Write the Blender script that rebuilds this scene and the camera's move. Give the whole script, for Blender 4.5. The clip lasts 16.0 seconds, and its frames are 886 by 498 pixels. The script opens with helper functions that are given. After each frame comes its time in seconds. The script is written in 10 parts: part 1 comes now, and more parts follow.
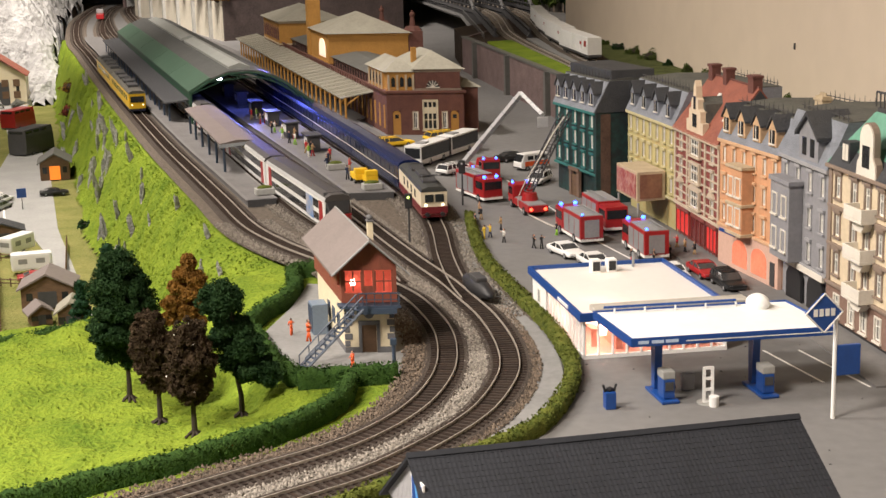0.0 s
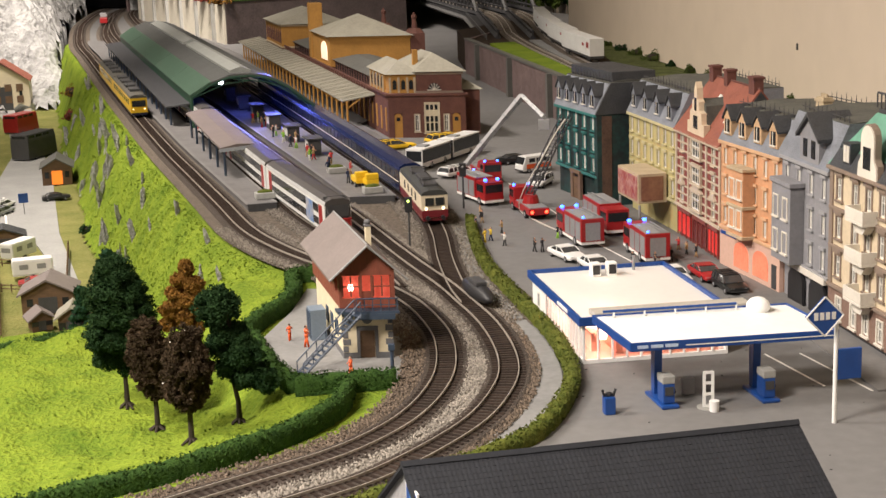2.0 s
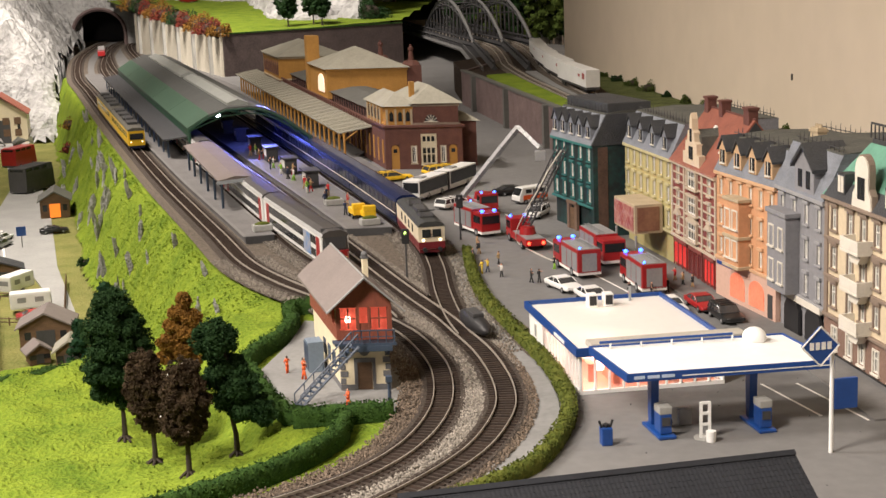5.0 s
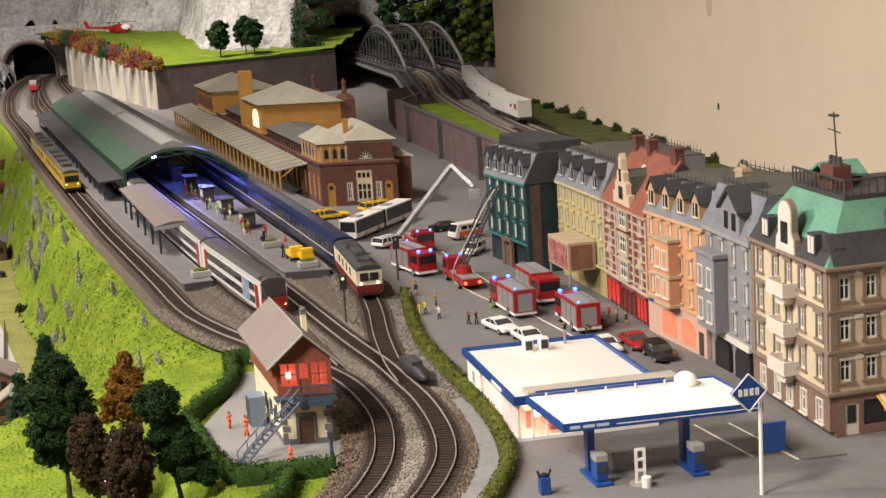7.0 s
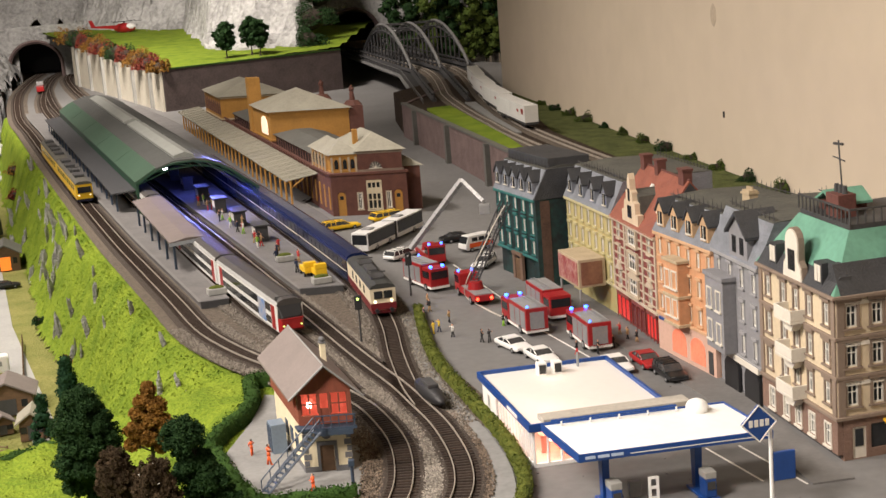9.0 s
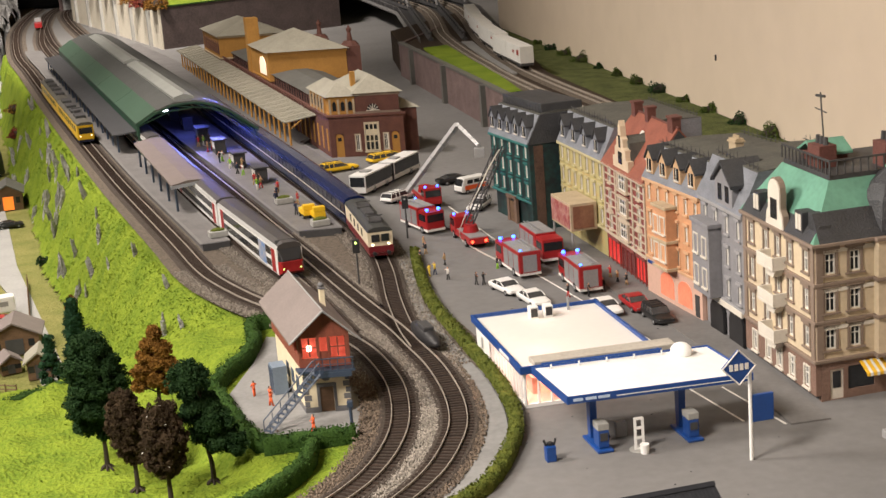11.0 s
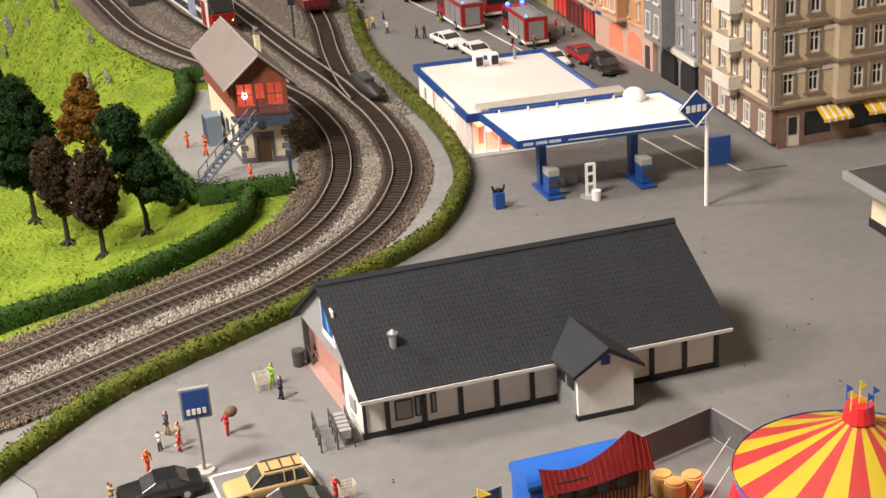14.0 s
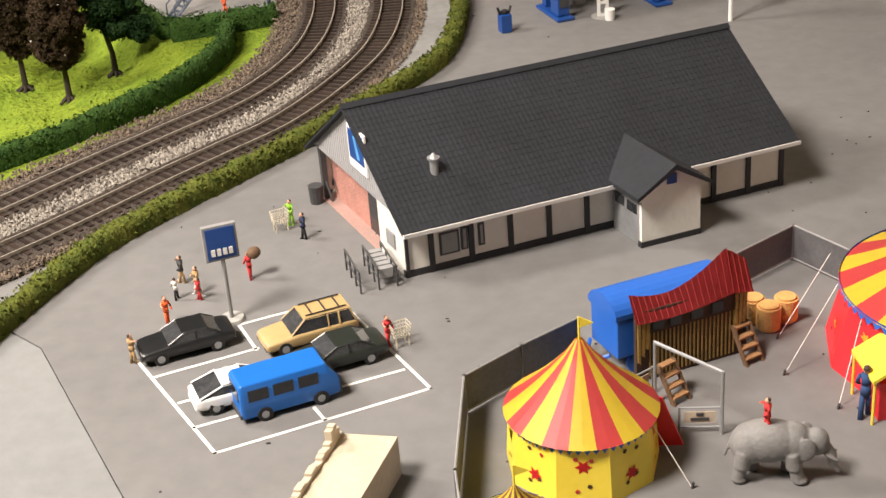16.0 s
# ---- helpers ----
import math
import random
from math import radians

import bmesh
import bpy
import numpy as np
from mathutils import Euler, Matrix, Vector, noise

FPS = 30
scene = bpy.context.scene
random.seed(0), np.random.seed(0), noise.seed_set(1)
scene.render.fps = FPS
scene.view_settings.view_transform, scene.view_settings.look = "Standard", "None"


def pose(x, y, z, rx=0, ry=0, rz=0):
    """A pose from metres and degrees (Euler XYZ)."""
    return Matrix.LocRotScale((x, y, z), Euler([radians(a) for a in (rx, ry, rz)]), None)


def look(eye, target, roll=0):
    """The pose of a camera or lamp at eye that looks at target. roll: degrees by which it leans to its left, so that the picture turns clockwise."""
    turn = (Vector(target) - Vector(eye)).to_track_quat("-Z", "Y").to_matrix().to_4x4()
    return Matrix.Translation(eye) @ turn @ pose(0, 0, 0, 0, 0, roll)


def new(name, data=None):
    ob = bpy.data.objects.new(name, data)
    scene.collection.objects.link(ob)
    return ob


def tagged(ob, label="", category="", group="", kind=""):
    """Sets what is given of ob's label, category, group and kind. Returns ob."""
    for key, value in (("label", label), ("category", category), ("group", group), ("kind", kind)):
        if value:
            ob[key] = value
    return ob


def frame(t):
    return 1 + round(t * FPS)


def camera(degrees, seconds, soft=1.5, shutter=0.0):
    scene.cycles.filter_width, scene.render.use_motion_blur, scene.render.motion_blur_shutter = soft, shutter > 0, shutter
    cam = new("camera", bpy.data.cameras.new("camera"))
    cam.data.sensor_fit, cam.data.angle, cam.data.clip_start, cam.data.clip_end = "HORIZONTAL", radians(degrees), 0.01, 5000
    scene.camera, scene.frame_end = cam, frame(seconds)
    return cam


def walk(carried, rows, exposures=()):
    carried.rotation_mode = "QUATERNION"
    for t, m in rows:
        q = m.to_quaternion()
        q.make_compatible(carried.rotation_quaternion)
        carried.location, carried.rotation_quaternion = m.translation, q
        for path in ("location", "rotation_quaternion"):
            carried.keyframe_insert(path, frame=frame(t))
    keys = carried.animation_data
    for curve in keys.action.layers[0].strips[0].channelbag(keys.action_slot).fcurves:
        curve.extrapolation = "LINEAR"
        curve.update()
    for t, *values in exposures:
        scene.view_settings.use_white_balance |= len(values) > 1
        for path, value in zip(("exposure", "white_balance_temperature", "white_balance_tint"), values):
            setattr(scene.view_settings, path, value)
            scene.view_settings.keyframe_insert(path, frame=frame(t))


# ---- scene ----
# A model railway at scale 1:87. Plan numbers are in full-size metres; K brings them to the model's size.
K = 1 / 87.0
cam = camera(33.10, 16.0)
PATH = [
    (0, (10.217, -15.191, 33.838), (4.704, 82.219, 11.912), -1.61),
    (0.5, (10.102, -15.267, 33.925), (4.196, 82.207, 12.387), -1.71),
    (1, (10.475, -14.839, 33.844), (4.497, 82.641, 12.351), -1.75),
    (1.5, (10.542, -14.539, 33.840), (4.641, 82.874, 12.023), -1.79),
    (2, (10.831, -14.339, 33.876), (4.875, 83.070, 12.060), -1.98),
    (2.5, (10.734, -14.546, 33.812), (4.596, 82.936, 12.375), -2.10),
    (3, (10.618, -14.915, 33.912), (4.281, 82.647, 12.902), -2.08),
    (5.5, (11.068, -14.665, 34.133), (5.821, 83.359, 15.061), -2.39),
    (6, (11.261, -15.367, 35.043), (6.884, 82.876, 16.901), -2.65),
    (6.5, (11.631, -15.817, 36.293), (8.648, 82.535, 18.465), -3.05),
    (7, (11.542, -16.217, 37.444), (9.815, 81.935, 18.388), -3.56),
    (7.5, (11.411, -16.345, 38.675), (9.668, 81.557, 18.370), -3.98),
    (8, (10.882, -16.161, 39.590), (8.689, 81.737, 19.315), -4.12),
    (8.2, (10.792, -16.287, 39.943), (8.720, 81.666, 19.920), -4.15),
    (10.3, (11.485, -21.590, 44.028), (8.901, 76.088, 22.762), -4.72),
    (10.5, (11.478, -21.656, 44.048), (8.914, 75.743, 21.535), -4.60),
    (11, (11.529, -22.263, 44.106), (9.189, 74.647, 19.552), -4.49),
    (11.5, (11.783, -22.439, 43.802), (10.177, 74.471, 19.184), -4.54),
    (12, (12.077, -22.225, 43.103), (11.002, 74.276, 16.902), -4.54),
    (12.5, (11.700, -21.551, 42.563), (10.829, 74.150, 13.573), -4.24),
    (13, (11.329, -21.008, 41.865), (10.536, 73.732, 9.869), -4.06),
    (13.5, (11.167, -20.096, 41.024), (10.884, 73.464, 5.718), -4.07),
    (14, (10.031, -18.356, 39.534), (11.416, 73.983, 1.171), -3.84),
    (14.5, (8.234, -15.857, 37.630), (11.035, 75.148, -3.724), -3.68),
    (15, (6.438, -14.277, 35.851), (9.423, 75.204, -8.696), -4.52),
    (15.5, (4.993, -12.996, 34.882), (9.530, 75.449, -11.560), -4.77),
    (16, (3.376, -11.085, 34.213), (10.023, 77.146, -12.383), -4.52),
]
walk(cam, [(t, look(Vector(eye) * K, Vector(target) * K, roll)) for t, eye, target, roll in PATH])

# ---- light and room ----
world = bpy.data.worlds.new("room_air")
scene.world = world
world.use_nodes = True
world.node_tree.nodes["Background"].inputs[0].default_value = (1.0, 0.88, 0.82, 1)
world.node_tree.nodes["Background"].inputs[1].default_value = 0.008
scene.view_settings.exposure = 0.0


def area_lamp(name, eye, target, power, wide, deep, colour, spread_deg=180):
    data = bpy.data.lights.new(name, "AREA")
    data.shape, data.size, data.size_y, data.energy, data.color = "RECTANGLE", wide, deep, power, colour
    data.spread = radians(spread_deg)
    ob = new(name, data)
    ob.matrix_world = look(Vector(eye) * K, Vector(target) * K)
    return ob


WARM = (1.0, 0.885, 0.79)
# Room lamps out of view, placed to suit the shadows and the brightness.
area_lamp("unseen_ceiling_lamp", (-100, 90, 105), (6, 108, 0), 31, 0.35, 0.35, WARM)
# The next two are added to brighten the mountain and the bank.
area_lamp("unseen_ceiling_lamp", (-118, 340, 165), (-110, 450, 20), 42, 0.5, 0.4, WARM, 98)
area_lamp("unseen_ceiling_lamp", (-115, 225, 165), (-66, 218, -5), 19, 0.4, 0.4, WARM, 85)
area_lamp("unseen_ceiling_lamp", (-66, 2, 122), (-12, 36, 0), 21, 0.4, 0.4, WARM, 100)


# ---- making meshes ----
FRAMES = {}


def spread(ob):
    """The two plan axes of the thing that ob belongs to."""
    while ob is not None:
        if ob.name in FRAMES:
            return FRAMES[ob.name]
        ob = ob.parent
    return ((1, 0), (0, 1))


def thing(name, x, y, z=0.0, rz=0.0, label="", category="", group="", kind="", axes=None):
    ob = new(name)
    ob.empty_display_size = 0.01
    ob.matrix_basis = pose(x * K, y * K, z * K, 0, 0, 0 if axes else rz)
    if axes:
        FRAMES[ob.name] = axes
    return tagged(ob, label, category, group, kind)


def mapped(parent, p):
    e1, e2 = spread(parent)
    return Vector((p[0] * e1[0] + p[1] * e2[0], p[0] * e1[1] + p[1] * e2[1], p[2])) * K


def mesh_of(name, bm, material, parent=None, smooth=False):
    me = bpy.data.meshes.new(name)
    for v in bm.verts:
        v.co = mapped(parent, v.co)
    bm.normal_update()
    bm.to_mesh(me)
    bm.free()
    me.materials.append(material)
    if smooth:
        for p in me.polygons:
            p.use_smooth = True
    return me


def part(name, bm, material, parent=None, label="", smooth=False, kind=""):
    ob = new(name, mesh_of(name, bm, material, parent, smooth))
    ob.parent = parent
    return tagged(ob, label, kind=kind)


def parts(name, bm, material, parent, label=""):
    """Links each separate piece of a bmesh as a part of its own."""
    left = set(bm.verts)
    order = {v: i for i, v in enumerate(bm.verts)}
    while left:
        todo = [min(left, key=order.get)]
        isle = set(todo)
        while todo:
            for e in todo.pop().link_edges:
                for v in e.verts:
                    if v not in isle:
                        isle.add(v)
                        todo.append(v)
        left -= isle
        one = bmesh.new()
        new_of = {v: one.verts.new(v.co) for v in sorted(isle, key=order.get)}
        for f in bm.faces:
            if f.verts[0] in isle:
                one.faces.new([new_of[v] for v in f.verts])
        part(name, one, material, parent, label)
    bm.free()


def piece(name, me, parent, at, rz=0.0):
    ob = new(name, me)
    ob.parent = parent
    ob.matrix_basis = Matrix.Translation(mapped(parent, at)) @ pose(0, 0, 0, 0, 0, rz)
    return ob


def raw(name, verts, faces, material, parent=None, label="", kind="", smooth=False):
    me = bpy.data.meshes.new(name)
    me.from_pydata((np.asarray(verts, float) * K).tolist(), [], faces.tolist() if hasattr(faces, "tolist") else faces)
    me.materials.append(material)
    if smooth:
        me.polygons.foreach_set("use_smooth", [True] * len(me.polygons))
    ob = new(name, me)
    ob.parent = parent
    return tagged(ob, label, kind=kind)


def B(bm, x0, y0, z0, x1, y1, z1, bevel=0.0):
    r = bmesh.ops.create_cube(bm, size=1, matrix=Matrix.Translation(((x0 + x1) / 2, (y0 + y1) / 2, (z0 + z1) / 2))
                              @ Matrix.Diagonal((x1 - x0, y1 - y0, z1 - z0, 1)))
    if bevel:
        edges = {e for v in r["verts"] for e in v.link_edges}
        bmesh.ops.bevel(bm, geom=list(edges), offset=bevel, segments=2, affect="EDGES", profile=0.6)
    return bm


def C(bm, x, y, z0, z1, r0, r1=None, n=12, m=None):
    r1 = r0 if r1 is None else r1
    mm = Matrix.Translation((x, y, (z0 + z1) / 2))
    if m is not None:
        mm = m
    bmesh.ops.create_cone(bm, cap_ends=True, segments=n, radius1=r0, radius2=max(r1, 0.001), depth=abs(z1 - z0), matrix=mm)
    return bm


def BAR(bm, a, b, r, n=6):
    a, b = Vector(a), Vector(b)
    d = b - a
    m = Matrix.Translation((a + b) / 2) @ d.to_track_quat("Z", "Y").to_matrix().to_4x4()
    bmesh.ops.create_cone(bm, cap_ends=True, segments=n, radius1=r, radius2=r, depth=d.length, matrix=m)
    return bm


def BALL(bm, x, y, z, rx, ry=None, rz=None, sub=2):
    ry, rz = ry or rx, rz or rx
    bmesh.ops.create_icosphere(bm, subdivisions=sub, radius=1, matrix=Matrix.Translation((x, y, z)) @ Matrix.Diagonal((rx, ry, rz, 1)))
    return bm


def PR(bm, pts, axis, a0, a1):
    """A prism: the outline pts pushed from a0 to a1 along the axis."""
    def at(p, a):
        return {"x": (a, p[0], p[1]), "y": (p[0], a, p[1]), "z": (p[0], p[1], a)}[axis]
    lo = [bm.verts.new(at(p, a0)) for p in pts]
    hi = [bm.verts.new(at(p, a1)) for p in pts]
    n = len(pts)
    faces = [bm.faces.new(lo), bm.faces.new(hi[::-1])]
    for i in range(n):
        faces.append(bm.faces.new((lo[i], hi[i], hi[(i + 1) % n], lo[(i + 1) % n])))
    bmesh.ops.recalc_face_normals(bm, faces=faces)
    return bm


def HIP(bm, x0, y0, x1, y1, z0, z1, inset, over=0.0, flat=0.0):
    """A hipped roof block over a rectangle; inset: how far the ridge or top stands in."""
    x0, y0, x1, y1 = x0 - over, y0 - over, x1 + over, y1 + over
    i = inset + over
    a = [bm.verts.new(p) for p in ((x0, y0, z0), (x1, y0, z0), (x1, y1, z0), (x0, y1, z0))]
    ix, iy = min(i, (x1 - x0) / 2 - 0.02), min(i, (y1 - y0) / 2 - 0.02)
    b = [bm.verts.new(p) for p in ((x0 + ix, y0 + iy, z1), (x1 - ix, y0 + iy, z1), (x1 - ix, y1 - iy, z1), (x0 + ix, y1 - iy, z1))]
    f = [bm.faces.new(a), bm.faces.new(b)]
    for k in range(4):
        f.append(bm.faces.new((a[k], a[(k + 1) % 4], b[(k + 1) % 4], b[k])))
    bmesh.ops.recalc_face_normals(bm, faces=f)
    return bm


def WALL(bm, x0, x1, z0, z1, y0, y1, holes, axis="x"):
    """One welded wall along x (or y) with real openings (a0, a1, z0, z1)."""
    xs = sorted({x0, x1, *[min(max(h[i], x0), x1) for h in holes for i in (0, 1)]})
    zs = sorted({z0, z1, *[min(max(h[i], z0), z1) for h in holes for i in (2, 3)]})
    full = {(i, j) for i in range(len(xs) - 1) for j in range(len(zs) - 1)
            if not any(h[0] < (xs[i] + xs[i + 1]) / 2 < h[1] and h[2] < (zs[j] + zs[j + 1]) / 2 < h[3] for h in holes)}
    known, faces = {}, []

    def v(i, j, k):
        if (i, j, k) not in known:
            y = y1 if k else y0
            known[i, j, k] = bm.verts.new((xs[i], y, zs[j]) if axis == "x" else (y, xs[i], zs[j]))
        return known[i, j, k]
    for i, j in sorted(full):
        for k in (0, 1):
            faces.append(bm.faces.new((v(i, j, k), v(i + 1, j, k), v(i + 1, j + 1, k), v(i, j + 1, k))))
        for (di, dj), (a, b) in (((-1, 0), ((i, j), (i, j + 1))), ((1, 0), ((i + 1, j), (i + 1, j + 1))), ((0, -1), ((i, j), (i + 1, j))), ((0, 1), ((i, j + 1), (i + 1, j + 1)))):
            if (i + di, j + dj) not in full:
                faces.append(bm.faces.new((v(*a, 0), v(*b, 0), v(*b, 1), v(*a, 1))))
    bmesh.ops.recalc_face_normals(bm, faces=faces)
    return bm


def loft(bm, sections):
    """A body through cross-sections (x, [(y, z), ...])."""
    rings = [[bm.verts.new((x, y, z)) for y, z in prof] for x, prof in sections]
    n = len(rings[0])
    for a, b in zip(rings, rings[1:]):
        for i in range(n):
            bm.faces.new((a[i], a[(i + 1) % n], b[(i + 1) % n], b[i]))
    bm.faces.new(rings[0])
    bm.faces.new(rings[-1])
    bmesh.ops.recalc_face_normals(bm, faces=bm.faces)
    return bm


def curve(pts, step):
    """Points and headings every step along a smooth line through pts."""
    p = [Vector((*q, 0)) if len(q) == 2 else Vector(q) for q in pts]
    p = [2 * p[0] - p[1], *p, 2 * p[-1] - p[-2]]
    fine = []
    for a, b, c, d in zip(p, p[1:], p[2:], p[3:]):
        for k in range(24):
            t = k / 24
            fine.append(0.5 * (2 * b + (c - a) * t + (2 * a - 5 * b + 4 * c - d) * t * t + (3 * b - a - 3 * c + d) * t ** 3))
    fine.append(p[-2])
    out, left = [], 0.0
    for a, b in zip(fine, fine[1:]):
        d = b - a
        n = d.length
        while left <= n and n > 1e-9:
            out.append((a + d * (left / n), d.normalized()))
            left += step
        left -= n
    return out


def SWEEP(bm, path, profile, closed=True):
    """Sweeps a profile of (offset to the right, height) along a curve."""
    rings = []
    for p, d in path:
        s = Vector((d.y, -d.x, 0)).normalized()
        rings.append([bm.verts.new((p.x + s.x * o, p.y + s.y * o, p.z + h)) for o, h in profile])
    n = len(profile)
    for a, b in zip(rings, rings[1:]):
        for i in range(n if closed else n - 1):
            j = (i + 1) % n
            bm.faces.new((a[i], a[j], b[j], b[i]))
    if closed:
        bm.faces.new(rings[0][::-1])
        bm.faces.new(rings[-1])
    bmesh.ops.recalc_face_normals(bm, faces=bm.faces)
    return bm


def M():
    return bmesh.new()


# ---- materials ----
MATS = {}


def mat(name, c, rough=0.6, metal=0.0, var=0.14, s=0.6, bump=0.15, c2=None, mix=0.5, fine=7.0, rnd=0.0, coat=0.0, glow=None, power=0.0,
        spec=0.5, stretch=(1, 1, 1), dist=0.02):
    if name in MATS:
        return MATS[name]
    m = bpy.data.materials.new(name)
    m.use_nodes = True
    nt = m.node_tree
    N, L = nt.nodes, nt.links
    b = N["Principled BSDF"]
    tc = N.new("ShaderNodeTexCoord")
    mp = N.new("ShaderNodeMapping")
    mp.inputs["Scale"].default_value = [87 * k for k in stretch]
    L.new(tc.outputs["Object"], mp.inputs["Vector"])
    n1, n2 = N.new("ShaderNodeTexNoise"), N.new("ShaderNodeTexNoise")
    n1.inputs["Scale"].default_value, n1.inputs["Detail"].default_value = s, 5
    n2.inputs["Scale"].default_value, n2.inputs["Detail"].default_value = s * fine, 3
    for n in (n1, n2):
        L.new(mp.outputs["Vector"], n.inputs["Vector"])
    ramp = N.new("ShaderNodeValToRGB")
    hi = c2 if c2 else [min(1, k * (1 + var)) for k in c]
    lo = c if c2 else [k * (1 - var) for k in c]
    ramp.color_ramp.elements[0].color, ramp.color_ramp.elements[1].color = (*lo, 1), (*hi, 1)
    ramp.color_ramp.elements[0].position, ramp.color_ramp.elements[1].position = mix - 0.18, mix + 0.18
    add = N.new("ShaderNodeMath")
    add.operation = "MULTIPLY_ADD"
    add.inputs[1].default_value = 0.45
    sub = N.new("ShaderNodeMath")
    sub.operation = "MULTIPLY_ADD"
    sub.inputs[1].default_value, sub.inputs[2].default_value = 0.55, 0.0
    L.new(n1.outputs["Fac"], sub.inputs[0])
    L.new(n2.outputs["Fac"], add.inputs[0])
    L.new(sub.outputs[0], add.inputs[2])
    L.new(add.outputs[0], ramp.inputs["Fac"])
    last = ramp.outputs["Color"]
    if rnd:
        info = N.new("ShaderNodeObjectInfo")
        hsv = N.new("ShaderNodeHueSaturation")
        mr = N.new("ShaderNodeMapRange")
        mr.inputs["To Min"].default_value, mr.inputs["To Max"].default_value = 1 - rnd, 1 + rnd
        L.new(info.outputs["Random"], mr.inputs["Value"])
        L.new(mr.outputs["Result"], hsv.inputs["Value"])
        L.new(last, hsv.inputs["Color"])
        last = hsv.outputs["Color"]
    L.new(last, b.inputs["Base Color"])
    b.inputs["Roughness"].default_value, b.inputs["Metallic"].default_value = rough, metal
    b.inputs["Specular IOR Level"].default_value = spec
    b.inputs["Coat Weight"].default_value = coat
    if bump:
        bp = N.new("ShaderNodeBump")
        bp.inputs["Strength"].default_value, bp.inputs["Distance"].default_value = bump, dist * K * 10
        L.new(n2.outputs["Fac"], bp.inputs["Height"])
        L.new(bp.outputs["Normal"], b.inputs["Normal"])
    if glow:
        b.inputs["Emission Color"].default_value = (*glow, 1)
        b.inputs["Emission Strength"].default_value = power
    MATS[name] = m
    return m


ASPHALT = mat("painted_street", (0.165, 0.163, 0.161), 0.8, spec=0.3, var=0.14, s=0.07, fine=14, bump=0.1)
CONCRETE = mat("pale_concrete", (0.33, 0.33, 0.31), 0.85, var=0.12, s=0.3)
PATHGREY = mat("worn_grey_paving", (0.215, 0.215, 0.21), 0.85, var=0.16, s=0.25, fine=8)
PAVE = mat("pavement_grey", (0.16, 0.155, 0.15), 0.8, var=0.15, s=0.3)
GRASS = mat("static_grass", (0.09, 0.155, 0.016), 0.95, s=0.22, bump=0.9, c2=(0.25, 0.325, 0.034), mix=0.5, fine=12, spec=0.1, dist=0.05)
GRASS_DRY = mat("dry_grass", (0.13, 0.15, 0.04), 0.95, s=0.2, bump=0.9, c2=(0.27, 0.25, 0.09), fine=12, spec=0.1, dist=0.05)
SCRUB = mat("dull_scrub_grass", (0.045, 0.06, 0.025), 0.95, s=0.35, bump=0.9, c2=(0.15, 0.17, 0.06), fine=8, spec=0.1, dist=0.05)
ROCK = mat("cast_rock", (0.12, 0.118, 0.11), 0.5, s=0.5, bump=0.8, c2=(0.5, 0.5, 0.48), fine=6, dist=0.1)
HEDGE = mat("hedge_green", (0.018, 0.045, 0.012), 0.95, s=1.2, bump=0.9, c2=(0.05, 0.10, 0.02), fine=5, spec=0.1)
HEDGE2 = mat("hedge_olive", (0.05, 0.075, 0.015), 0.95, s=0.9, bump=0.9, c2=(0.14, 0.15, 0.03), fine=6, spec=0.1)
BALLAST = mat("ballast_bed", (0.07, 0.054, 0.04), 0.95, s=1.8, bump=0.9, c2=(0.20, 0.165, 0.13), fine=4, dist=0.04)
STONE = mat("ballast_stone", (0.36, 0.31, 0.26), 0.9, var=0.35, s=1.2, bump=0.2, fine=3)
DIRTY_BALLAST = mat("dirty_ballast", (0.045, 0.034, 0.026), 0.95, s=1.6, bump=0.9, c2=(0.078, 0.06, 0.048), mix=0.55, fine=4, dist=0.04)
SLEEPER = mat("sleeper_brown", (0.03, 0.02, 0.015), 0.85, var=0.3, s=1.2, rnd=0.35, spec=0.2)
SOIL = mat("track_soil", (0.042, 0.03, 0.022), 0.95, spec=0.15, var=0.35, s=1.0, bump=0.6)
RAIL = mat("rail_steel", (0.52, 0.47, 0.41), 0.38, 0.5, var=0.2, s=0.8, bump=0.0)
BOARD = mat("layout_board", (0.20, 0.205, 0.205), 0.7, var=0.1, s=0.12, fine=11)
LANE = mat("pale_village_lane", (0.30, 0.30, 0.29), 0.8, var=0.12, s=0.2, fine=9)
WALLPAINT = mat("beige_wall_paint", (0.66, 0.56, 0.44), 0.85, var=0.05, s=0.02, fine=9, bump=0.05)
DARKFLOOR = mat("dark_floor", (0.08, 0.07, 0.06), 0.7, s=0.05)
WHITE = mat("white_plastic", (0.82, 0.82, 0.80), 0.5, var=0.04, s=0.2, bump=0.03)
LINE = mat("road_paint", (0.75, 0.74, 0.7), 0.7, var=0.1, s=0.8)
BLUE = mat("company_blue", (0.012, 0.06, 0.25), 0.35, var=0.12, s=0.4, bump=0.03)
BLACK = mat("black_plastic", (0.018, 0.018, 0.02), 0.5, var=0.2, s=0.6, bump=0.05)
DARK = mat("dark_grey_plastic", (0.05, 0.05, 0.052), 0.6, var=0.2, s=0.5)
GREY = mat("grey_plastic", (0.26, 0.26, 0.26), 0.6, var=0.12, s=0.5)
STEEL = mat("grey_steel", (0.33, 0.34, 0.35), 0.45, 0.4, var=0.12, s=0.6, bump=0.03)
GLASS = mat("dark_window", (0.02, 0.022, 0.025), 0.12, var=0.3, s=0.3, bump=0.0)
CREAM = mat("cream_paint", (0.66, 0.58, 0.42), 0.6, var=0.08, s=0.4)
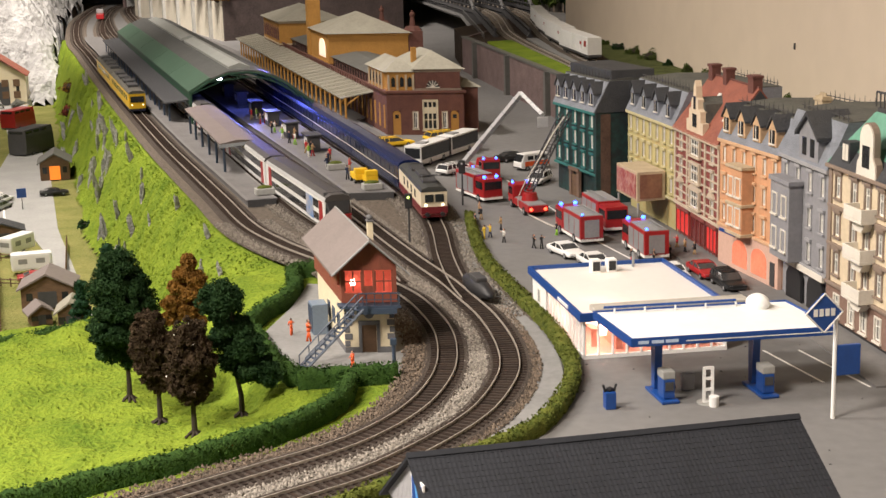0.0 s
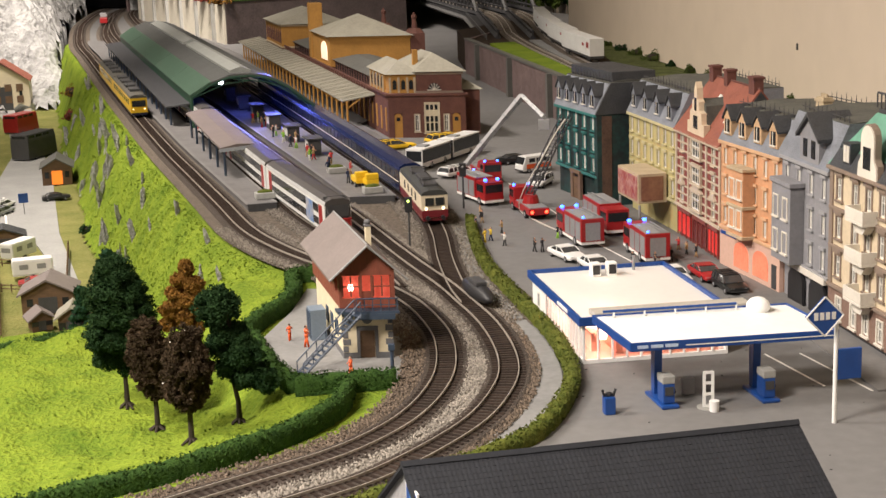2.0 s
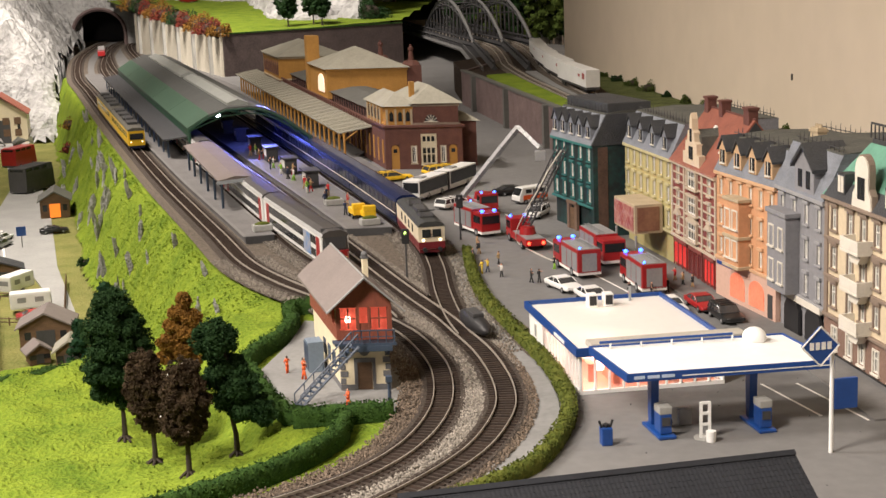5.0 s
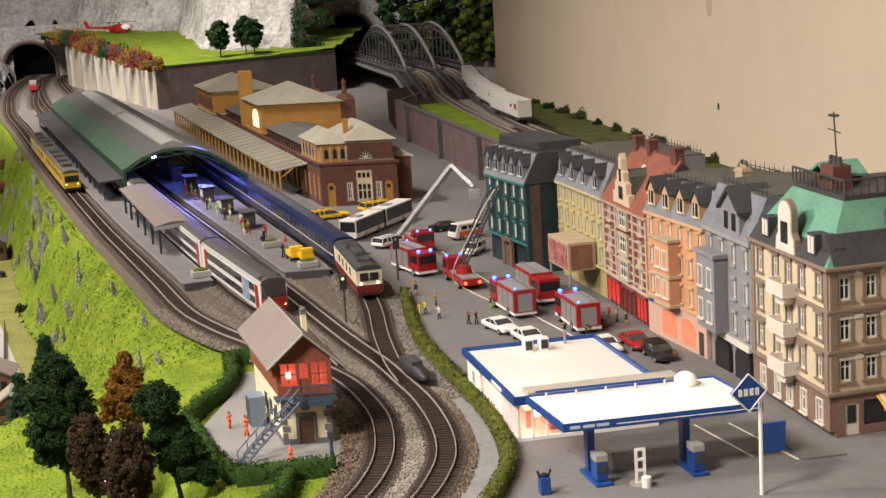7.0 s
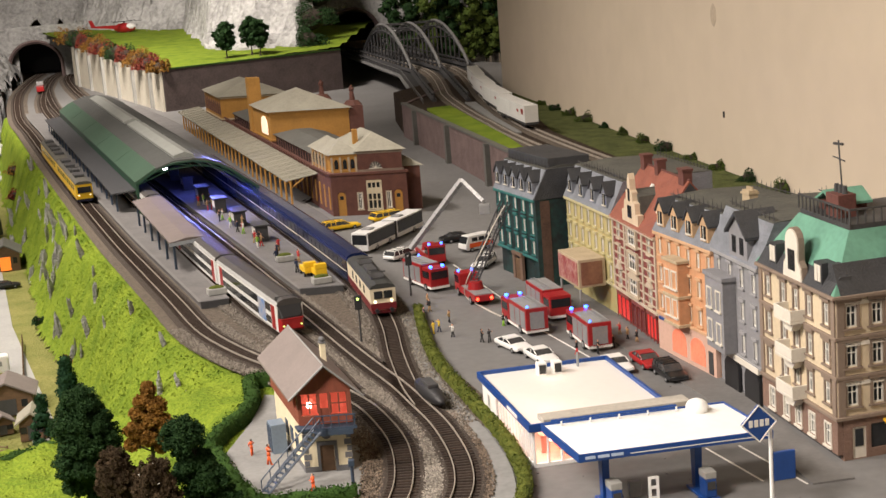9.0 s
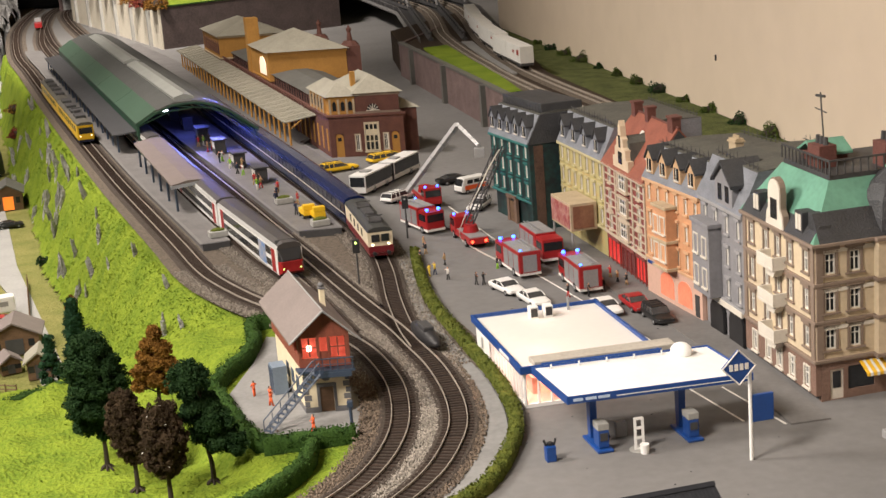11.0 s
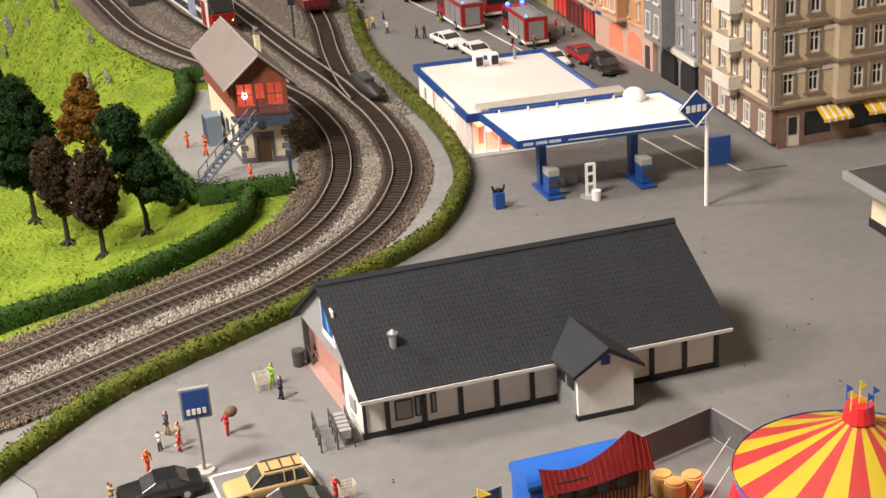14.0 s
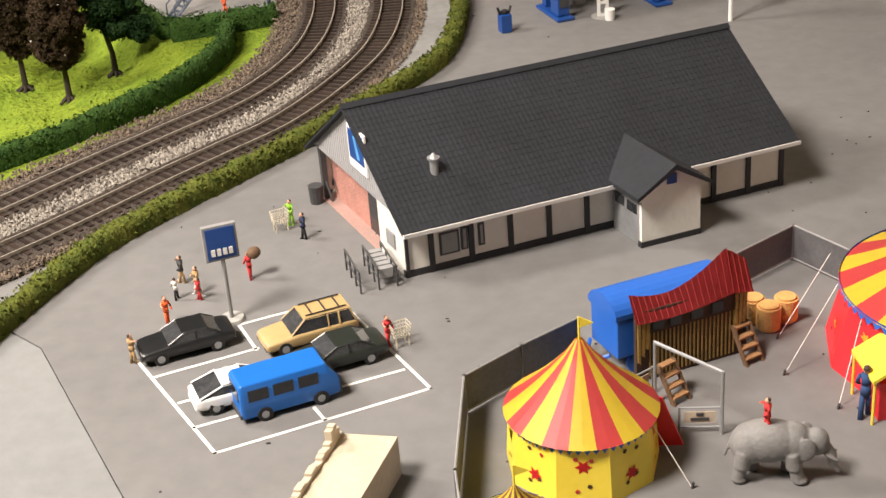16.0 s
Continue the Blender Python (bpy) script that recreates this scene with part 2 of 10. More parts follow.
REDP = mat("fire_red", (0.31, 0.014, 0.016), 0.35, var=0.15, s=0.4, bump=0.03)
YELLOW = mat("yellow_paint", (0.80, 0.50, 0.02), 0.4, var=0.08, s=0.4, bump=0.03)
ORANGE = mat("orange_vest", (0.75, 0.11, 0.02), 0.6, var=0.1, s=1)
WOOD = mat("brown_wood", (0.13, 0.075, 0.04), 0.75, var=0.25, s=0.8, stretch=(1, 1, 3))

# ---- tracks: plan ----
INNER = [(-40, 44), (-28, 53), (-20, 59.2), (-14.7, 63.7), (-12, 66.3), (-9.1, 69), (-6, 71.8), (-2.7, 74.8), (-0.3, 77.8), (2, 82.2), (3.5, 87.6),
         (4.1, 94), (3.4, 102.4), (1.3, 110.2), (-1, 115.8), (-5.2, 122.8), (-11.2, 131), (-15.6, 137.5), (-20.8, 147.3), (-27.2, 164), (-35.1, 184.4),
         (-44.8, 209.7), (-62.2, 257.2), (-83.5, 316.3), (-104, 374), (-122, 425), (-145, 505), (-159, 570), (-166, 612)]
OUTER = [(-38, 40), (-27, 48), (-18.5, 54.3), (-13.9, 57.9), (-11.3, 60.1), (-8.6, 62.6), (-5.7, 65.4), (-2.6, 68.2), (0.8, 71.4), (4.4, 76.8),
         (7.1, 82.5), (8.6, 89), (8.9, 94), (8.3, 100), (6.8, 107.2), (4.8, 113.6), (2.8, 119.7), (-0.3, 127.6), (-3.5, 136.2), (-7.2, 146.5),
         (-10.3, 155), (-16.2, 171), (-24.2, 193), (-43.5, 245), (-82.5, 352), (-119.5, 455), (-150, 562), (-158, 612)]
THIRD = [(6.8, 107.2), (5.4, 112.5), (3.8, 119.5), (2.2, 130.2), (0.9, 142.4), (-0.9, 153), (-4.2, 166), (-10, 184), (-16.6, 203), (-27, 234),
         (-62, 335), (-110, 462), (-142, 562), (-152, 612)]
BRANCH = [(1.3, 110.2), (-1.7, 118), (-4.9, 127.5), (-9.8, 141.3), (-15.4, 154.2), (-20.9, 168.7), (-26.6, 183.8), (-48.8, 245), (-87, 352), (-122.5, 455), (-149, 562), (-157, 612)]
P_IN, P_OUT, P_3, P_A = curve(INNER, 0.62), curve(OUTER, 0.62), curve(THIRD, 0.62), curve(BRANCH, 0.62)
IN_XY = np.array([(p.x, p.y) for p, d in P_IN])
IN_T = np.array([(d.x, d.y) for p, d in P_IN])


def beside(x, y):
    """Distance to the left of the station's westernmost track."""
    pts = np.stack([np.ravel(x), np.ravel(y)], 1)
    out = np.empty(len(pts))
    for i in range(0, len(pts), 4000):
        q = pts[i:i + 4000]
        d2 = ((q[:, None, :] - IN_XY[None, ::2, :]) ** 2).sum(2)
        k = d2.argmin(1) * 2
        v = q - IN_XY[k]
        side = -(v[:, 0] * IN_T[k, 1] - v[:, 1] * IN_T[k, 0])
        out[i:i + 4000] = np.sqrt(d2.min(1)) * np.sign(side)
    return out.reshape(np.shape(x))


def smooth(t):
    t = np.clip(t, 0, 1)
    return t * t * (3 - 2 * t)


_rs = np.random.RandomState(4)
WAVES = [(_rs.uniform(0.03, 0.09) * 2 ** (i // 6), _rs.uniform(0, 6.28), _rs.uniform(0, 6.28), 0.62 ** (i // 6)) for i in range(24)]


def ripple(x, y):
    """Gentle unevenness, about -1 to 1."""
    z = 0
    for f, a, ph, w in WAVES:
        z = z + w * np.sin(f * (x * math.cos(a) + y * math.sin(a)) * 2.2 + ph)
    return z / 4.5


VILLAGE = -14.0
BACK = np.array([(-150, 76), (-81, 106), (-54, 114.5), (-39.4, 119), (-30.8, 124.5), (-24.4, 125.2), (-17, 127.5)])


def land(x, y):
    """Height of the green land west of the tracks."""
    d = beside(x, y)
    foot = np.interp(y, [120, 150, 175, 210, 300, 420], [26, 17, 14, 13, 12, 9])
    r = ripple(x, y)
    bank = -0.25 - (13.75) * smooth((d - 3.4 + 0.9 * r) / (foot - 3.4)) ** 0.9
    edge = np.interp(x, BACK[:, 0], BACK[:, 1])
    lawn = -0.7 - 3.0 * smooth((d - 7) / 15) + 0.3 * r
    lawn = lawn - (14 + lawn) * smooth((y - edge) / 9)
    z = np.maximum(bank, lawn)
    hx = np.interp(y, [88, 90.6, 95, 99.5, 104, 128], [-5.5, -7, -9.2, -11, -12.6, -12.6])
    plot = (y > 86) & (y < 130) & (x > hx - 7)
    z = np.where(plot, np.maximum(z, -0.35 - 3.6 * smooth((hx - 0.9 - x) / 5.0) - 3 * smooth((y - 126) / 4) - 4 * smooth((89 - y) / 3)), z)
    z = np.where(d < 3.0, -0.45, z)
    z = z + np.where((z < -1.2) & (z > -13), 0.35 * ripple(x * 7, y * 7) + 0.2 * ripple(y * 17, x * 17), 0)
    return np.maximum(z, VILLAGE + 0.15 * r * (z < -13))


def sheet(name, xs, ys, zf, material, keep=None, parent=None, label="", kind="structure", jig=0.0):
    X, Y = np.meshgrid(xs, ys)
    if jig:
        X = X + np.random.RandomState(2).uniform(-jig, jig, X.shape)
        Y = Y + np.random.RandomState(3).uniform(-jig, jig, Y.shape)
    Z = zf(X, Y)
    nx, ny = len(xs), len(ys)
    verts = np.stack([X.ravel(), Y.ravel(), Z.ravel()], 1)
    i = np.arange(nx * ny).reshape(ny, nx)
    f = np.stack([i[:-1, :-1].ravel(), i[:-1, 1:].ravel(), i[1:, 1:].ravel(), i[1:, :-1].ravel()], 1)
    if keep is not None:
        c = verts[f].mean(1)
        f = f[keep(c[:, 0], c[:, 1], c[:, 2])]
    ob = raw(name, verts, f, material, parent, label, kind, smooth=True)
    return ob


green = sheet("ground_green", np.concatenate([np.arange(-240, -120, 4), np.arange(-120, 9, 0.75)]),
              np.concatenate([np.arange(20, 150, 0.8), np.arange(150, 240, 1.1), np.arange(240, 440, 2.0)]), land, GRASS,
              lambda x, y, z: z > -13.6, label="bright green static grass bank and lawn beside the tracks")
village_ground = sheet("ground_village", np.arange(-260, -10, 3.0), np.arange(90, 460, 3.0),
                       lambda x, y: VILLAGE - 0.06 + 0.12 * ripple(x, y), GRASS_DRY, label="low yellow-green village meadow below the bank")

# the street level, one sheet
west = [(p.x - d.y * 2.6, p.y + d.x * 2.6) for p, d in P_IN[::6]]
bm = M()
lower = [(-9, 30), (-6.0, 36.3), (-10.7, 48.6), (-13.5, 52.5), (-24, 43)]
west = [w for w in west if w[0] > -24 or w[1] > 100]
outline = [(130, -20), (130, 330), (40, 470), (-60, 640), (-175, 640)] + [w for w in reversed(west)] + [(-24, 50), (-13.5, 51.8), (-10.7, 48.6), (-6.0, 36.3), (10, -20)]
PR(bm, outline, "z", -3.0, 0.0)
part("ground_street", bm, ASPHALT, None, "flat grey painted street and square of the layout", kind="structure")
bm = M()
PR(bm, [(-60, -20), (9.95, -20), (-6.05, 36.3), (-10.75, 48.6), (-13.55, 51.75), (-24, 50), (-60, 20)], "z", -4, -0.05)
part("ground_board", bm, BOARD, None, "pale grey bare board at the layout's edge", kind="structure")
bm = M()
B(bm, -700, -400, -92, 300, 1000, -90)
part("floor", bm, DARKFLOOR, None, "dark room floor below the layout", kind="structure")


# ---- tracks: meshes ----
def sleeper_mesh():
    bm = M()
    PR(bm, [(-0.15, 0.0), (0.15, 0.0), (0.12, 0.16), (-0.12, 0.16)], "y", -1.3, 1.3)
    for s in (-0.74, 0.74):
        B(bm, -0.14, s - 0.16, 0.16, 0.14, s + 0.16, 0.2)
    return mesh_of("sleeper", bm, SLEEPER)


SLEEPER_MESH = sleeper_mesh()


def track(label, path, limit):
    ob = thing("railway_track", 0, 0, 0, 0, label, "track", "tracks", "structure")
    for side in (-0.75, 0.75):
        bm = M()
        SWEEP(bm, path[::2], [(side - 0.045, 0.42), (side - 0.04, 0.6), (side + 0.04, 0.6), (side + 0.045, 0.42)])
        part("rail", bm, RAIL, ob)
    bm = M()
    SWEEP(bm, path[::2], [(-2.1, 0.02), (-1.6, 0.34), (1.6, 0.34), (2.1, 0.02)])
    part("soil_bed", bm, DIRTY_BALLAST, ob, "dirty brown stone bed between the rails")
    V, F, n = [], [], 0
    box = np.array([(-.14, -1.3, 0), (.14, -1.3, 0), (.14, 1.3, 0), (-.14, 1.3, 0), (-.11, -1.3, .16), (.11, -1.3, .16), (.11, 1.3, .16), (-.11, 1.3, .16)])
    bf = np.array([(4, 5, 6, 7), (0, 1, 5, 4), (1, 2, 6, 5), (2, 3, 7, 6), (3, 0, 4, 7)])
    for p, d in path:
        a = math.atan2(d.y, d.x)
        if 56 < p.y < limit and p.x > -17:
            o = piece("sleeper", SLEEPER_MESH, ob, (p.x, p.y, 0.25), math.degrees(a) + random.uniform(-1, 1))
        else:
            R = np.array(((math.cos(a), -math.sin(a), 0), (math.sin(a), math.cos(a), 0), (0, 0, 1)))
            V.append(box @ R.T + (p.x, p.y, 0.25))
            F.append(bf + 8 * n)
            n += 1
    raw("far_sleepers", np.concatenate(V), np.concatenate(F), SLEEPER, ob, kind="stuff")
    return ob


TRACKS = [track("curved brown model railway track with bright rail tops along the lawn", P_IN, 128),
          track("curved brown model railway track beside the hedge and path", P_OUT, 128),
          track("brown model railway track branching to the blue train", P_3[10:], 121),
          track("brown model railway track carrying the double-deck train", P_A[16:], 118)]

# ballast beds and loose stones
ballast = thing("ballast", 0, 0, 0, 0, "pale crushed stone ballast between and beside tracks", "ballast", "", "stuff")
for path, wide in ((P_IN, 3.3), (P_OUT, 2.45), (P_3, 3.3), (P_A, 3.0)):
    bm = M()
    SWEEP(bm, path[::3], [(-wide, 0.008), (-wide + 0.8, 0.1), (wide - 0.8, 0.1), (wide, 0.008)])
    part("ballast_bed", bm, BALLAST, ballast)
bm = M()
SWEEP(bm, [q for q in P_OUT[::4] if 104 < q[0].y < 165], [(-10.5, 0.006), (-9.5, 0.07), (5.5, 0.07), (6.5, 0.006)])
part("yard_bed", bm, BALLAST, ballast)


def stones(count, seed):
    rs = np.random.RandomState(seed)
    paths = [[q for q in P if 55 < q[0].y < 165 and q[0].x > -22] for P in (P_IN, P_OUT, P_3, P_A)]
    centre = np.array([(p.x, p.y) for P in paths for p, d in P])
    pts, tone = [], []
    for P, share in zip(paths, (0.38, 0.38, 0.11, 0.13)):
        for k in rs.randint(0, len(P), int(count * share)):
            p, d = P[k]
            near = p.y < 122
            o = rs.uniform(1.45, 3.4 if near else 3.2) * rs.choice((-1, 1)) + rs.normal(0, 0.15)
            if P is paths[1] and o > 2.4:
                o = rs.uniform(1.45, 2.4)
            inner = (P is paths[0] and o > 0) or (P is paths[1] and o < 0)
            tone.append(2 if p.y > 106 + rs.uniform(-6, 6) else 1 if inner else 0)
            u = rs.uniform(-0.3, 0.3)
            pts.append((p.x + d.y * o + d.x * u, p.y - d.x * o + d.y * u))
    pts = np.array(pts)
    keep = np.ones(len(pts), bool)
    for i in range(0, len(pts), 3000):
        keep[i:i + 3000] = ((pts[i:i + 3000, None] - centre[None]) ** 2).sum(2).min(1) > 1.35 ** 2
    pts, tone = pts[keep], np.array(tone)[keep]
    n = len(pts)
    base = np.array([(1, 0, 0), (0, 1, 0), (-1, 0, 0), (0, -1, 0), (0, 0, 1), (0, 0, -1)], float)
    fb = np.array([(0, 1, 4), (1, 2, 4), (2, 3, 4), (3, 0, 4), (1, 0, 5), (2, 1, 5), (3, 2, 5), (0, 3, 5)])
    size = rs.uniform(0.055, 0.13, (n, 1, 1)) * rs.uniform(0.6, 1.3, (n, 6, 1))
    a = rs.uniform(0, 6.28, n)
    v = base[None] * size
    x = v[..., 0] * np.cos(a)[:, None] - v[..., 1] * np.sin(a)[:, None]
    y = v[..., 0] * np.sin(a)[:, None] + v[..., 1] * np.cos(a)[:, None]
    v = np.stack([x + pts[:, 0:1], y + pts[:, 1:2], v[..., 2] + rs.uniform(0.12, 0.3, (n, 1))], 2)
    for nm, colour, pick in (("pale_stone", (0.275, 0.25, 0.215), tone == 1), ("brown_stone", (0.15, 0.115, 0.085), tone == 0), ("dusty_stone", (0.22, 0.195, 0.165), tone == 2)):
        m = mat(nm, colour, 0.9, var=0.2, s=1.0)
        vary_islands(m)
        w = v[pick]
        raw("loose_stones", w.reshape(-1, 3), (fb[None] + 6 * np.arange(len(w))[:, None, None]).reshape(-1, 3), m, ballast, kind="stuff")


def vary_islands(m):
    """Each stone of a joined mesh takes a tone of its own."""
    nt = m.node_tree
    geo, hsv = nt.nodes.new("ShaderNodeNewGeometry"), nt.nodes.new("ShaderNodeHueSaturation")
    mr = nt.nodes.new("ShaderNodeMapRange")
    mr.inputs["To Min"].default_value, mr.inputs["To Max"].default_value = 0.5, 1.45
    bs = nt.nodes["Principled BSDF"]
    src = bs.inputs["Base Color"].links[0].from_socket
    nt.links.new(geo.outputs["Random Per Island"], mr.inputs["Value"])
    nt.links.new(mr.outputs["Result"], hsv.inputs["Value"])
    nt.links.new(src, hsv.inputs["Color"])
    nt.links.new(hsv.outputs["Color"], bs.inputs["Base Color"])


stones(50000, 5)


# ---- leaves ----
def leaf_mesh(name, centres, size, material, parent, seed, label="", flat=0.0, kind="stuff"):
    """Many small bent leaves round the given points."""
    rs = np.random.RandomState(seed)
    c = np.asarray(centres, float)
    n = len(c)
    u = rs.normal(size=(n, 3))
    u /= np.linalg.norm(u, axis=1, keepdims=True)
    w = rs.normal(size=(n, 3))
    w[:, 2] += flat
    v = np.cross(u, w)
    v /= np.linalg.norm(v, axis=1, keepdims=True) + 1e-9
    s = size * rs.uniform(0.6, 1.4, (n, 1))
    q = np.stack([c - u * s, c + v * s * 0.6, c + u * s, c - v * s * 0.6], 1)
    f = np.array([(0, 1, 2, 3)])[None] + 4 * np.arange(n)[:, None, None]
    return raw(name, q.reshape(-1, 3), f.reshape(-1, 4), material, parent, label, kind)


def hedge(pts, wide, high, material, label, seed, base=None, dense=60):
    ob = thing("hedge", 0, 0, 0, 0, label, "hedge", "hedges")
    path = curve(pts, 0.5)
    rs = np.random.RandomState(seed)
    bm = M()
    h = wide / 2
    rings = []
    for p, d in path:
        s = Vector((d.y, -d.x, 0))
        z0 = p.z
        k = [rs.uniform(0.85, 1.12) for _ in range(7)]
        prof = [(-h * k[0], -0.3), (-h * k[1], high * 0.55), (-h * 0.75 * k[2], high * 0.95 * k[3]), (0, high * k[6]), (h * 0.75 * k[4], high * 0.95 * k[3]), (h * k[5], high * 0.55), (h * k[0], -0.3)]
        rings.append([bm.verts.new((p.x + s.x * o, p.y + s.y * o, z0 + z)) for o, z in prof])
    for a, b in zip(rings, rings[1:]):
        for i in range(6):
            bm.faces.new((a[i], a[i + 1], b[i + 1], b[i]))
    bm.faces.new(rings[0])
    bm.faces.new(rings[-1])
    bmesh.ops.recalc_face_normals(bm, faces=bm.faces)
    part("hedge_body", bm, material, ob, smooth=True)
    pts = []
    for p, d in path:
        for _ in range(dense // 2):
            t = rs.uniform(-1, 1)
            side = rs.rand()
            o = t * h if side < 0.5 else math.copysign(h, t) * rs.uniform(0.9, 1.12)
            z = high * rs.uniform(0.92, 1.1) if side < 0.5 else high * rs.uniform(0, 1)
            u = rs.uniform(-0.25, 0.25)
            pts.append((p.x + d.y * o + d.x * u, p.y - d.x * o + d.y * u, p.z + z))
    leaf_mesh("foliage", pts, 0.11, material, ob, seed + 1)
    return ob


hedge([(4.0, 150), (4.6, 141.7), (6.2, 128.5), (9.6, 113.9), (12.2, 103.3), (13.5, 94.3), (13.3, 87.8), (11.2, 79.9), (8.3, 75.6), (5.2, 72.2), (2.0, 68.6),
       (-1.4, 65.2), (-5, 61.7), (-8.2, 58.4), (-10.6, 54.8), (-12.3, 51.6), (-15, 47), (-20, 41)], 1.1, 1.0, HEDGE2, "long low olive-green hedge curving along the street's edge", 11)
hedge([(-33, 62.5, -0.6), (-23, 66.2, -0.5), (-17.6, 69.6, -0.4), (-12.9, 72.9, -0.35), (-8.6, 76.9, -0.3), (-5.2, 81.2, -0.3), (-3.2, 86.1, -0.3), (-2.8, 90.3, -0.3)], 1.1, 1.25, HEDGE,
      "dark green clipped hedge along the lawn's edge", 21)
hedge([(0.5, 91.6, -0.2), (-3, 90.9, -0.2), (-7.0, 90.2, -0.2)], 1.2, 1.3, HEDGE, "dark green clipped hedge in front of the signal box", 31)
hedge([(-7.0, 90.6, -0.2), (-9.2, 95, -0.3), (-11, 99.5, -0.3), (-12.6, 104, -0.3)], 1.2, 1.2, HEDGE, "dark green clipped hedge beside the signal box yard", 41)
hedge([(-13.4, 105.5, -0.4), (-12.6, 110, -0.4), (-11.4, 114, -0.3), (-11.2, 119, -0.3), (-12.2, 124.5, -0.3), (-8.5, 125.5, -0.2)], 1.3, 1.5, HEDGE, "dark green hedge round the grassy knoll", 51)
hedge([(-42.5, 113.9, -4.9), (-36.4, 118.3, -4.9), (-30.6, 123.2, -4.8), (-24.5, 124.8, -4.7)], 1.2, 1.3, HEDGE, "dark green hedge along the lawn's rear edge", 61)

# pale path and yard
bm = M()
SWEEP(bm, curve([(2.6, 148), (3.0, 141.7), (4.4, 128.9), (7.5, 114.6), (10.5, 103), (11.85, 94.3), (11.6, 87.2), (9.6, 80.7), (7.1, 75.9)], 1.0),
      [(-1.0, 0.01), (-0.95, 0.14), (0.95, 0.14), (1.0, 0.01)])
part("pavement_path", bm, PATHGREY, None, "narrow pale concrete path beside the hedge", kind="structure")
bm = M()
PR(bm, [(0.6, 92.2), (-6.6, 91.2), (-11.8, 103.5), (-10.6, 113), (-10.4, 121), (-4.6, 119.5), (-0.6, 111), (0.8, 103)], "z", -0.6, 0.03)
part("pavement_yard", bm, PATHGREY, None, "pale concrete yard round the signal box", kind="structure")

# ---- room ----
bm = M()
PR(bm, [(20.7, 345), (64, 120), (120, -160), (130, -160), (74, 120), (30.7, 349)], "z", -90, 190)
part("wall_east", bm, WALLPAINT, None, "plain beige painted room wall with a few marks", kind="structure")
bm = M()
B(bm, -420, 640, -90, 60, 655, 190)
PR(bm, [(20.7, 345), (30.7, 349), (54, 655), (44, 655)], "z", -90, 190)
part("wall_north", bm, WALLPAINT, None, "plain beige room wall behind the mountain", kind="structure")
bm = M()
B(bm, -425, -200, -90, -415, 660, 190)
B(bm, -420, -210, -90, 130, -200, 190)
part("wall_west", bm, WALLPAINT, None, "plain beige room walls behind the camera", kind="structure")
bm = M()
B(bm, -430, -215, 190, 140, 665, 196)
part("ceiling", bm, mat("dim_ceiling_paint", (0.3, 0.28, 0.25), 0.9), None, "plain dim beige room ceiling", kind="structure")

# ---- building blocks ----
SASH = mat("white_sash", (0.74, 0.72, 0.66), 0.6, var=0.06, s=0.8)


def windows(parent, spots, ww, wh, trim, pane=None, side="f", plane=0.0, bars=1, cross=True, surround=0.14, lintel=0.0):
    """For each (along, height) a window: surround with sill, lintel, white sash and pane."""
    h, s = ww / 2, surround

    def depth(d0, d1):
        return (d0, d1) if side in "fe" else (-d1, -d0)
    ax = "x" if side in "fb" else "y"

    def block(a0, d0, z0, a1, d1, z1):
        d0, d1 = depth(d0, d1)
        return B(M(), a0, d0, z0, a1, d1, z1) if ax == "x" else B(M(), d0, a0, z0, d1, a1, z1)
    fm = mesh_of("window", WALL(M(), -h - s, h + s, -0.05, wh + s, *depth(-0.2, 0.08), [(-h, h, -0.05, wh)], ax), trim, parent)
    cols = [-h + 0.09 + (ww - 0.18) * k / (bars + 1) for k in range(bars + 2)]
    rows = [0.09, wh * 0.64, wh - 0.09] if cross else [0.09, wh - 0.09]
    cells = [(a + 0.04, b - 0.04, c + 0.03, d - 0.03) for a, b in zip(cols, cols[1:]) for c, d in zip(rows, rows[1:])]
    sm_ = mesh_of("sash", WALL(M(), -h, h, 0, wh, *depth(-0.16, -0.06), cells, ax), SASH, parent)
    gm = mesh_of("pane", block(-h, -0.2, 0, h, -0.15, wh), pane or GLASS, parent)
    im = mesh_of("sill", block(-h - s * 1.6, -0.2, -0.2, h + s * 1.6, 0.2, -0.05), trim, parent)
    lm = mesh_of("lintel", block(-h - s * 1.6, -0.05, wh + s, h + s * 1.6, 0.22, wh + s + lintel), trim, parent) if lintel else None
    for a, z in spots:
        w = piece("window", fm, parent, (a, plane, z) if side in "fb" else (plane, a, z))
        for nm, me in (("sash", sm_), ("pane", gm), ("sill", im), ("lintel", lm)):
            if me:
                o = new(nm, me)
                o.parent = w


def holes(spots, ww, wh):
    return [(a - ww / 2, a + ww / 2, z, z + wh) for a, z in spots]


OUT = (-0.966, -0.259)


def house_frame(p0, p1, label, name="town_house"):
    d = Vector((p1[0] - p0[0], p1[1] - p0[1]))
    w = d.length
    d.normalize()
    return thing(name, *p0, 0, 0, label, "house", "street row houses", axes=((d.x, d.y), OUT)), w


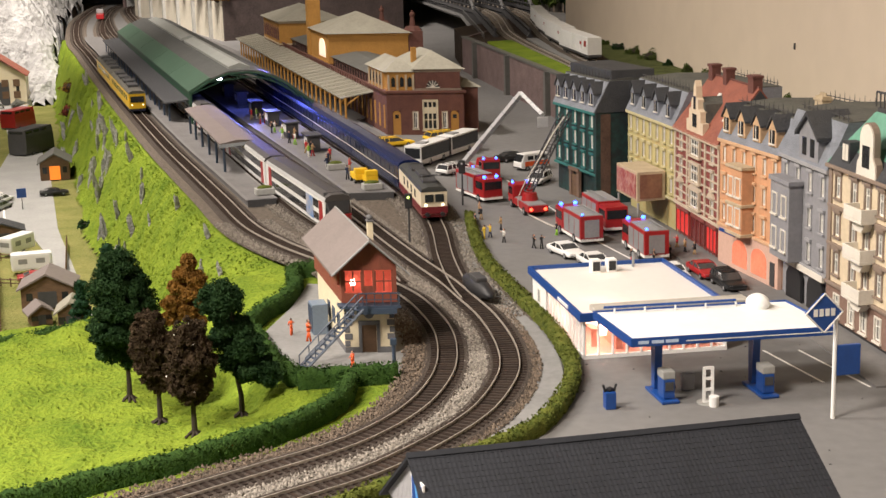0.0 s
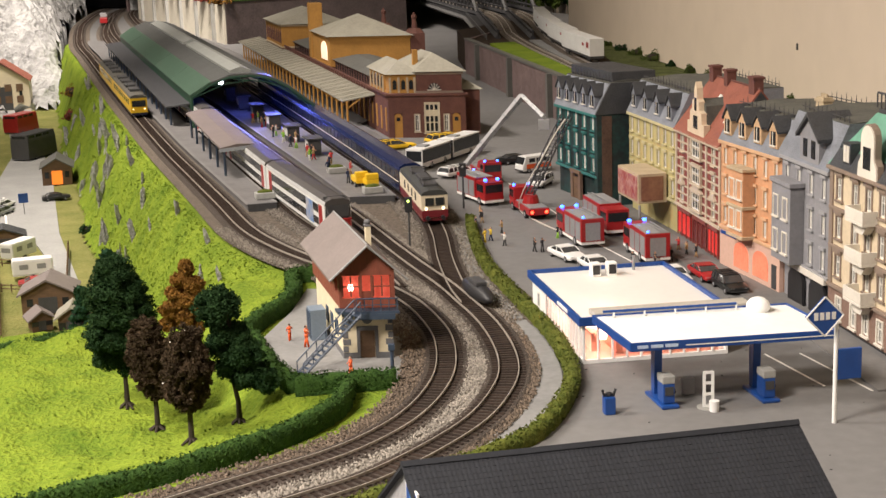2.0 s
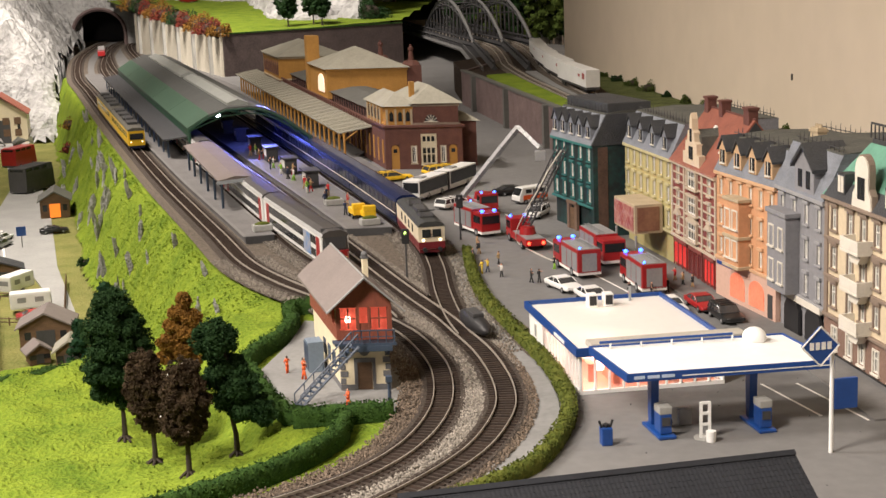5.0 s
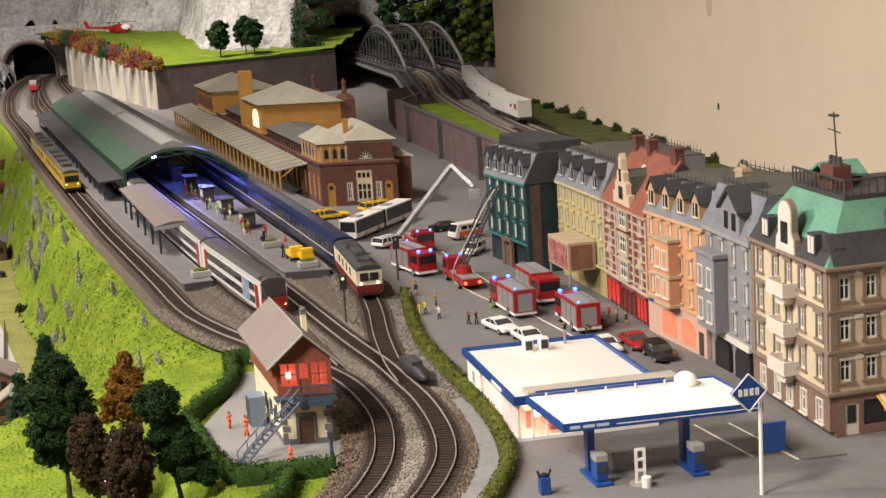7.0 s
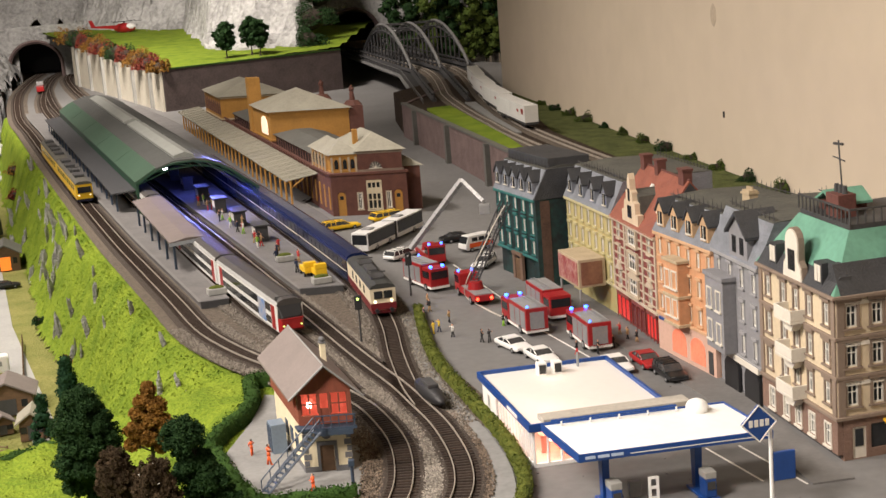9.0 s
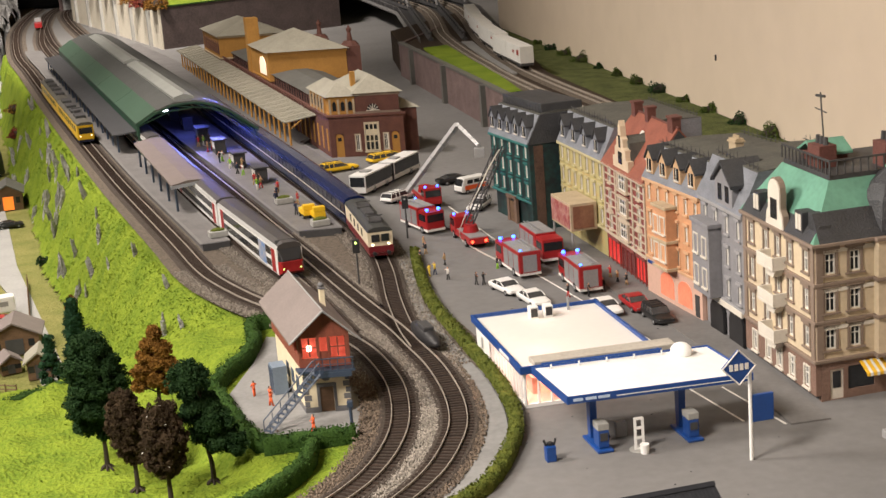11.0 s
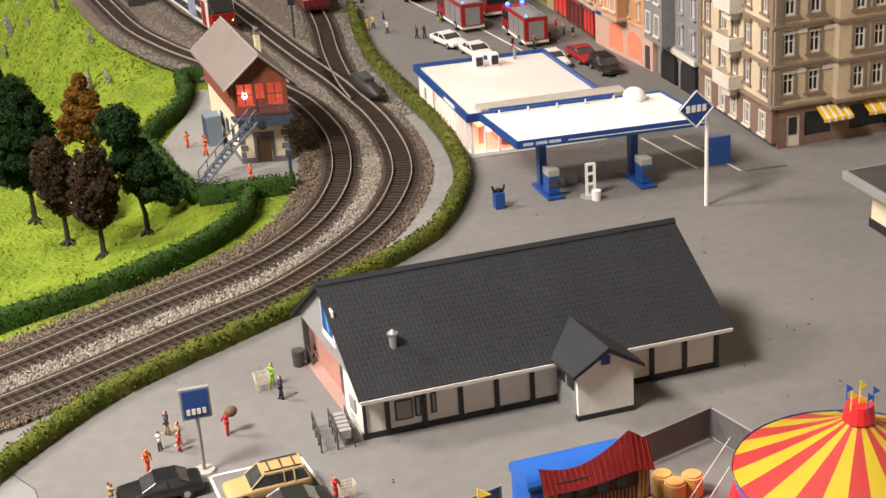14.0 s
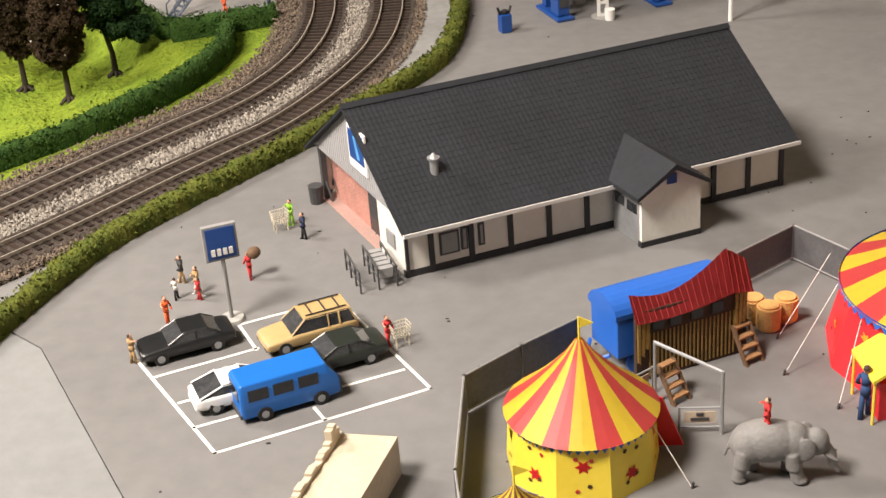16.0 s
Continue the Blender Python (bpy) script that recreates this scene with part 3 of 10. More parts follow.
SLATE = mat("slate_grey", (0.2, 0.215, 0.245), 0.6, var=0.25, s=0.5, fine=9, bump=0.5, stretch=(1, 1, 2))
MOSSY = mat("mossy_felt", (0.055, 0.055, 0.052), 0.85, s=0.5, c2=(0.115, 0.115, 0.095), fine=6, bump=0.5)
SLATE_D = mat("slate_dark", (0.045, 0.047, 0.052), 0.55, var=0.3, s=0.6, fine=9, bump=0.5)
TEAL = mat("teal_plaster", (0.010, 0.065, 0.060), 0.7, s=0.22, c2=(0.010, 0.016, 0.017), mix=0.42, bump=0.2)
OCHRE = mat("ochre_plaster", (0.44, 0.39, 0.18), 0.8, s=0.3, c2=(0.48, 0.27, 0.09), mix=0.66, bump=0.2)
BRICKRED = mat("brick_red", (0.20, 0.05, 0.042), 0.8, var=0.25, s=0.7, fine=9, bump=0.4)
SALMON = mat("salmon_plaster", (0.55, 0.29, 0.155), 0.8, var=0.14, s=0.4, bump=0.2)
SALMON_P = mat("pale_pink_plaster", (0.58, 0.38, 0.30), 0.8, var=0.1, s=0.4)
BLUEGREY = mat("blue_grey_plaster", (0.23, 0.23, 0.245), 0.8, var=0.14, s=0.4, bump=0.2)
STUCCO = mat("cream_stucco", (0.60, 0.50, 0.35), 0.8, var=0.12, s=0.35, bump=0.2)
STUCCO_B = mat("brown_rusticated_stone", (0.20, 0.125, 0.095), 0.85, var=0.18, s=0.5, bump=0.4)
TRIM = mat("pale_trim", (0.66, 0.62, 0.54), 0.7, var=0.08, s=0.6)
TRIM_C = mat("cream_stone_trim", (0.50, 0.42, 0.32), 0.75, var=0.12, s=0.6)
TRIM_S = mat("sandstone_trim", (0.45, 0.36, 0.24), 0.75, var=0.15, s=0.6)
TRIM_B = mat("taupe_trim", (0.23, 0.175, 0.135), 0.75, var=0.12, s=0.6)
TILE_RED = mat("red_brown_tiles", (0.26, 0.085, 0.055), 0.75, var=0.25, s=0.7, fine=9, bump=0.5)
BRICKDARK = mat("dark_red_brick", (0.13, 0.05, 0.04), 0.8, var=0.25, s=0.8, bump=0.3)
COPPER = mat("verdigris_copper", (0.13, 0.31, 0.225), 0.6, var=0.18, s=0.3, bump=0.15)
LIT = mat("lit_shop_glass", (0.6, 0.2, 0.12), 0.3, glow=(1.0, 0.22, 0.12), power=0.4, var=0.35, s=0.5)
LIT_RED = mat("lit_red_shop", (0.5, 0.03, 0.03), 0.3, glow=(1.0, 0.05, 0.04), power=0.25, var=0.4, s=0.6)


def row_house(p0, p1, depth, eave, rows, wall, trim, label, ww, wh, roof_rise=4.2, roof_mat=SLATE, dormers=0, dorm_wall=None, sill=0.9,
              shop=3.4, shop_wall=None, pane=None, chimney=1, lintel=0.25, per=4, bars=1, xs=None, storey=None, chim=None, gabled=False):
    ob, w = house_frame(p0, p1, label)
    storey = storey or (eave - shop) / rows
    xs = xs or [w * (k + 0.5) / per for k in range(per)]
    spots = [(x, shop + r * storey + sill * 0.6) for r in range(rows) for x in xs]
    bm = M()
    WALL(bm, 0.02, w - 0.02, shop, eave, -0.35, 0, holes(spots, ww, wh))
    part("wall_front", bm, wall, ob)
    bm = M()
    B(bm, 0.02, -depth, 0, w - 0.02, -0.36, eave)
    part("wall_body", bm, wall, ob)
    windows(ob, spots, ww, wh, trim, pane, lintel=lintel, bars=bars)
    bm = M()
    B(bm, 0, -0.1, eave - 0.35, w, 0.35, eave, 0.06)
    part("cornice", bm, trim, ob)
    bm = M()
    B(bm, 0, -0.1, shop - 0.15, w, 0.22, shop + 0.15, 0.04)
    part("belt_course", bm, trim, ob)
    bm = M()
    if gabled:
        PR(bm, [(0.4, eave - 0.1), (-4.0, eave + roof_rise), (-8.4, eave - 0.1)], "x", 0.1, w - 0.1)
        roof = part("roof", bm, roof_mat, ob, "red-brown tiled gable roof")
        bm = M()
        B(bm, 0.1, -4.12, eave + roof_rise - 0.05, w - 0.1, -3.88, eave + roof_rise + 0.1, 0.04)
        part("ridge", bm, BRICKDARK, roof)
        bm = M()
        PR(bm, [(0.1, eave), (-4.0, eave + roof_rise - 0.25), (-8.1, eave)], "x", 0.02, 0.1)
        part("gable_end", bm, SLATE_D, roof, "dark slate gable end")
        for cx, r in ((1.4, 0.75), (w * 0.62, 0.5), (w - 1.0, 0.6)):
            bm = M()
            B(bm, cx - r, -4.5, eave + roof_rise - 0.8, cx + r, -3.5, eave + roof_rise + 0.95, 0.05)
            B(bm, cx - r - 0.1, -4.6, eave + roof_rise + 0.85, cx + r + 0.1, -3.4, eave + roof_rise + 1.1)
            part("chimney", bm, BRICKDARK, roof, "dark red brick chimney")
    else:
        top = eave + roof_rise
        PR(bm, [(0.3, eave), (-1.5, top), (-depth, top), (-depth, eave)], "x", -0.05, w + 0.05)
        roof = part("roof", bm, roof_mat, ob)
        bm = M()
        PR(bm, [(-1.45, top + 0.02), (-depth * 0.5, top + 0.3), (-depth, top + 0.04), (-depth, top - 0.1), (-1.45, top - 0.1)], "x", -0.02, w + 0.02)
        part("upper_roof", bm, MOSSY, roof, "dark mossy upper roof")
        for side in (-1.7, -depth + 0.3):
            bm = M()
            for k in range(int(w / 0.9)):
                C(bm, 0.5 + k * 0.9, side, top, top + (1.0 if k % 2 else 0.75), 0.06, 0.015, 5)
            B(bm, 0.3, side - 0.04, top + 0.3, w - 0.3, side + 0.04, top + 0.37)
            part("roof_railing", bm, DARK, roof, "dark spiked iron ridge railing")
        for k in range(chimney):
            cx, cy = w * (0.25 + 0.3 * k), -depth * 0.5
            bm = M()
            B(bm, cx - 0.7, cy - 0.45, top, cx + 0.7, cy + 0.45, top + 1.5, 0.05)
            B(bm, cx - 0.8, cy - 0.55, top + 1.1, cx + 0.8, cy + 0.55, top + 1.3)
            for j in (-0.4, 0, 0.4):
                C(bm, cx + j, cy, top + 1.45, top + 1.8, 0.15, 0.12, 8)
            part("chimney", bm, chim or TILE_RED, roof)
    for k in range(dormers):
        x = w * (k + 0.5) / dormers
        d = M()
        PR(d, [(x - 0.75, eave + 0.6), (x + 0.75, eave + 0.6), (x + 0.75, eave + 2.2), (x, eave + 3.1), (x - 0.75, eave + 2.2)], "y", -1.9, 0.1)
        dob = part("dormer", d, dorm_wall or SLATE, ob)
        d = M()
        PR(d, [(x - 1.0, eave + 2.0), (x, eave + 3.25), (x + 1.0, eave + 2.0), (x + 1.0, eave + 2.2), (x, eave + 3.5), (x - 1.0, eave + 2.2)], "y", -2.1, 0.25)
        part("dormer_roof", d, SLATE_D, dob)
        d = M()
        B(d, x - 0.42, 0.08, eave + 0.9, x + 0.42, 0.16, eave + 2.1)
        part("dormer_window", d, GLASS, dob)
        d = M()
        B(d, x - 0.04, 0.1, eave + 0.9, x + 0.04, 0.2, eave + 2.1)
        B(d, x - 0.5, 0.1, eave + 0.75, x + 0.5, 0.24, eave + 0.9)
        part("dormer_sill", d, TRIM, dob)
    return ob, w, xs


PTS = [(38.1, 92.2), (35.1, 106.0), (32.9, 116.2), (29.1, 128.0), (26.2, 142.0), (22.3, 157.0)]

# corner house with copper roof
co, cw = house_frame(PTS[0], PTS[1], "large cream corner house with balconies and a green copper roof")
SIDE = 19.0
storeys = [3.6, 6.75, 9.9]
cxs = [1.6, 4.6, 7.0, 9.4, 12.4]
fs = [(x, z + 0.75) for z in storeys for x in cxs]
ss = [(-y, z + 0.75) for z in storeys for y in (1.3, 3.5, 12.2, 14.6, 17.2)]
gs = [(x, 0.9) for x in (1.6, 4.4, 6.9, 9.2, 12.0)]
bm = M()
WALL(bm, 0, cw, 3.5, 13.3, -0.4, 0, holes(fs, 0.9, 1.75))
part("wall_front", bm, STUCCO, co)
bm = M()
WALL(bm, 0, cw, 0.5, 3.5, -0.4, 0.06, holes(gs, 0.95, 1.75))
part("wall_ground_storey", bm, STUCCO_B, co, "brown rusticated ground storey")
bm = M()
WALL(bm, -SIDE, -0.4, 3.5, 13.3, 0, 0.4, holes(ss, 0.95, 1.75), axis="y")
part("wall_side", bm, STUCCO, co)
bm = M()
WALL(bm, -SIDE, -0.4, 0, 3.5, -0.06, 0.4, [(-2.4, -1.2, 0.05, 2.6), (-5.2, -2.8, 0.7, 2.7), (-10.2, -6.8, 0.7, 2.7), (-15.5, -12, 0.7, 2.7)], axis="y")
part("wall_side_ground_storey", bm, STUCCO_B, co)
bm = M()
B(bm, 0.42, -SIDE, 0, cw, -0.42, 13.2)
part("wall_core", bm, DARK, co)
windows(co, fs, 0.9, 1.75, TRIM_B, lintel=0.35, surround=0.2)
windows(co, gs, 0.95, 1.75, TRIM, plane=0.06)
windows(co, ss, 0.95, 1.75, TRIM_B, side="s", lintel=0.0, surround=0.24)
for y, z in ss:
    bm = M()
    B(bm, -0.16, y - 0.85, z + 2.0, 0.02, y + 0.85, z + 2.5, 0.05)
    part("window_head", bm, TRIM_B, co)
for wa, wb in ((-5.2, -2.8), (-10.2, -6.8), (-15.5, -12)):
    bm = M()
    B(bm, 0.1, wa, 0.7, 0.2, wb, 2.7)
    part("shop_window", bm, GLASS, co)
    bm = M()
    PR(bm, [(-0.05, 3.0), (-1.5, 2.35), (-1.5, 2.1), (-1.42, 2.1), (-1.42, 2.3), (-0.05, 2.92)], "y", wa - 1.2, wb - 1.0)
    aw = part("awning", bm, mat("awning_yellow", (0.8, 0.48, 0.03), 0.6, var=0.1, s=1), co, "yellow striped cloth awning")
    for k in range(4):
        y = wa - 1.1 + (wb - wa) * (k + 0.5) / 4
        s = M()
        PR(s, [(-0.06, 3.03), (-1.52, 2.38), (-1.52, 2.08), (-1.5, 2.08), (-1.5, 2.36), (-0.06, 3.01)], "y", y - 0.12, y + 0.12)
        part("awning_stripe", s, LINE, aw)
bm = M()
B(bm, 0.05, -2.4, 0.05, 0.15, -1.2, 2.6)
dr = part("door", bm, TRIM, co, "white panelled shop door")
bm = M()
B(bm, 0.0, -2.15, 1.0, 0.05, -1.45, 2.4)
parts("door_pane", bm, GLASS, dr)
bm = M()
for z, o in ((3.3, 0.3), (6.55, 0.2), (9.7, 0.2), (13.0, 0.5)):
    B(bm, -o, -SIDE, z, cw, -0.0 + o, z + 0.3, 0.07)
part("cornice", bm, TRIM_B, co)
bm = M()
for x in (0.05, cw - 0.65):
    B(bm, x, 0.0, 3.6, x + 0.6, 0.14, 13)
for y in (-0.65, -11.9):
    B(bm, -0.14, y, 3.6, 0, y + 0.6, 13)
parts("pilaster", bm, TRIM_B, co)
for z in (3.55, 6.7, 9.85):
    bm = M()
    B(bm, 5.4, 0, z, 8.6, 1.3, z + 0.25, 0.05)
    B(bm, 5.4, 1.15, z + 0.25, 8.6, 1.3, z + 1.15, 0.04)
    B(bm, 5.4, 0, z + 0.25, 5.55, 1.15, z + 1.15)
    B(bm, 8.45, 0, z + 0.25, 8.6, 1.15, z + 1.15)
    PR(bm, [(5.7, z), (8.3, z), (7.6, z - 0.8), (6.4, z - 0.8)], "y", 0.02, 0.8)
    part("balcony", bm, TRIM, co, "pale stone balcony")
# copper mansard
bm = M()
HIP(bm, 0, -SIDE, cw, 0, 13.3, 17.6, 2.6, 0.25)
rf = part("roof", bm, COPPER, co, "green verdigris copper mansard roof")
bm = M()
PR(bm, [(0.32, 13.3), (-0.6, 14.6), (-1.5, 14.6), (-1.5, 13.3)], "x", 0.3, cw - 0.2)
part("slate_band", bm, SLATE_D, rf)
bm = M()
PR(bm, [(-0.34, 13.3), (1.02, 15.5), (1.7, 15.5), (1.7, 13.3)], "y", -SIDE, -0.3)
part("slate_band", bm, SLATE_D, rf)
bm = M()
B(bm, 2.7, -SIDE + 2.7, 17.5, cw - 2.7, -2.7, 18.0, 0.05)
part("roof_terrace", bm, DARK, rf)
for cx, cy, hh in ((6.6, -4.0, 2.6), (3.9, -8.6, 2.8)):
    bm = M()
    B(bm, cx - 1.1, cy - 0.8, 17.9, cx + 1.1, cy + 0.8, 17.9 + hh * 0.75, 0.05)
    ch = part("chimney", bm, BRICKDARK, co, "red-brown brick chimney block")
    bm = M()
    for j in (-0.7, 0, 0.7):
        C(bm, cx + j, cy, 17.9 + hh * 0.75, 17.9 + hh, 0.25, 0.2, 8)
    parts("chimney_pot", bm, DARK, ch)
bm = M()
PR(bm, [(7.3, 18.6), (9.1, 19.5), (10.9, 18.6), (10.9, 18.8), (9.1, 19.75), (7.3, 18.8)], "y", -7.2, -3.7)
part("lantern_roof", bm, COPPER, co)
bm = M()
B(bm, 7.7, -6.9, 17.9, 10.5, -4.0, 18.75)
part("lantern_wall", bm, BRICKDARK, co)
bm = M()
for k in range(int((cw - 5) / 0.7) + 1):
    C(bm, 2.6 + k * 0.7, -2.7, 18, 19.1, 0.07, 0.07, 5)
for k in range(int((SIDE - 5) / 0.7) + 1):
    C(bm, 2.7, -2.7 - k * 0.7, 18, 19.1, 0.07, 0.07, 5)
B(bm, 2.5, -2.78, 19.1, cw - 2.5, -2.62, 19.25)
B(bm, 2.62, -SIDE + 2.7, 19.1, 2.78, -2.7, 19.25)
part("roof_railing", bm, DARK, co)
bm = M()
BAR(bm, (9.1, -5.4, 19.6), (9.6, -5.4, 23.6), 0.07)
BAR(bm, (8.8, -5.4, 23.35), (10.4, -5.4, 23.25), 0.12)
BAR(bm, (8.5, -5.4, 22.0), (10.6, -5.4, 22.15), 0.06)
part("antenna", bm, DARK, co, "thin leaning roof antenna")
# scrolled gables
def scroll(u0, base, plane, side, parent):
    out = [(u0 - 1.7, base), (u0 + 1.7, base), (u0 + 1.55, base + 1.0), (u0 + 1.15, base + 1.5), (u0 + 1.15, base + 2.9)]
    out += [(u0 + 1.15 * math.cos(a), base + 2.9 + 1.15 * math.sin(a)) for a in [math.pi * k / 8 for k in range(1, 8)]]
    out += [(u0 - 1.15, base + 2.9), (u0 - 1.15, base + 1.5), (u0 - 1.55, base + 1.0)]
    bm = M()
    PR(bm, out, "y" if side == "f" else "x", plane - 0.4, plane + 0.1)
    g = part("gable", bm, TRIM, parent, "pale scrolled gable")
    bm = M()
    if side == "f":
        B(bm, u0 - 0.6, plane + 0.08, base + 0.7, u0 - 0.06, plane + 0.16, base + 2.4)
        B(bm, u0 + 0.06, plane + 0.08, base + 0.7, u0 + 0.6, plane + 0.16, base + 2.4)
    else:
        B(bm, plane - 0.46, u0 - 0.6, base + 0.7, plane - 0.38, u0 - 0.06, base + 2.4)
        B(bm, plane - 0.46, u0 + 0.06, base + 0.7, plane - 0.38, u0 + 0.6, base + 2.4)
    parts("gable_window", bm, GLASS, g)
    bm = M()
    PR(bm, [(a * 1.06 - u0 * 0.06, b if b == base else b + 0.14) for a, b in out], "y" if side == "f" else "x", plane - (0.5 if side == "f" else 0.3), plane + (0.0 if side == "f" else 0.2))
    part("gable_edge", bm, TRIM_B, g)
scroll(6.9, 13.3, 0.25, "f", co)
scroll(-7.9, 13.3, -0.75, "s", co)
# projecting bay with paired windows and a dark domed turret
bspots = [(y, z + 0.75) for z in storeys for y in (-7.0, -8.7)]
bm = M()
WALL(bm, -10.6, -5.2, 3.5, 13.0, -0.8, -0.5, holes(bspots, 0.95, 1.75), axis="y")
B(bm, -0.5, -10.6, 3.5, -0.02, -10.3, 13.0)
B(bm, -0.5, -5.5, 3.5, -0.02, -5.2, 13.0)
bayp = part("side_bay", bm, STUCCO, co, "cream bay with paired windows")
windows(co, bspots, 0.95, 1.75, TRIM_B, side="s", plane=-0.8, surround=0.24)
bm = M()
for z in (3.3, 6.55, 9.7, 13.0):
    B(bm, -1.0, -10.8, z, -0.02, -5.0, z + 0.3, 0.06)
parts("bay_band", bm, TRIM_B, bayp)
bm = M()
prof = [(3.0, 13.3), (2.9, 14.6), (2.6, 16.0), (1.9, 17.2), (0.9, 18.0), (0.35, 18.4)]
for (r0, z0), (r1, z1) in zip(prof, prof[1:]):
    C(bm, 1.9, -7.9, z0, z1, r0, r1, 8)
tw = part("turret_dome", bm, SLATE_D, co, "dark slate turret dome")
bm = M()
C(bm, 1.9, -7.9, 18.3, 18.9, 0.6, 0.3, 8)
C(bm, 1.9, -7.9, 18.9, 21.6, 0.12, 0.04, 6)
part("turret_spike", bm, COPPER, tw)
bm = M()
bmesh.ops.create_cone(bm, cap_ends=True, segments=16, radius1=0.62, radius2=0.62, depth=0.12, matrix=Matrix.Translation((-1.2, -7.9, 15.9)) @ Matrix.Rotation(math.pi / 2, 4, "Y"))
part("round_window", bm, GLASS, tw)
for z in (6.0, 9.15, 12.4):
    bm = M()
    B(bm, -0.08, -SIDE, z, 0.0, -0.7, z + 0.34)
    part("cream_band", bm, TRIM, co)
for x in (2.8, 11.2):
    bm = M()
    PR(bm, [(x - 0.7, 13.7), (x + 0.7, 13.7), (x + 0.7, 15.4), (x - 0.7, 15.4)], "y", -1.6, 0.05)
    d = part("dormer", bm, SLATE_D, co)
    bm = M()
    B(bm, x - 0.5, 0.03, 13.9, x - 0.05, 0.1, 15.2)
    B(bm, x + 0.05, 0.03, 13.9, x + 0.5, 0.1, 15.2)
    parts("dormer_window", bm, TRIM, d)

# grey house with bay
gh, w, xs = row_house(PTS[1], PTS[2], 11, 12.6, 3, BLUEGREY, mat("grey_stone_trim", (0.30, 0.30, 0.31), 0.8, var=0.12, s=0.5), "narrow blue-grey house with a bay window and slate roof", 0.7, 1.6, dormers=0, per=4, shop=3.6, roof_rise=3.8, chimney=0)
bm = M()
B(bm, w * 0.52, 0, 3.7, w * 0.92, 1.3, 10.4, 0.05)
bay = part("bay", bm, BLUEGREY, gh)
bm = M()
B(bm, w * 0.5, 0, 10.4, w * 0.94, 1.45, 10.8, 0.05)
part("bay_cap", bm, BLUEGREY, bay)
windows(gh, [(w * 0.62, 4.6), (w * 0.82, 4.6), (w * 0.62, 7.6), (w * 0.82, 7.6)], 0.9, 1.7, TRIM, plane=1.3)
bm = M()
PR(bm, [(w * 0.2, 12.7), (w * 0.58, 12.7), (w * 0.58, 15), (w * 0.39, 16.6), (w * 0.2, 15)], "y", -3, 0.2)
d = part("dormer", bm, BLUEGREY, gh)
bm = M()
PR(bm, [(w * 0.16, 14.7), (w * 0.39, 16.6), (w * 0.62, 14.7), (w * 0.62, 15.0), (w * 0.39, 17.0), (w * 0.16, 15.0)], "y", -3.3, 0.5)
part("dormer_roof", bm, SLATE_D, d)
bm = M()
for k in (0.31, 0.47):
    B(bm, w * k - 0.4, 0.2, 13.2, w * k + 0.4, 0.26, 14.7)
parts("dormer_window", bm, GLASS, d)
# Black panels: the darkness inside the garage arches put into their colour.
bm = M()
PR(bm, [(0.8, 0), (4.0, 0), (4.0, 2.2), (3.6, 2.8), (2.4, 3.1), (1.2, 2.8), (0.8, 2.2)], "y", -0.2, 0.06)
parts("garage_opening", bm, BLACK, gh)
bm = M()
PR(bm, [(5.4, 0), (8.6, 0), (8.6, 2.2), (8.0, 2.8), (7, 3.0), (6.0, 2.8), (5.4, 2.2)], "y", -0.2, 0.06)
parts("garage_opening", bm, BLACK, gh)
bm = M()
B(bm, 0.4, 0.05, 3.05, w - 0.4, 0.3, 3.6)
part("shop_sign", bm, TRIM, gh)

# salmon house
oh, w, xs = row_house(PTS[2], PTS[3], 11, 12.2, 3, SALMON, mat("peach_stone_trim", (0.58, 0.36, 0.21), 0.8, var=0.12, s=0.5), "salmon orange house with bay window and four roof dormers", 0.62, 1.5, dormers=4, dorm_wall=mat("tan_dormer_plaster", (0.50, 0.33, 0.19), 0.8, var=0.14, s=0.5), per=6, shop=3.8, chimney=1, roof_rise=3.2, chim=TRIM_S)
bm = M()
B(bm, w * 0.42, 0, 3.9, w * 0.66, 1.2, 10.2, 0.05)
bay = part("bay", bm, SALMON, oh)
bm = M()
for z in (3.8, 6.6, 10.1):
    B(bm, w * 0.405, 0, z, w * 0.675, 1.35, z + 0.3, 0.04)
parts("bay_band", bm, TRIM_S, bay)
windows(oh, [(w * f, z) for f in (0.48, 0.6) for z in (4.8, 7.6)], 0.9, 1.6, TRIM, plane=1.2)
bm = M()
B(bm, 0.03, -0.3, 0, w - 0.03, 0.1, 3.7)
sh = part("shop_front", bm, SALMON_P, oh, "pale pink shop front with lit arched windows")
for x in (0.30, 0.62):
    bm = M()
    c = w * x
    PR(bm, [(c - 1.5, 0.5), (c + 1.5, 0.5), (c + 1.5, 2.0)] + [(c + 1.5 * math.cos(a), 2.0 + 1.0 * math.sin(a)) for a in [math.pi * k / 8 for k in range(1, 8)]] + [(c - 1.5, 2.0)], "y", 0.05, 0.16)
    part("lit_window", bm, LIT, sh)
bm = M()
B(bm, 0.6, 0.06, 0.1, 1.5, 0.15, 2.3)
part("shop_door", bm, DARK, sh)
bm = M()
B(bm, w * 0.7, 0.08, 3.15, w * 0.97, 0.2, 3.45)
part("shop_sign", bm, BLUE, sh)

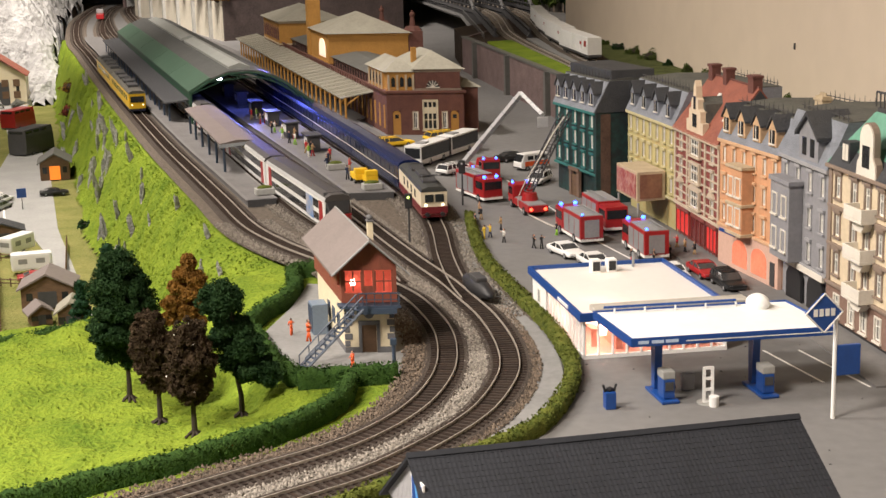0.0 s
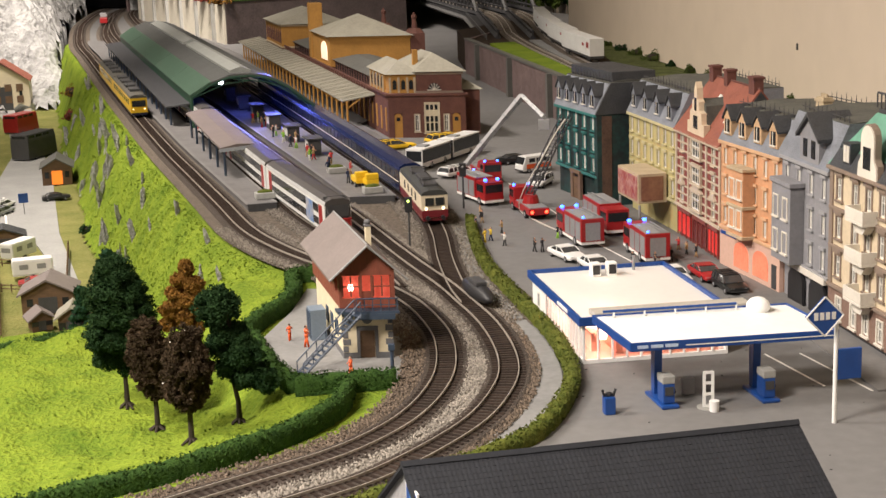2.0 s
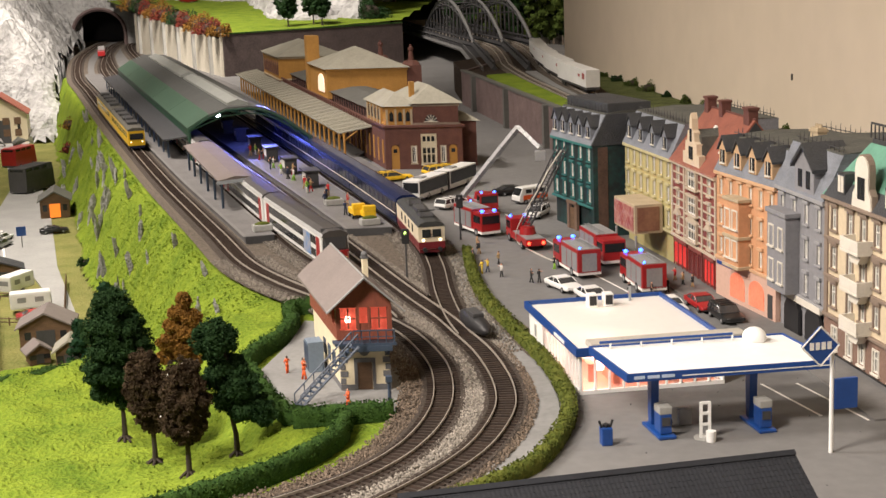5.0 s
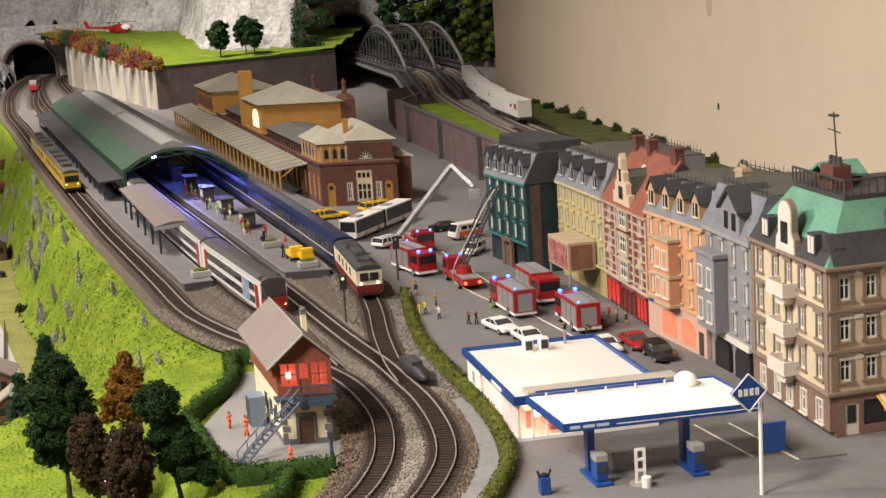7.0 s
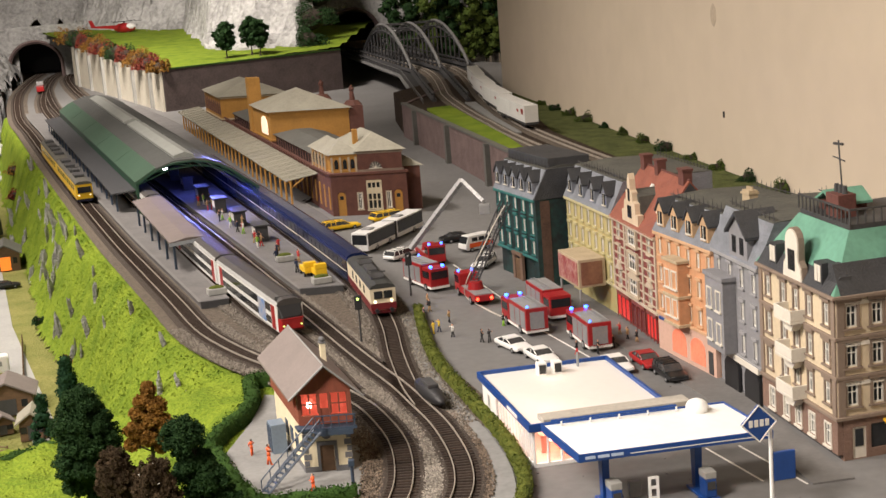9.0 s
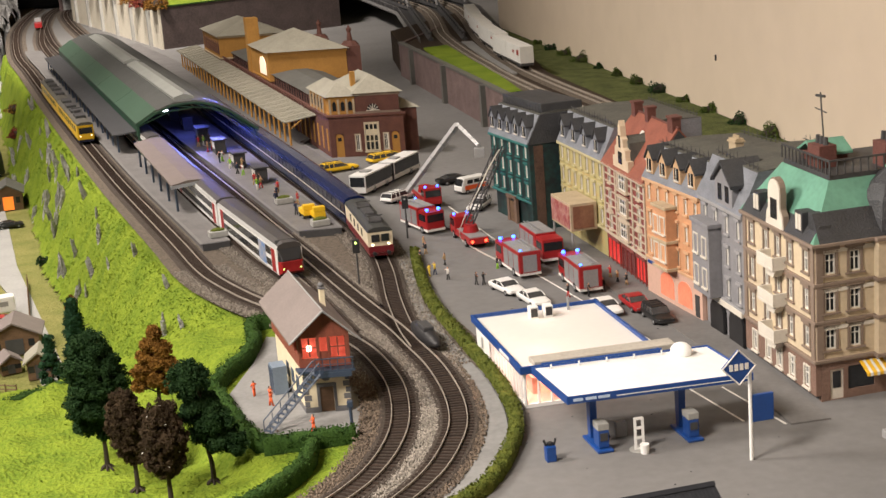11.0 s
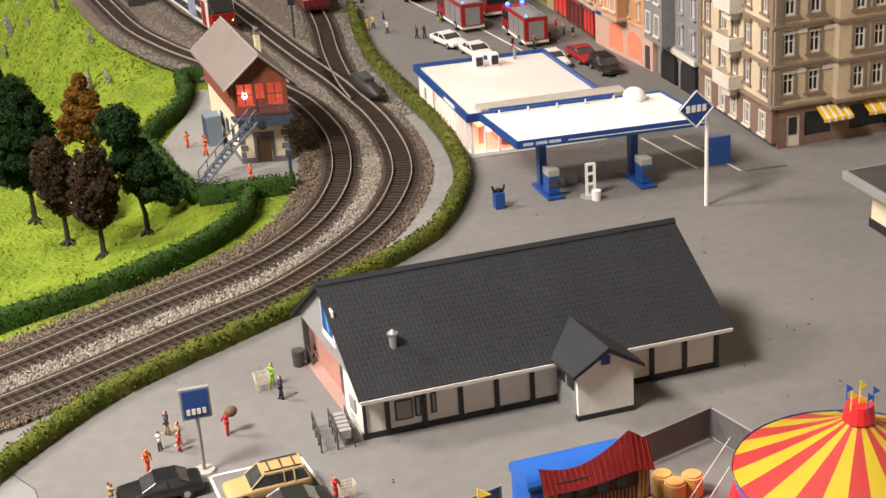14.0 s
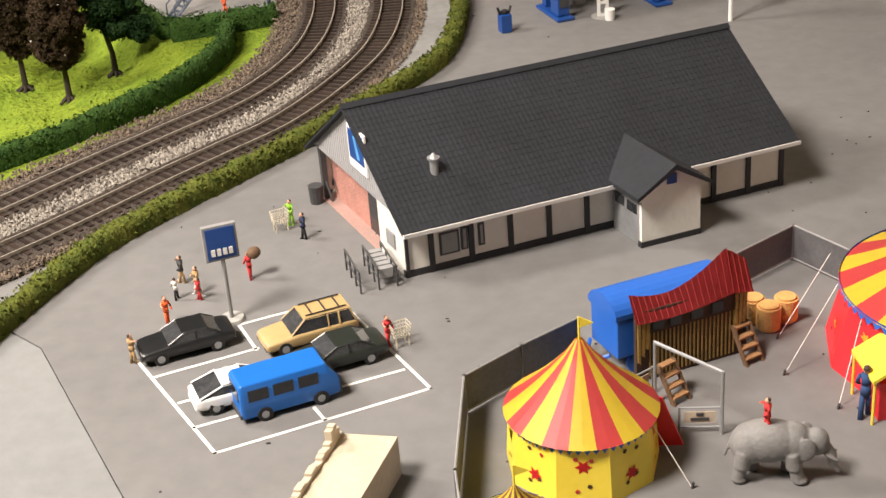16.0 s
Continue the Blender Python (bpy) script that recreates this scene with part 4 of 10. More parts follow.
# red brick house with stepped gable
rh, w, xs = row_house(PTS[3], PTS[4], 12, 11.4, 3, BRICKRED, TRIM_C, "red brick house with pale bands and a stepped gable", 0.85, 1.7, xs=[2.2, 12.1], roof_mat=TILE_RED, roof_rise=5.3, dormers=0, per=4, shop=3.4, chimney=0, lintel=0.2, gabled=True)
bm = M()
for x in (0.25, 4.3, 10.0, w - 0.25):
    B(bm, x - 0.2, 0, 3.4, x + 0.2, 0.13, 11.3)
for r in range(3):
    z = 3.4 + r * 8.0 / 3
    for dz in (0.5, 1.35, 2.2):
        B(bm, 0, 0.01, z + dz, w, 0.1, z + dz + 0.16)
part("pale_band", bm, TRIM_C, rh, kind="stuff")
windows(rh, [(7.15, 3.4 + r * 8.0 / 3 + 0.54) for r in range(3)], 2.6, 1.7, TRIM_C, plane=0.24, bars=2, surround=0.3)
for x in (2.2, 7.15, 12.1):
    bm = M()
    r = 1.9 if x == 7.15 else 0.95
    PR(bm, [(x - r, 5.85), (x + r, 5.85), (x + r * 0.6, 6.2), (x, 6.55), (x - r * 0.6, 6.2)], "y", 0.0, 0.3)
    part("pediment", bm, TRIM_C, rh, "carved pale stone pediment")
bm = M()
c = w * 0.52
PR(bm, [(c - 2.6, 11.4), (c + 2.6, 11.4), (c + 2.6, 12.8), (c + 1.9, 12.8), (c + 1.75, 13.9), (c + 1.15, 14.1), (c + 1.0, 15.0), (c + 0.5, 15.2), (c + 0.35, 16.3), (c, 16.9), (c - 0.35, 16.3), (c - 0.5, 15.2), (c - 1.0, 15.0), (c - 1.15, 14.1), (c - 1.75, 13.9), (c - 1.9, 12.8), (c - 2.6, 12.8)], "y", -0.5, 0.15)
gb_ = part("stepped_gable", bm, mat("pale_gable_stone", (0.62, 0.50, 0.36), 0.8, var=0.12, s=0.6), rh, "pale stone stepped gable")
for z, s in ((12.2, 0.62), (14.0, 0.3)):
    bm = M()
    B(bm, c - s, 0.15, z, c + s, 0.2, z + 1.3)
    part("gable_window", bm, GLASS, gb_)
for x in (w * 0.16, w * 0.55):
    bm = M()
    PR(bm, [(-1.2, 13.25), (-1.9, 14.1), (-1.85, 14.3), (-1.05, 13.35)] if x < w * 0.3 else [(-2.2, 14.45), (-2.8, 15.2), (-2.75, 15.4), (-2.05, 14.55)], "x", x - 0.4, x + 0.4)
    part("roof_light", bm, SASH, rh)
bm = M()
PR(bm, [(c - 2.0, 12.6), (c + 2.0, 12.6), (c + 1.6, 14.6), (c, 15.2), (c - 1.6, 14.6)], "y", -3.2, -0.4)
part("gable_roof", bm, MOSSY, rh, "dark mossy roof behind the gable")
for x0, x1 in ((0.4, 3.4), (4.0, 8.2), (9.0, 13.2)):
    bm = M()
    B(bm, x0, 0.0, 0.6, x1, 0.12, 2.7)
    part("lit_window" if x0 != 4.0 else "shop_window", bm, LIT_RED if x0 != 4.0 else mat("dim_red_glass", (0.13, 0.02, 0.02), 0.25), rh, "red lit shop window" if x0 != 4.0 else "dim red shop window")
bm = M()
for x0, x1 in ((0.4, 3.4), (4.0, 8.2), (9.0, 13.2)):
    for k in range(4):
        x = x0 + (x1 - x0) * k / 3
        B(bm, x - 0.07, 0.1, 0.3, x + 0.07, 0.2, 3.0)
    B(bm, x0, 0.1, 2.9, x1, 0.25, 3.3)
part("shop_frame", bm, BRICKRED, rh)

# ochre house with billboard
yh, w, xs = row_house(PTS[4], PTS[5], 12, 11.3, 3, OCHRE, mat("pale_ochre_trim", (0.48, 0.43, 0.24), 0.8, var=0.12, s=0.5), "weathered ochre house with mansard roof and billboard box", 0.8, 1.6, dormers=4, per=7, shop=3.4, chimney=0, roof_rise=3.6)
bm = M()
B(bm, 2.4, 0.2, 3.0, 9.4, 3.4, 6.2, 0.06)
bb = part("billboard_box", bm, TRIM_S, yh, "beige projecting billboard box")
bm = M()
B(bm, 2.7, 3.4, 3.3, 9.1, 3.48, 5.9)
po = part("poster", bm, mat("poster_red", (0.26, 0.035, 0.035), 0.5, s=1.1, c2=(0.55, 0.36, 0.3), mix=0.56, fine=3), bb)
bm = M()
B(bm, 2.3, 0.6, 3.3, 2.4, 3.1, 5.9)
part("poster", bm, mat("poster_brown", (0.17, 0.07, 0.045), 0.5, s=0.9, c2=(0.28, 0.14, 0.08), fine=3), bb)
bm = M()
for x in (2.6, 9.2):
    C(bm, x, 3.2, 0, 2.8, 0.15, 0.15, 8)
parts("billboard_leg", bm, GREY, bb)

# burnt green house, standing forward
gp0, gp1 = (18.7, 158.0), (14.2, 169.6)
gn, w, xs = row_house(gp0, gp1, 7.5, 10.8, 3, TEAL, mat("teal_trim", (0.03, 0.15, 0.14), 0.7), "dark teal fire-damaged house with grey mansard roof", 0.8, 1.6, dormers=5, per=5, shop=3.4, chimney=0, roof_rise=3.6)
bm = M()
B(bm, -0.25, -7.5, 0, 0.3, 0.1, 10.7)
B(bm, -0.28, -0.9, 0, 0.5, 0.16, 10.9)
part("corner_pier", bm, TEAL, gn)
bm = M()
B(bm, -0.3, -1.6, 0, -0.22, -0.4, 10.6)
part("soot_brown_strip", bm, mat("brown_soot", (0.09, 0.05, 0.035), 0.8, var=0.4, s=0.6), gn)
bm = M()
B(bm, w * 0.42, 0.0, 0, w * 0.42 + 1.5, 0.25, 2.6, 0.05)
part("door", bm, WOOD, gn, "brown arched front door")
bm = M()
B(bm, w * 0.36, 0.02, 0, w * 0.42 - 0.05, 0.35, 3.1)
B(bm, w * 0.42 + 1.55, 0.02, 0, w * 0.42 + 2.2, 0.35, 3.1)
B(bm, w * 0.36, 0.02, 3.1, w * 0.42 + 2.2, 0.45, 3.5)
parts("door_surround", bm, mat("brown_trim", (0.16, 0.1, 0.07), 0.8), gn)
bm = M()
PR(bm, [(0.35, 10.8), (-1.5, 14.4), (-7.5, 14.4), (-7.5, 10.8)], "x", -0.35, -0.06)
part("roof_end", bm, SLATE_D, gn)
bm = M()
B(bm, 0.2, -7.2, 14.4, w - 0.2, -1.9, 15.6, 0.1)
part("roof_box", bm, SLATE_D, gn)

# pavement strips along the row
bm = M()
SWEEP(bm, curve([(36.6, 88.0), (33.4, 105.6), (30.8, 116.0), (27.2, 127.6), (24.2, 141.6), (20.4, 156.0)], 4), [(-1.6, 0.004), (-1.6, 0.15), (1.7, 0.15), (1.7, 0.004)])
part("pavement", bm, PAVE, None, "dark grey pavement with a kerb along the house row", kind="structure")

# ---- supermarket ----
ROOF_TILE = mat("anthracite_tiles", (0.02, 0.022, 0.027), 0.7, spec=0.25, var=0.2, s=0.35, fine=8, bump=0.1)
PANEL = mat("white_wall_panel", (0.72, 0.70, 0.64), 0.7, var=0.06, s=0.3)
SIDING = mat("grey_siding", (0.36, 0.36, 0.37), 0.6, var=0.08, s=0.5)
PINKBRICK = mat("pink_brick", (0.43, 0.21, 0.17), 0.8, var=0.2, s=1.0, bump=0.4)


def tiled_slope(name, x0, x1, ya, za, yb, zb, parent, material, tile=0.25, row=0.33):
    """A slope of pantiles: waves across, a step at each row."""
    n = int((x1 - x0) / tile) * 4
    length = math.hypot(yb - ya, zb - za)
    rows = int(length / row)
    ny, nz = -(zb - za) / length, (yb - ya) / length
    s = 1 if nz > 0 else -1
    xs = np.linspace(x0, x1, n + 1)
    wave = 0.005 * np.sin(np.arange(n + 1) * math.pi / 2 + 0.7)
    V = []
    for r in range(rows):
        for k, lift in ((r / rows, 0.011), ((r + 1) / rows - 0.0005, 0.0)):
            off = wave + lift
            V.append(np.stack([xs, ya + (yb - ya) * k + ny * s * off, za + (zb - za) * k + nz * s * off], 1))
    V = np.concatenate(V)
    i = np.arange(2 * rows * (n + 1)).reshape(2 * rows, n + 1)
    f = np.stack([i[:-1, :-1].ravel(), i[:-1, 1:].ravel(), i[1:, 1:].ravel(), i[1:, :-1].ravel()], 1)
    e1, e2 = spread(parent)
    W = np.stack([V[:, 0] * e1[0] + V[:, 1] * e2[0], V[:, 0] * e1[1] + V[:, 1] * e2[1], V[:, 2]], 1)
    return raw(name, W, f, material, parent, smooth=False)


sm = thing("supermarket", 6.25, 51.2, 0, 0, "long low white supermarket with a dark tiled gable roof", "building", axes=((0.966, 0.257), (-0.345, 0.939)))
L, D, EV, RG = 20.7, 10.8, 3.05, 7.15
bm = M()
B(bm, 0, 0, 0.35, L, 0.25, 3.0)
B(bm, L - 0.25, 0.25, 0.35, L, D, 3.0)
B(bm, 0, 0.25, 0.0, 0.25, 2.9, 3.0)
B(bm, 0.25, D - 0.25, 0.35, L - 0.25, D, 3.0)
parts("wall", bm, PANEL, sm)
bm = M()
B(bm, -0.06, -0.06, 0, L + 0.06, 0.2, 0.34)
B(bm, L - 0.2, 0.2, 0, L + 0.06, D, 0.34)
part("plinth", bm, BLACK, sm)
posts = [0.0, 1.3, 3.35, 5.4, 7.45, 9.5, 14.6, 16.6, 18.6, 20.55]
for x in posts:
    bm = M()
    B(bm, x - (0 if x == 0 else 0.1), -0.1, 0, x + 0.16, 0.05, 3.0)
    part("post", bm, BLACK, sm)
for x, w, z0, z1 in ((1.75, 1.0, 0.75, 1.95), (2.85, 0.35, 0.8, 2.0), (3.75, 0.32, 0.8, 2.0)):
    bm = M()
    B(bm, x, -0.07, z0, x + w, 0.02, z1)
    w1 = part("window", bm, DARK, sm)
    bm = M()
    B(bm, x + 0.1, -0.09, z0 + 0.1, x + w - 0.1, -0.06, z1 - 0.1)
    part("pane", bm, GREY, w1)
for x in (0.3, 7.6):
    bm = M()
    C(bm, x, -0.22, 2.2, 2.5, 0.12, 0.16, 8)
    part("wall_lamp", bm, GREY, sm)
bm = M()
B(bm, 0.7, 2.95, 0, 0.9, D - 0.3, 3.0)
part("entrance_wall", bm, PINKBRICK, sm, "pink brick entrance wall under the porch")
bm = M()
B(bm, 0.62, 4.2, 0.1, 0.7, 5.6, 2.2)
part("entrance_door", bm, GLASS, sm)
bm = M()
B(bm, -0.08, 1.0, 1.1, 0.0, 1.9, 1.9)
part("notice_frame", bm, GREY, sm)
bm = M()
B(bm, -0.02, 3.0, -0.01, 3.0, D, 0.02)
part("porch_paving", bm, mat("pink_paving", (0.34, 0.22, 0.19), 0.85, var=0.12, s=0.8), sm)
bm = M()
PR(bm, [(-0.1, 3.0), (D + 0.1, 3.0), (D / 2, RG - 0.25)], "x", 0.0, 0.2)
gab = part("gable", bm, SIDING, sm, "grey boarded gable")
for k in range(1, 40):
    y = D * k / 40
    h = 3.05 + (RG - 3.35) * (1 - abs(y - D / 2) / (D / 2))
    if h > 3.15:
        bm = M()
        B(bm, -0.03, y - 0.02, 3.02, 0.0, y + 0.02, h)
        part("batten", bm, SIDING, gab)
bm = M()
B(bm, -0.12, 3.5, 3.9, -0.02, 5.6, 6.1)
sg = part("sign", bm, WHITE, sm, "blue and white square shop sign")
bm = M()
B(bm, -0.16, 3.7, 4.4, -0.12, 5.4, 5.95)
part("sign_field", bm, BLUE, sg)
bm = M()
PR(bm, [(4.1, 4.6), (4.4, 4.6), (4.75, 5.7), (4.55, 5.7)], "x", -0.19, -0.16)
part("sign_stroke", bm, mat("sky_blue", (0.1, 0.35, 0.7), 0.4), sg)
bm = M()
PR(bm, [(-0.1, 3.0), (D + 0.1, 3.0), (D / 2, RG - 0.25)], "x", L - 0.2, L)
part("gable", bm, SIDING, sm)
bm = M()
B(bm, 0.05, D - 0.5, 0, 0.35, D - 0.2, 3.0)
part("porch_post", bm, DARK, sm)
bm = M()
PR(bm, [(-0.75, EV - 0.34), (D / 2, RG - 0.12), (D + 0.75, EV - 0.34), (D + 0.75, EV - 0.5), (D / 2, RG - 0.3), (-0.75, EV - 0.5)], "x", -0.35, L + 0.35)
roof = part("roof", bm, ROOF_TILE, sm, "dark grey pantile gable roof")
tiled_slope("roof_tiles", -0.35, L + 0.35, -0.75, EV - 0.32, D / 2, RG - 0.1, roof, ROOF_TILE)
tiled_slope("roof_tiles", -0.35, L + 0.35, D + 0.75, EV - 0.32, D / 2, RG - 0.1, roof, ROOF_TILE)
bm = M()
PR(bm, [(D / 2 - 0.22, RG - 0.16), (D / 2, RG + 0.06), (D / 2 + 0.22, RG - 0.16)], "x", -0.38, L + 0.38)
part("ridge_tiles", bm, ROOF_TILE, roof)
bm = M()
PR(bm, [(-0.78, EV - 0.52), (-0.92, EV - 0.52), (-0.95, EV - 0.3), (-0.78, EV - 0.36)], "x", -0.35, L + 0.35)
part("gutter", bm, WHITE, roof)
bm = M()
C(bm, 2.5, 1.6, 4.2, 5.05, 0.2, 0.2, 14)
C(bm, 2.5, 1.6, 5.05, 5.15, 0.3, 0.3, 14)
C(bm, 2.5, 1.6, 5.15, 5.35, 0.22, 0.05, 14)
part("vent_pipe", bm, STEEL, sm, "pale round roof vent", smooth=False)
# delivery porch
bm = M()
WALL(bm, 10.9, 14.1, 0.3, 2.95, -2.7, -2.5, [])
B(bm, 13.9, -2.5, 0.3, 14.1, 0, 2.95)
B(bm, 10.95, -2.5, 2.3, 11.1, 0, 2.95)
PR(bm, [(10.9, 2.95), (14.1, 2.95), (12.5, 3.95)], "y", -2.7, -2.5)
an = part("porch", bm, PANEL, sm, "white delivery porch with grey doors")
bm = M()
B(bm, 10.85, -2.75, 0, 14.15, -2.45, 0.3)
B(bm, 13.85, -2.45, 0, 14.15, 0, 0.3)
part("porch_plinth", bm, BLACK, an)
bm = M()
B(bm, 10.95, -2.4, 0.02, 11.05, -0.1, 2.3)
dd = part("porch_door", bm, STEEL, an, "grey double door")
bm = M()
for y in (-2.2, -1.1):
    B(bm, 10.9, y, 1.6, 10.96, y + 0.8, 2.1)
parts("door_pane", bm, GLASS, dd)
bm = M()
PR(bm, [(10.45, 2.7), (12.5, 3.95), (14.55, 2.7), (14.55, 2.9), (12.5, 4.25), (10.45, 2.9)], "y", -3.15, 1.6)
part("porch_roof", bm, ROOF_TILE, an)
bm = M()
B(bm, 12.25, -2.78, 3.1, 12.75, -2.7, 3.6)
part("porch_sign", bm, BLUE, an)

# trolley shelter of bars
tr = thing("trolley_pen", 4.6, 51.6, 0, 12, "grey metal trolley pen with handrails and trolleys", "trolley pen")
for x in (-0.9, 0.0, 0.9):
    bm = M()
    for y in (-1.3, -0.45, 0.45, 1.3):
        BAR(bm, (x, y, 0), (x, y, 1.1), 0.05)
    BAR(bm, (x, -1.35, 1.1), (x, 1.35, 1.1), 0.05)
    BAR(bm, (x, -1.35, 0.6), (x, 1.35, 0.6), 0.04)
    part("rail", bm, DARK, tr)
bm = M()
for k in range(5):
    PR(bm, [(-0.3, 0.45), (0.3, 0.45), (0.36, 0.95), (-0.36, 0.95)], "y", -1.1 + k * 0.45, -0.75 + k * 0.45)
bmesh.ops.translate(bm, verts=bm.verts, vec=(0.45, 0, 0))
parts("trolley", bm, GREY, tr)

# ---- filling station ----
ROOFW = mat("white_roof_sheet", (0.8, 0.8, 0.78), 0.55, var=0.03, s=0.2, bump=0.02)
nt = ROOFW.node_tree
mixs, tl = nt.nodes.new("ShaderNodeMixShader"), nt.nodes.new("ShaderNodeBsdfTranslucent")
tl.inputs[0].default_value = (1.0, 0.93, 0.82, 1)
mixs.inputs[0].default_value = 0.25
nt.links.new(nt.nodes["Principled BSDF"].outputs[0], mixs.inputs[1])
nt.links.new(tl.outputs[0], mixs.inputs[2])
nt.links.new(mixs.outputs[0], nt.nodes["Material Output"].inputs[0])
CLEAR = bpy.data.materials.new("shop_glass")
CLEAR.use_nodes = True
cb = CLEAR.node_tree.nodes["Principled BSDF"]
cb.inputs["Base Color"].default_value = (0.92, 0.9, 0.88, 1)
cb.inputs["Roughness"].default_value, cb.inputs["Transmission Weight"].default_value, cb.inputs["IOR"].default_value = 0.02, 1.0, 1.2
PINK = mat("pink_interior", (0.75, 0.38, 0.30), 0.7, var=0.25, s=0.5)
AX = ((0.981, 0.195), (-0.235, 0.972))
AXC = ((0.985, 0.17), (-0.29, 0.957))
gs_ = thing("filling_station_shop", 14.55, 95.5, 0, 0, "white flat-roofed filling station shop with blue fascia and lit windows", "building", axes=AX)
W, D2, DG = 11.5, 15.9, 11.2
bm = M()
B(bm, 0.25, D2 - 0.25, 0, W, D2, 3.3)
B(bm, W - 0.25, 0.25, 0, W, D2 - 0.25, 3.3)
B(bm, 0, 0, 0, 0.25, D2, 0.3)
B(bm, 0, 0, 2.95, 0.25, D2, 3.3)
B(bm, 0, DG, 0.3, 0.25, D2, 2.95)
B(bm, 0.25, 0, 0, W, 0.25, 0.3)
B(bm, 0.25, 0, 2.95, W, 0.25, 3.3)
parts("wall", bm, WHITE, gs_)
bm = M()
B(bm, 0.3, 0.3, 0.01, W - 0.3, D2 - 0.3, 0.06)
part("shop_floor", bm, PINK, gs_)
bm = M()
B(bm, 3.4, 6, 0.06, 3.6, D2 - 0.5, 2.7)
B(bm, 1.5, 3, 0.06, 2.2, 8, 1.5)
B(bm, 3.2, 2, 0.06, 3.7, 5, 1.4)
parts("shelf_unit", bm, PINK, gs_)
for k in range(13):
    y = 0.06 + k * DG / 12
    bm = M()
    B(bm, -0.04, y - 0.06, 0.3, 0.2, y + 0.06, 2.95)
    part("mullion", bm, WHITE, gs_)
for k in range(11):
    x = 0.1 + k * (W - 0.2) / 10
    bm = M()
    B(bm, x - 0.06, -0.04, 0.3, x + 0.06, 0.2, 2.95)
    part("mullion", bm, WHITE, gs_)
bm = M()
B(bm, 0.1, 0.12, 0.3, 0.13, DG, 2.95)
p1 = part("glass_pane", bm, CLEAR, gs_)
bm = M()
B(bm, 0.2, 0.1, 0.3, W - 0.3, 0.13, 2.95)
p2 = part("glass_pane", bm, CLEAR, gs_)
p1.visible_shadow = p2.visible_shadow = False
bm = M()
B(bm, -0.1, -0.1, 3.32, W + 0.1, D2 + 0.1, 3.42)
part("roof", bm, ROOFW, gs_, "white flat roof with a lamp glowing through")
for nm, q in (("fascia", (-0.35, -0.35, 3.1, W + 0.35, -0.1, 3.75)), ("fascia", (-0.35, D2 + 0.1, 3.1, W + 0.35, D2 + 0.35, 3.75)),
              ("fascia", (-0.35, -0.1, 3.1, -0.1, D2 + 0.1, 3.75)), ("fascia", (W + 0.1, -0.1, 3.1, W + 0.35, D2 + 0.1, 3.75))):
    bm = M()
    B(bm, *q, 0.03)
    part(nm, bm, BLUE, gs_)
bm = M()
B(bm, -0.42, 3.0, 3.3, -0.35, 6.0, 3.55)
part("fascia_lettering_bar", bm, LINE, gs_)
bm = M()
B(bm, 1.0, 0.1, 3.44, W + 1.9, 1.9, 3.9, 0.1)
part("roof_duct", bm, mat("dusty_grey_duct", (0.42, 0.39, 0.34), 0.7, s=0.4, var=0.2), gs_)
for x in (4.6, 6.0):
    bm = M()
    B(bm, x, D2 - 2.4, 3.42, x + 0.8, D2 - 1.5, 4.55, 0.05)
    u = part("roof_unit", bm, WHITE, gs_, "white roof ventilator with black grille")
    bm = M()
    B(bm, x + 0.1, D2 - 2.46, 3.6, x + 0.7, D2 - 2.4, 4.4)
    part("grille", bm, BLACK, u)
bm = M()
C(bm, 8.7, D2 - 0.9, 3.4, 4.7, 0.13, 0.13, 8)
part("roof_pipe", bm, STEEL, gs_)
bm = M()
B(bm, -0.05, 13.2, 1.1, 0.02, 14.0, 2.4)
sw = part("side_window", bm, SASH, gs_, "small white side window")
bm = M()
B(bm, -0.07, 13.32, 1.25, -0.05, 13.88, 2.25)
part("pane", bm, GREY, sw)
lamp = bpy.data.lights.new("shop_lamp", "POINT")
lamp.energy, lamp.color, lamp.shadow_soft_size = 0.035, (1.0, 0.82, 0.62), 0.01
lo = new("shop_lamp", lamp)
lo.location = Vector((16.9, 108.6, 2.95)) * K
lamp2 = bpy.data.lights.new("shop_lamp", "POINT")
lamp2.energy, lamp2.color, lamp2.shadow_soft_size = 0.14, (1.0, 0.55, 0.42), 0.02
lo2 = new("shop_lamp", lamp2)
lo2.location = Vector((16.2, 100.4, 2.2)) * K

cn = thing("filling_station_canopy", 17.4, 84.15, 0, 0, "white flat canopy with blue fascia on two blue columns", "canopy", axes=AXC)
CW, CD = 14.8, 7.9
bm = M()
B(bm, 0.15, 0.15, 4.6, CW - 0.15, CD - 0.15, 4.8)
part("canopy_roof", bm, WHITE, cn)
for q in ((0, 0, 4.3, CW, 0.15, 4.92), (0, CD - 0.15, 4.3, CW, CD, 4.92), (0, 0.15, 4.3, 0.15, CD - 0.15, 4.92), (CW - 0.15, 0.15, 4.3, CW, CD - 0.15, 4.92)):
    bm = M()
    B(bm, *q, 0.03)
    part("fascia", bm, BLUE, cn)
bm = M()
B(bm, 3.9, -0.03, 4.52, CW - 0.3, 0.0, 4.59)
part("fascia_stripe", bm, LINE, cn)
bm = M()
for x, w in ((0.5, 0.75), (1.45, 0.85), (2.45, 0.9)):
    B(bm, x, -0.04, 4.5, x + w, 0.0, 4.72)
parts("lettering_bar", bm, mat("pale_blue_lettering", (0.45, 0.55, 0.7), 0.5), cn)
for k in range(5):
    bm = M()
    C(bm, 1.4 + k * 2.3, CD - 0.7, 4.8, 5.3, 0.08, 0.08, 8)
    part("pipe_support", bm, WHITE, cn)
bm = M()
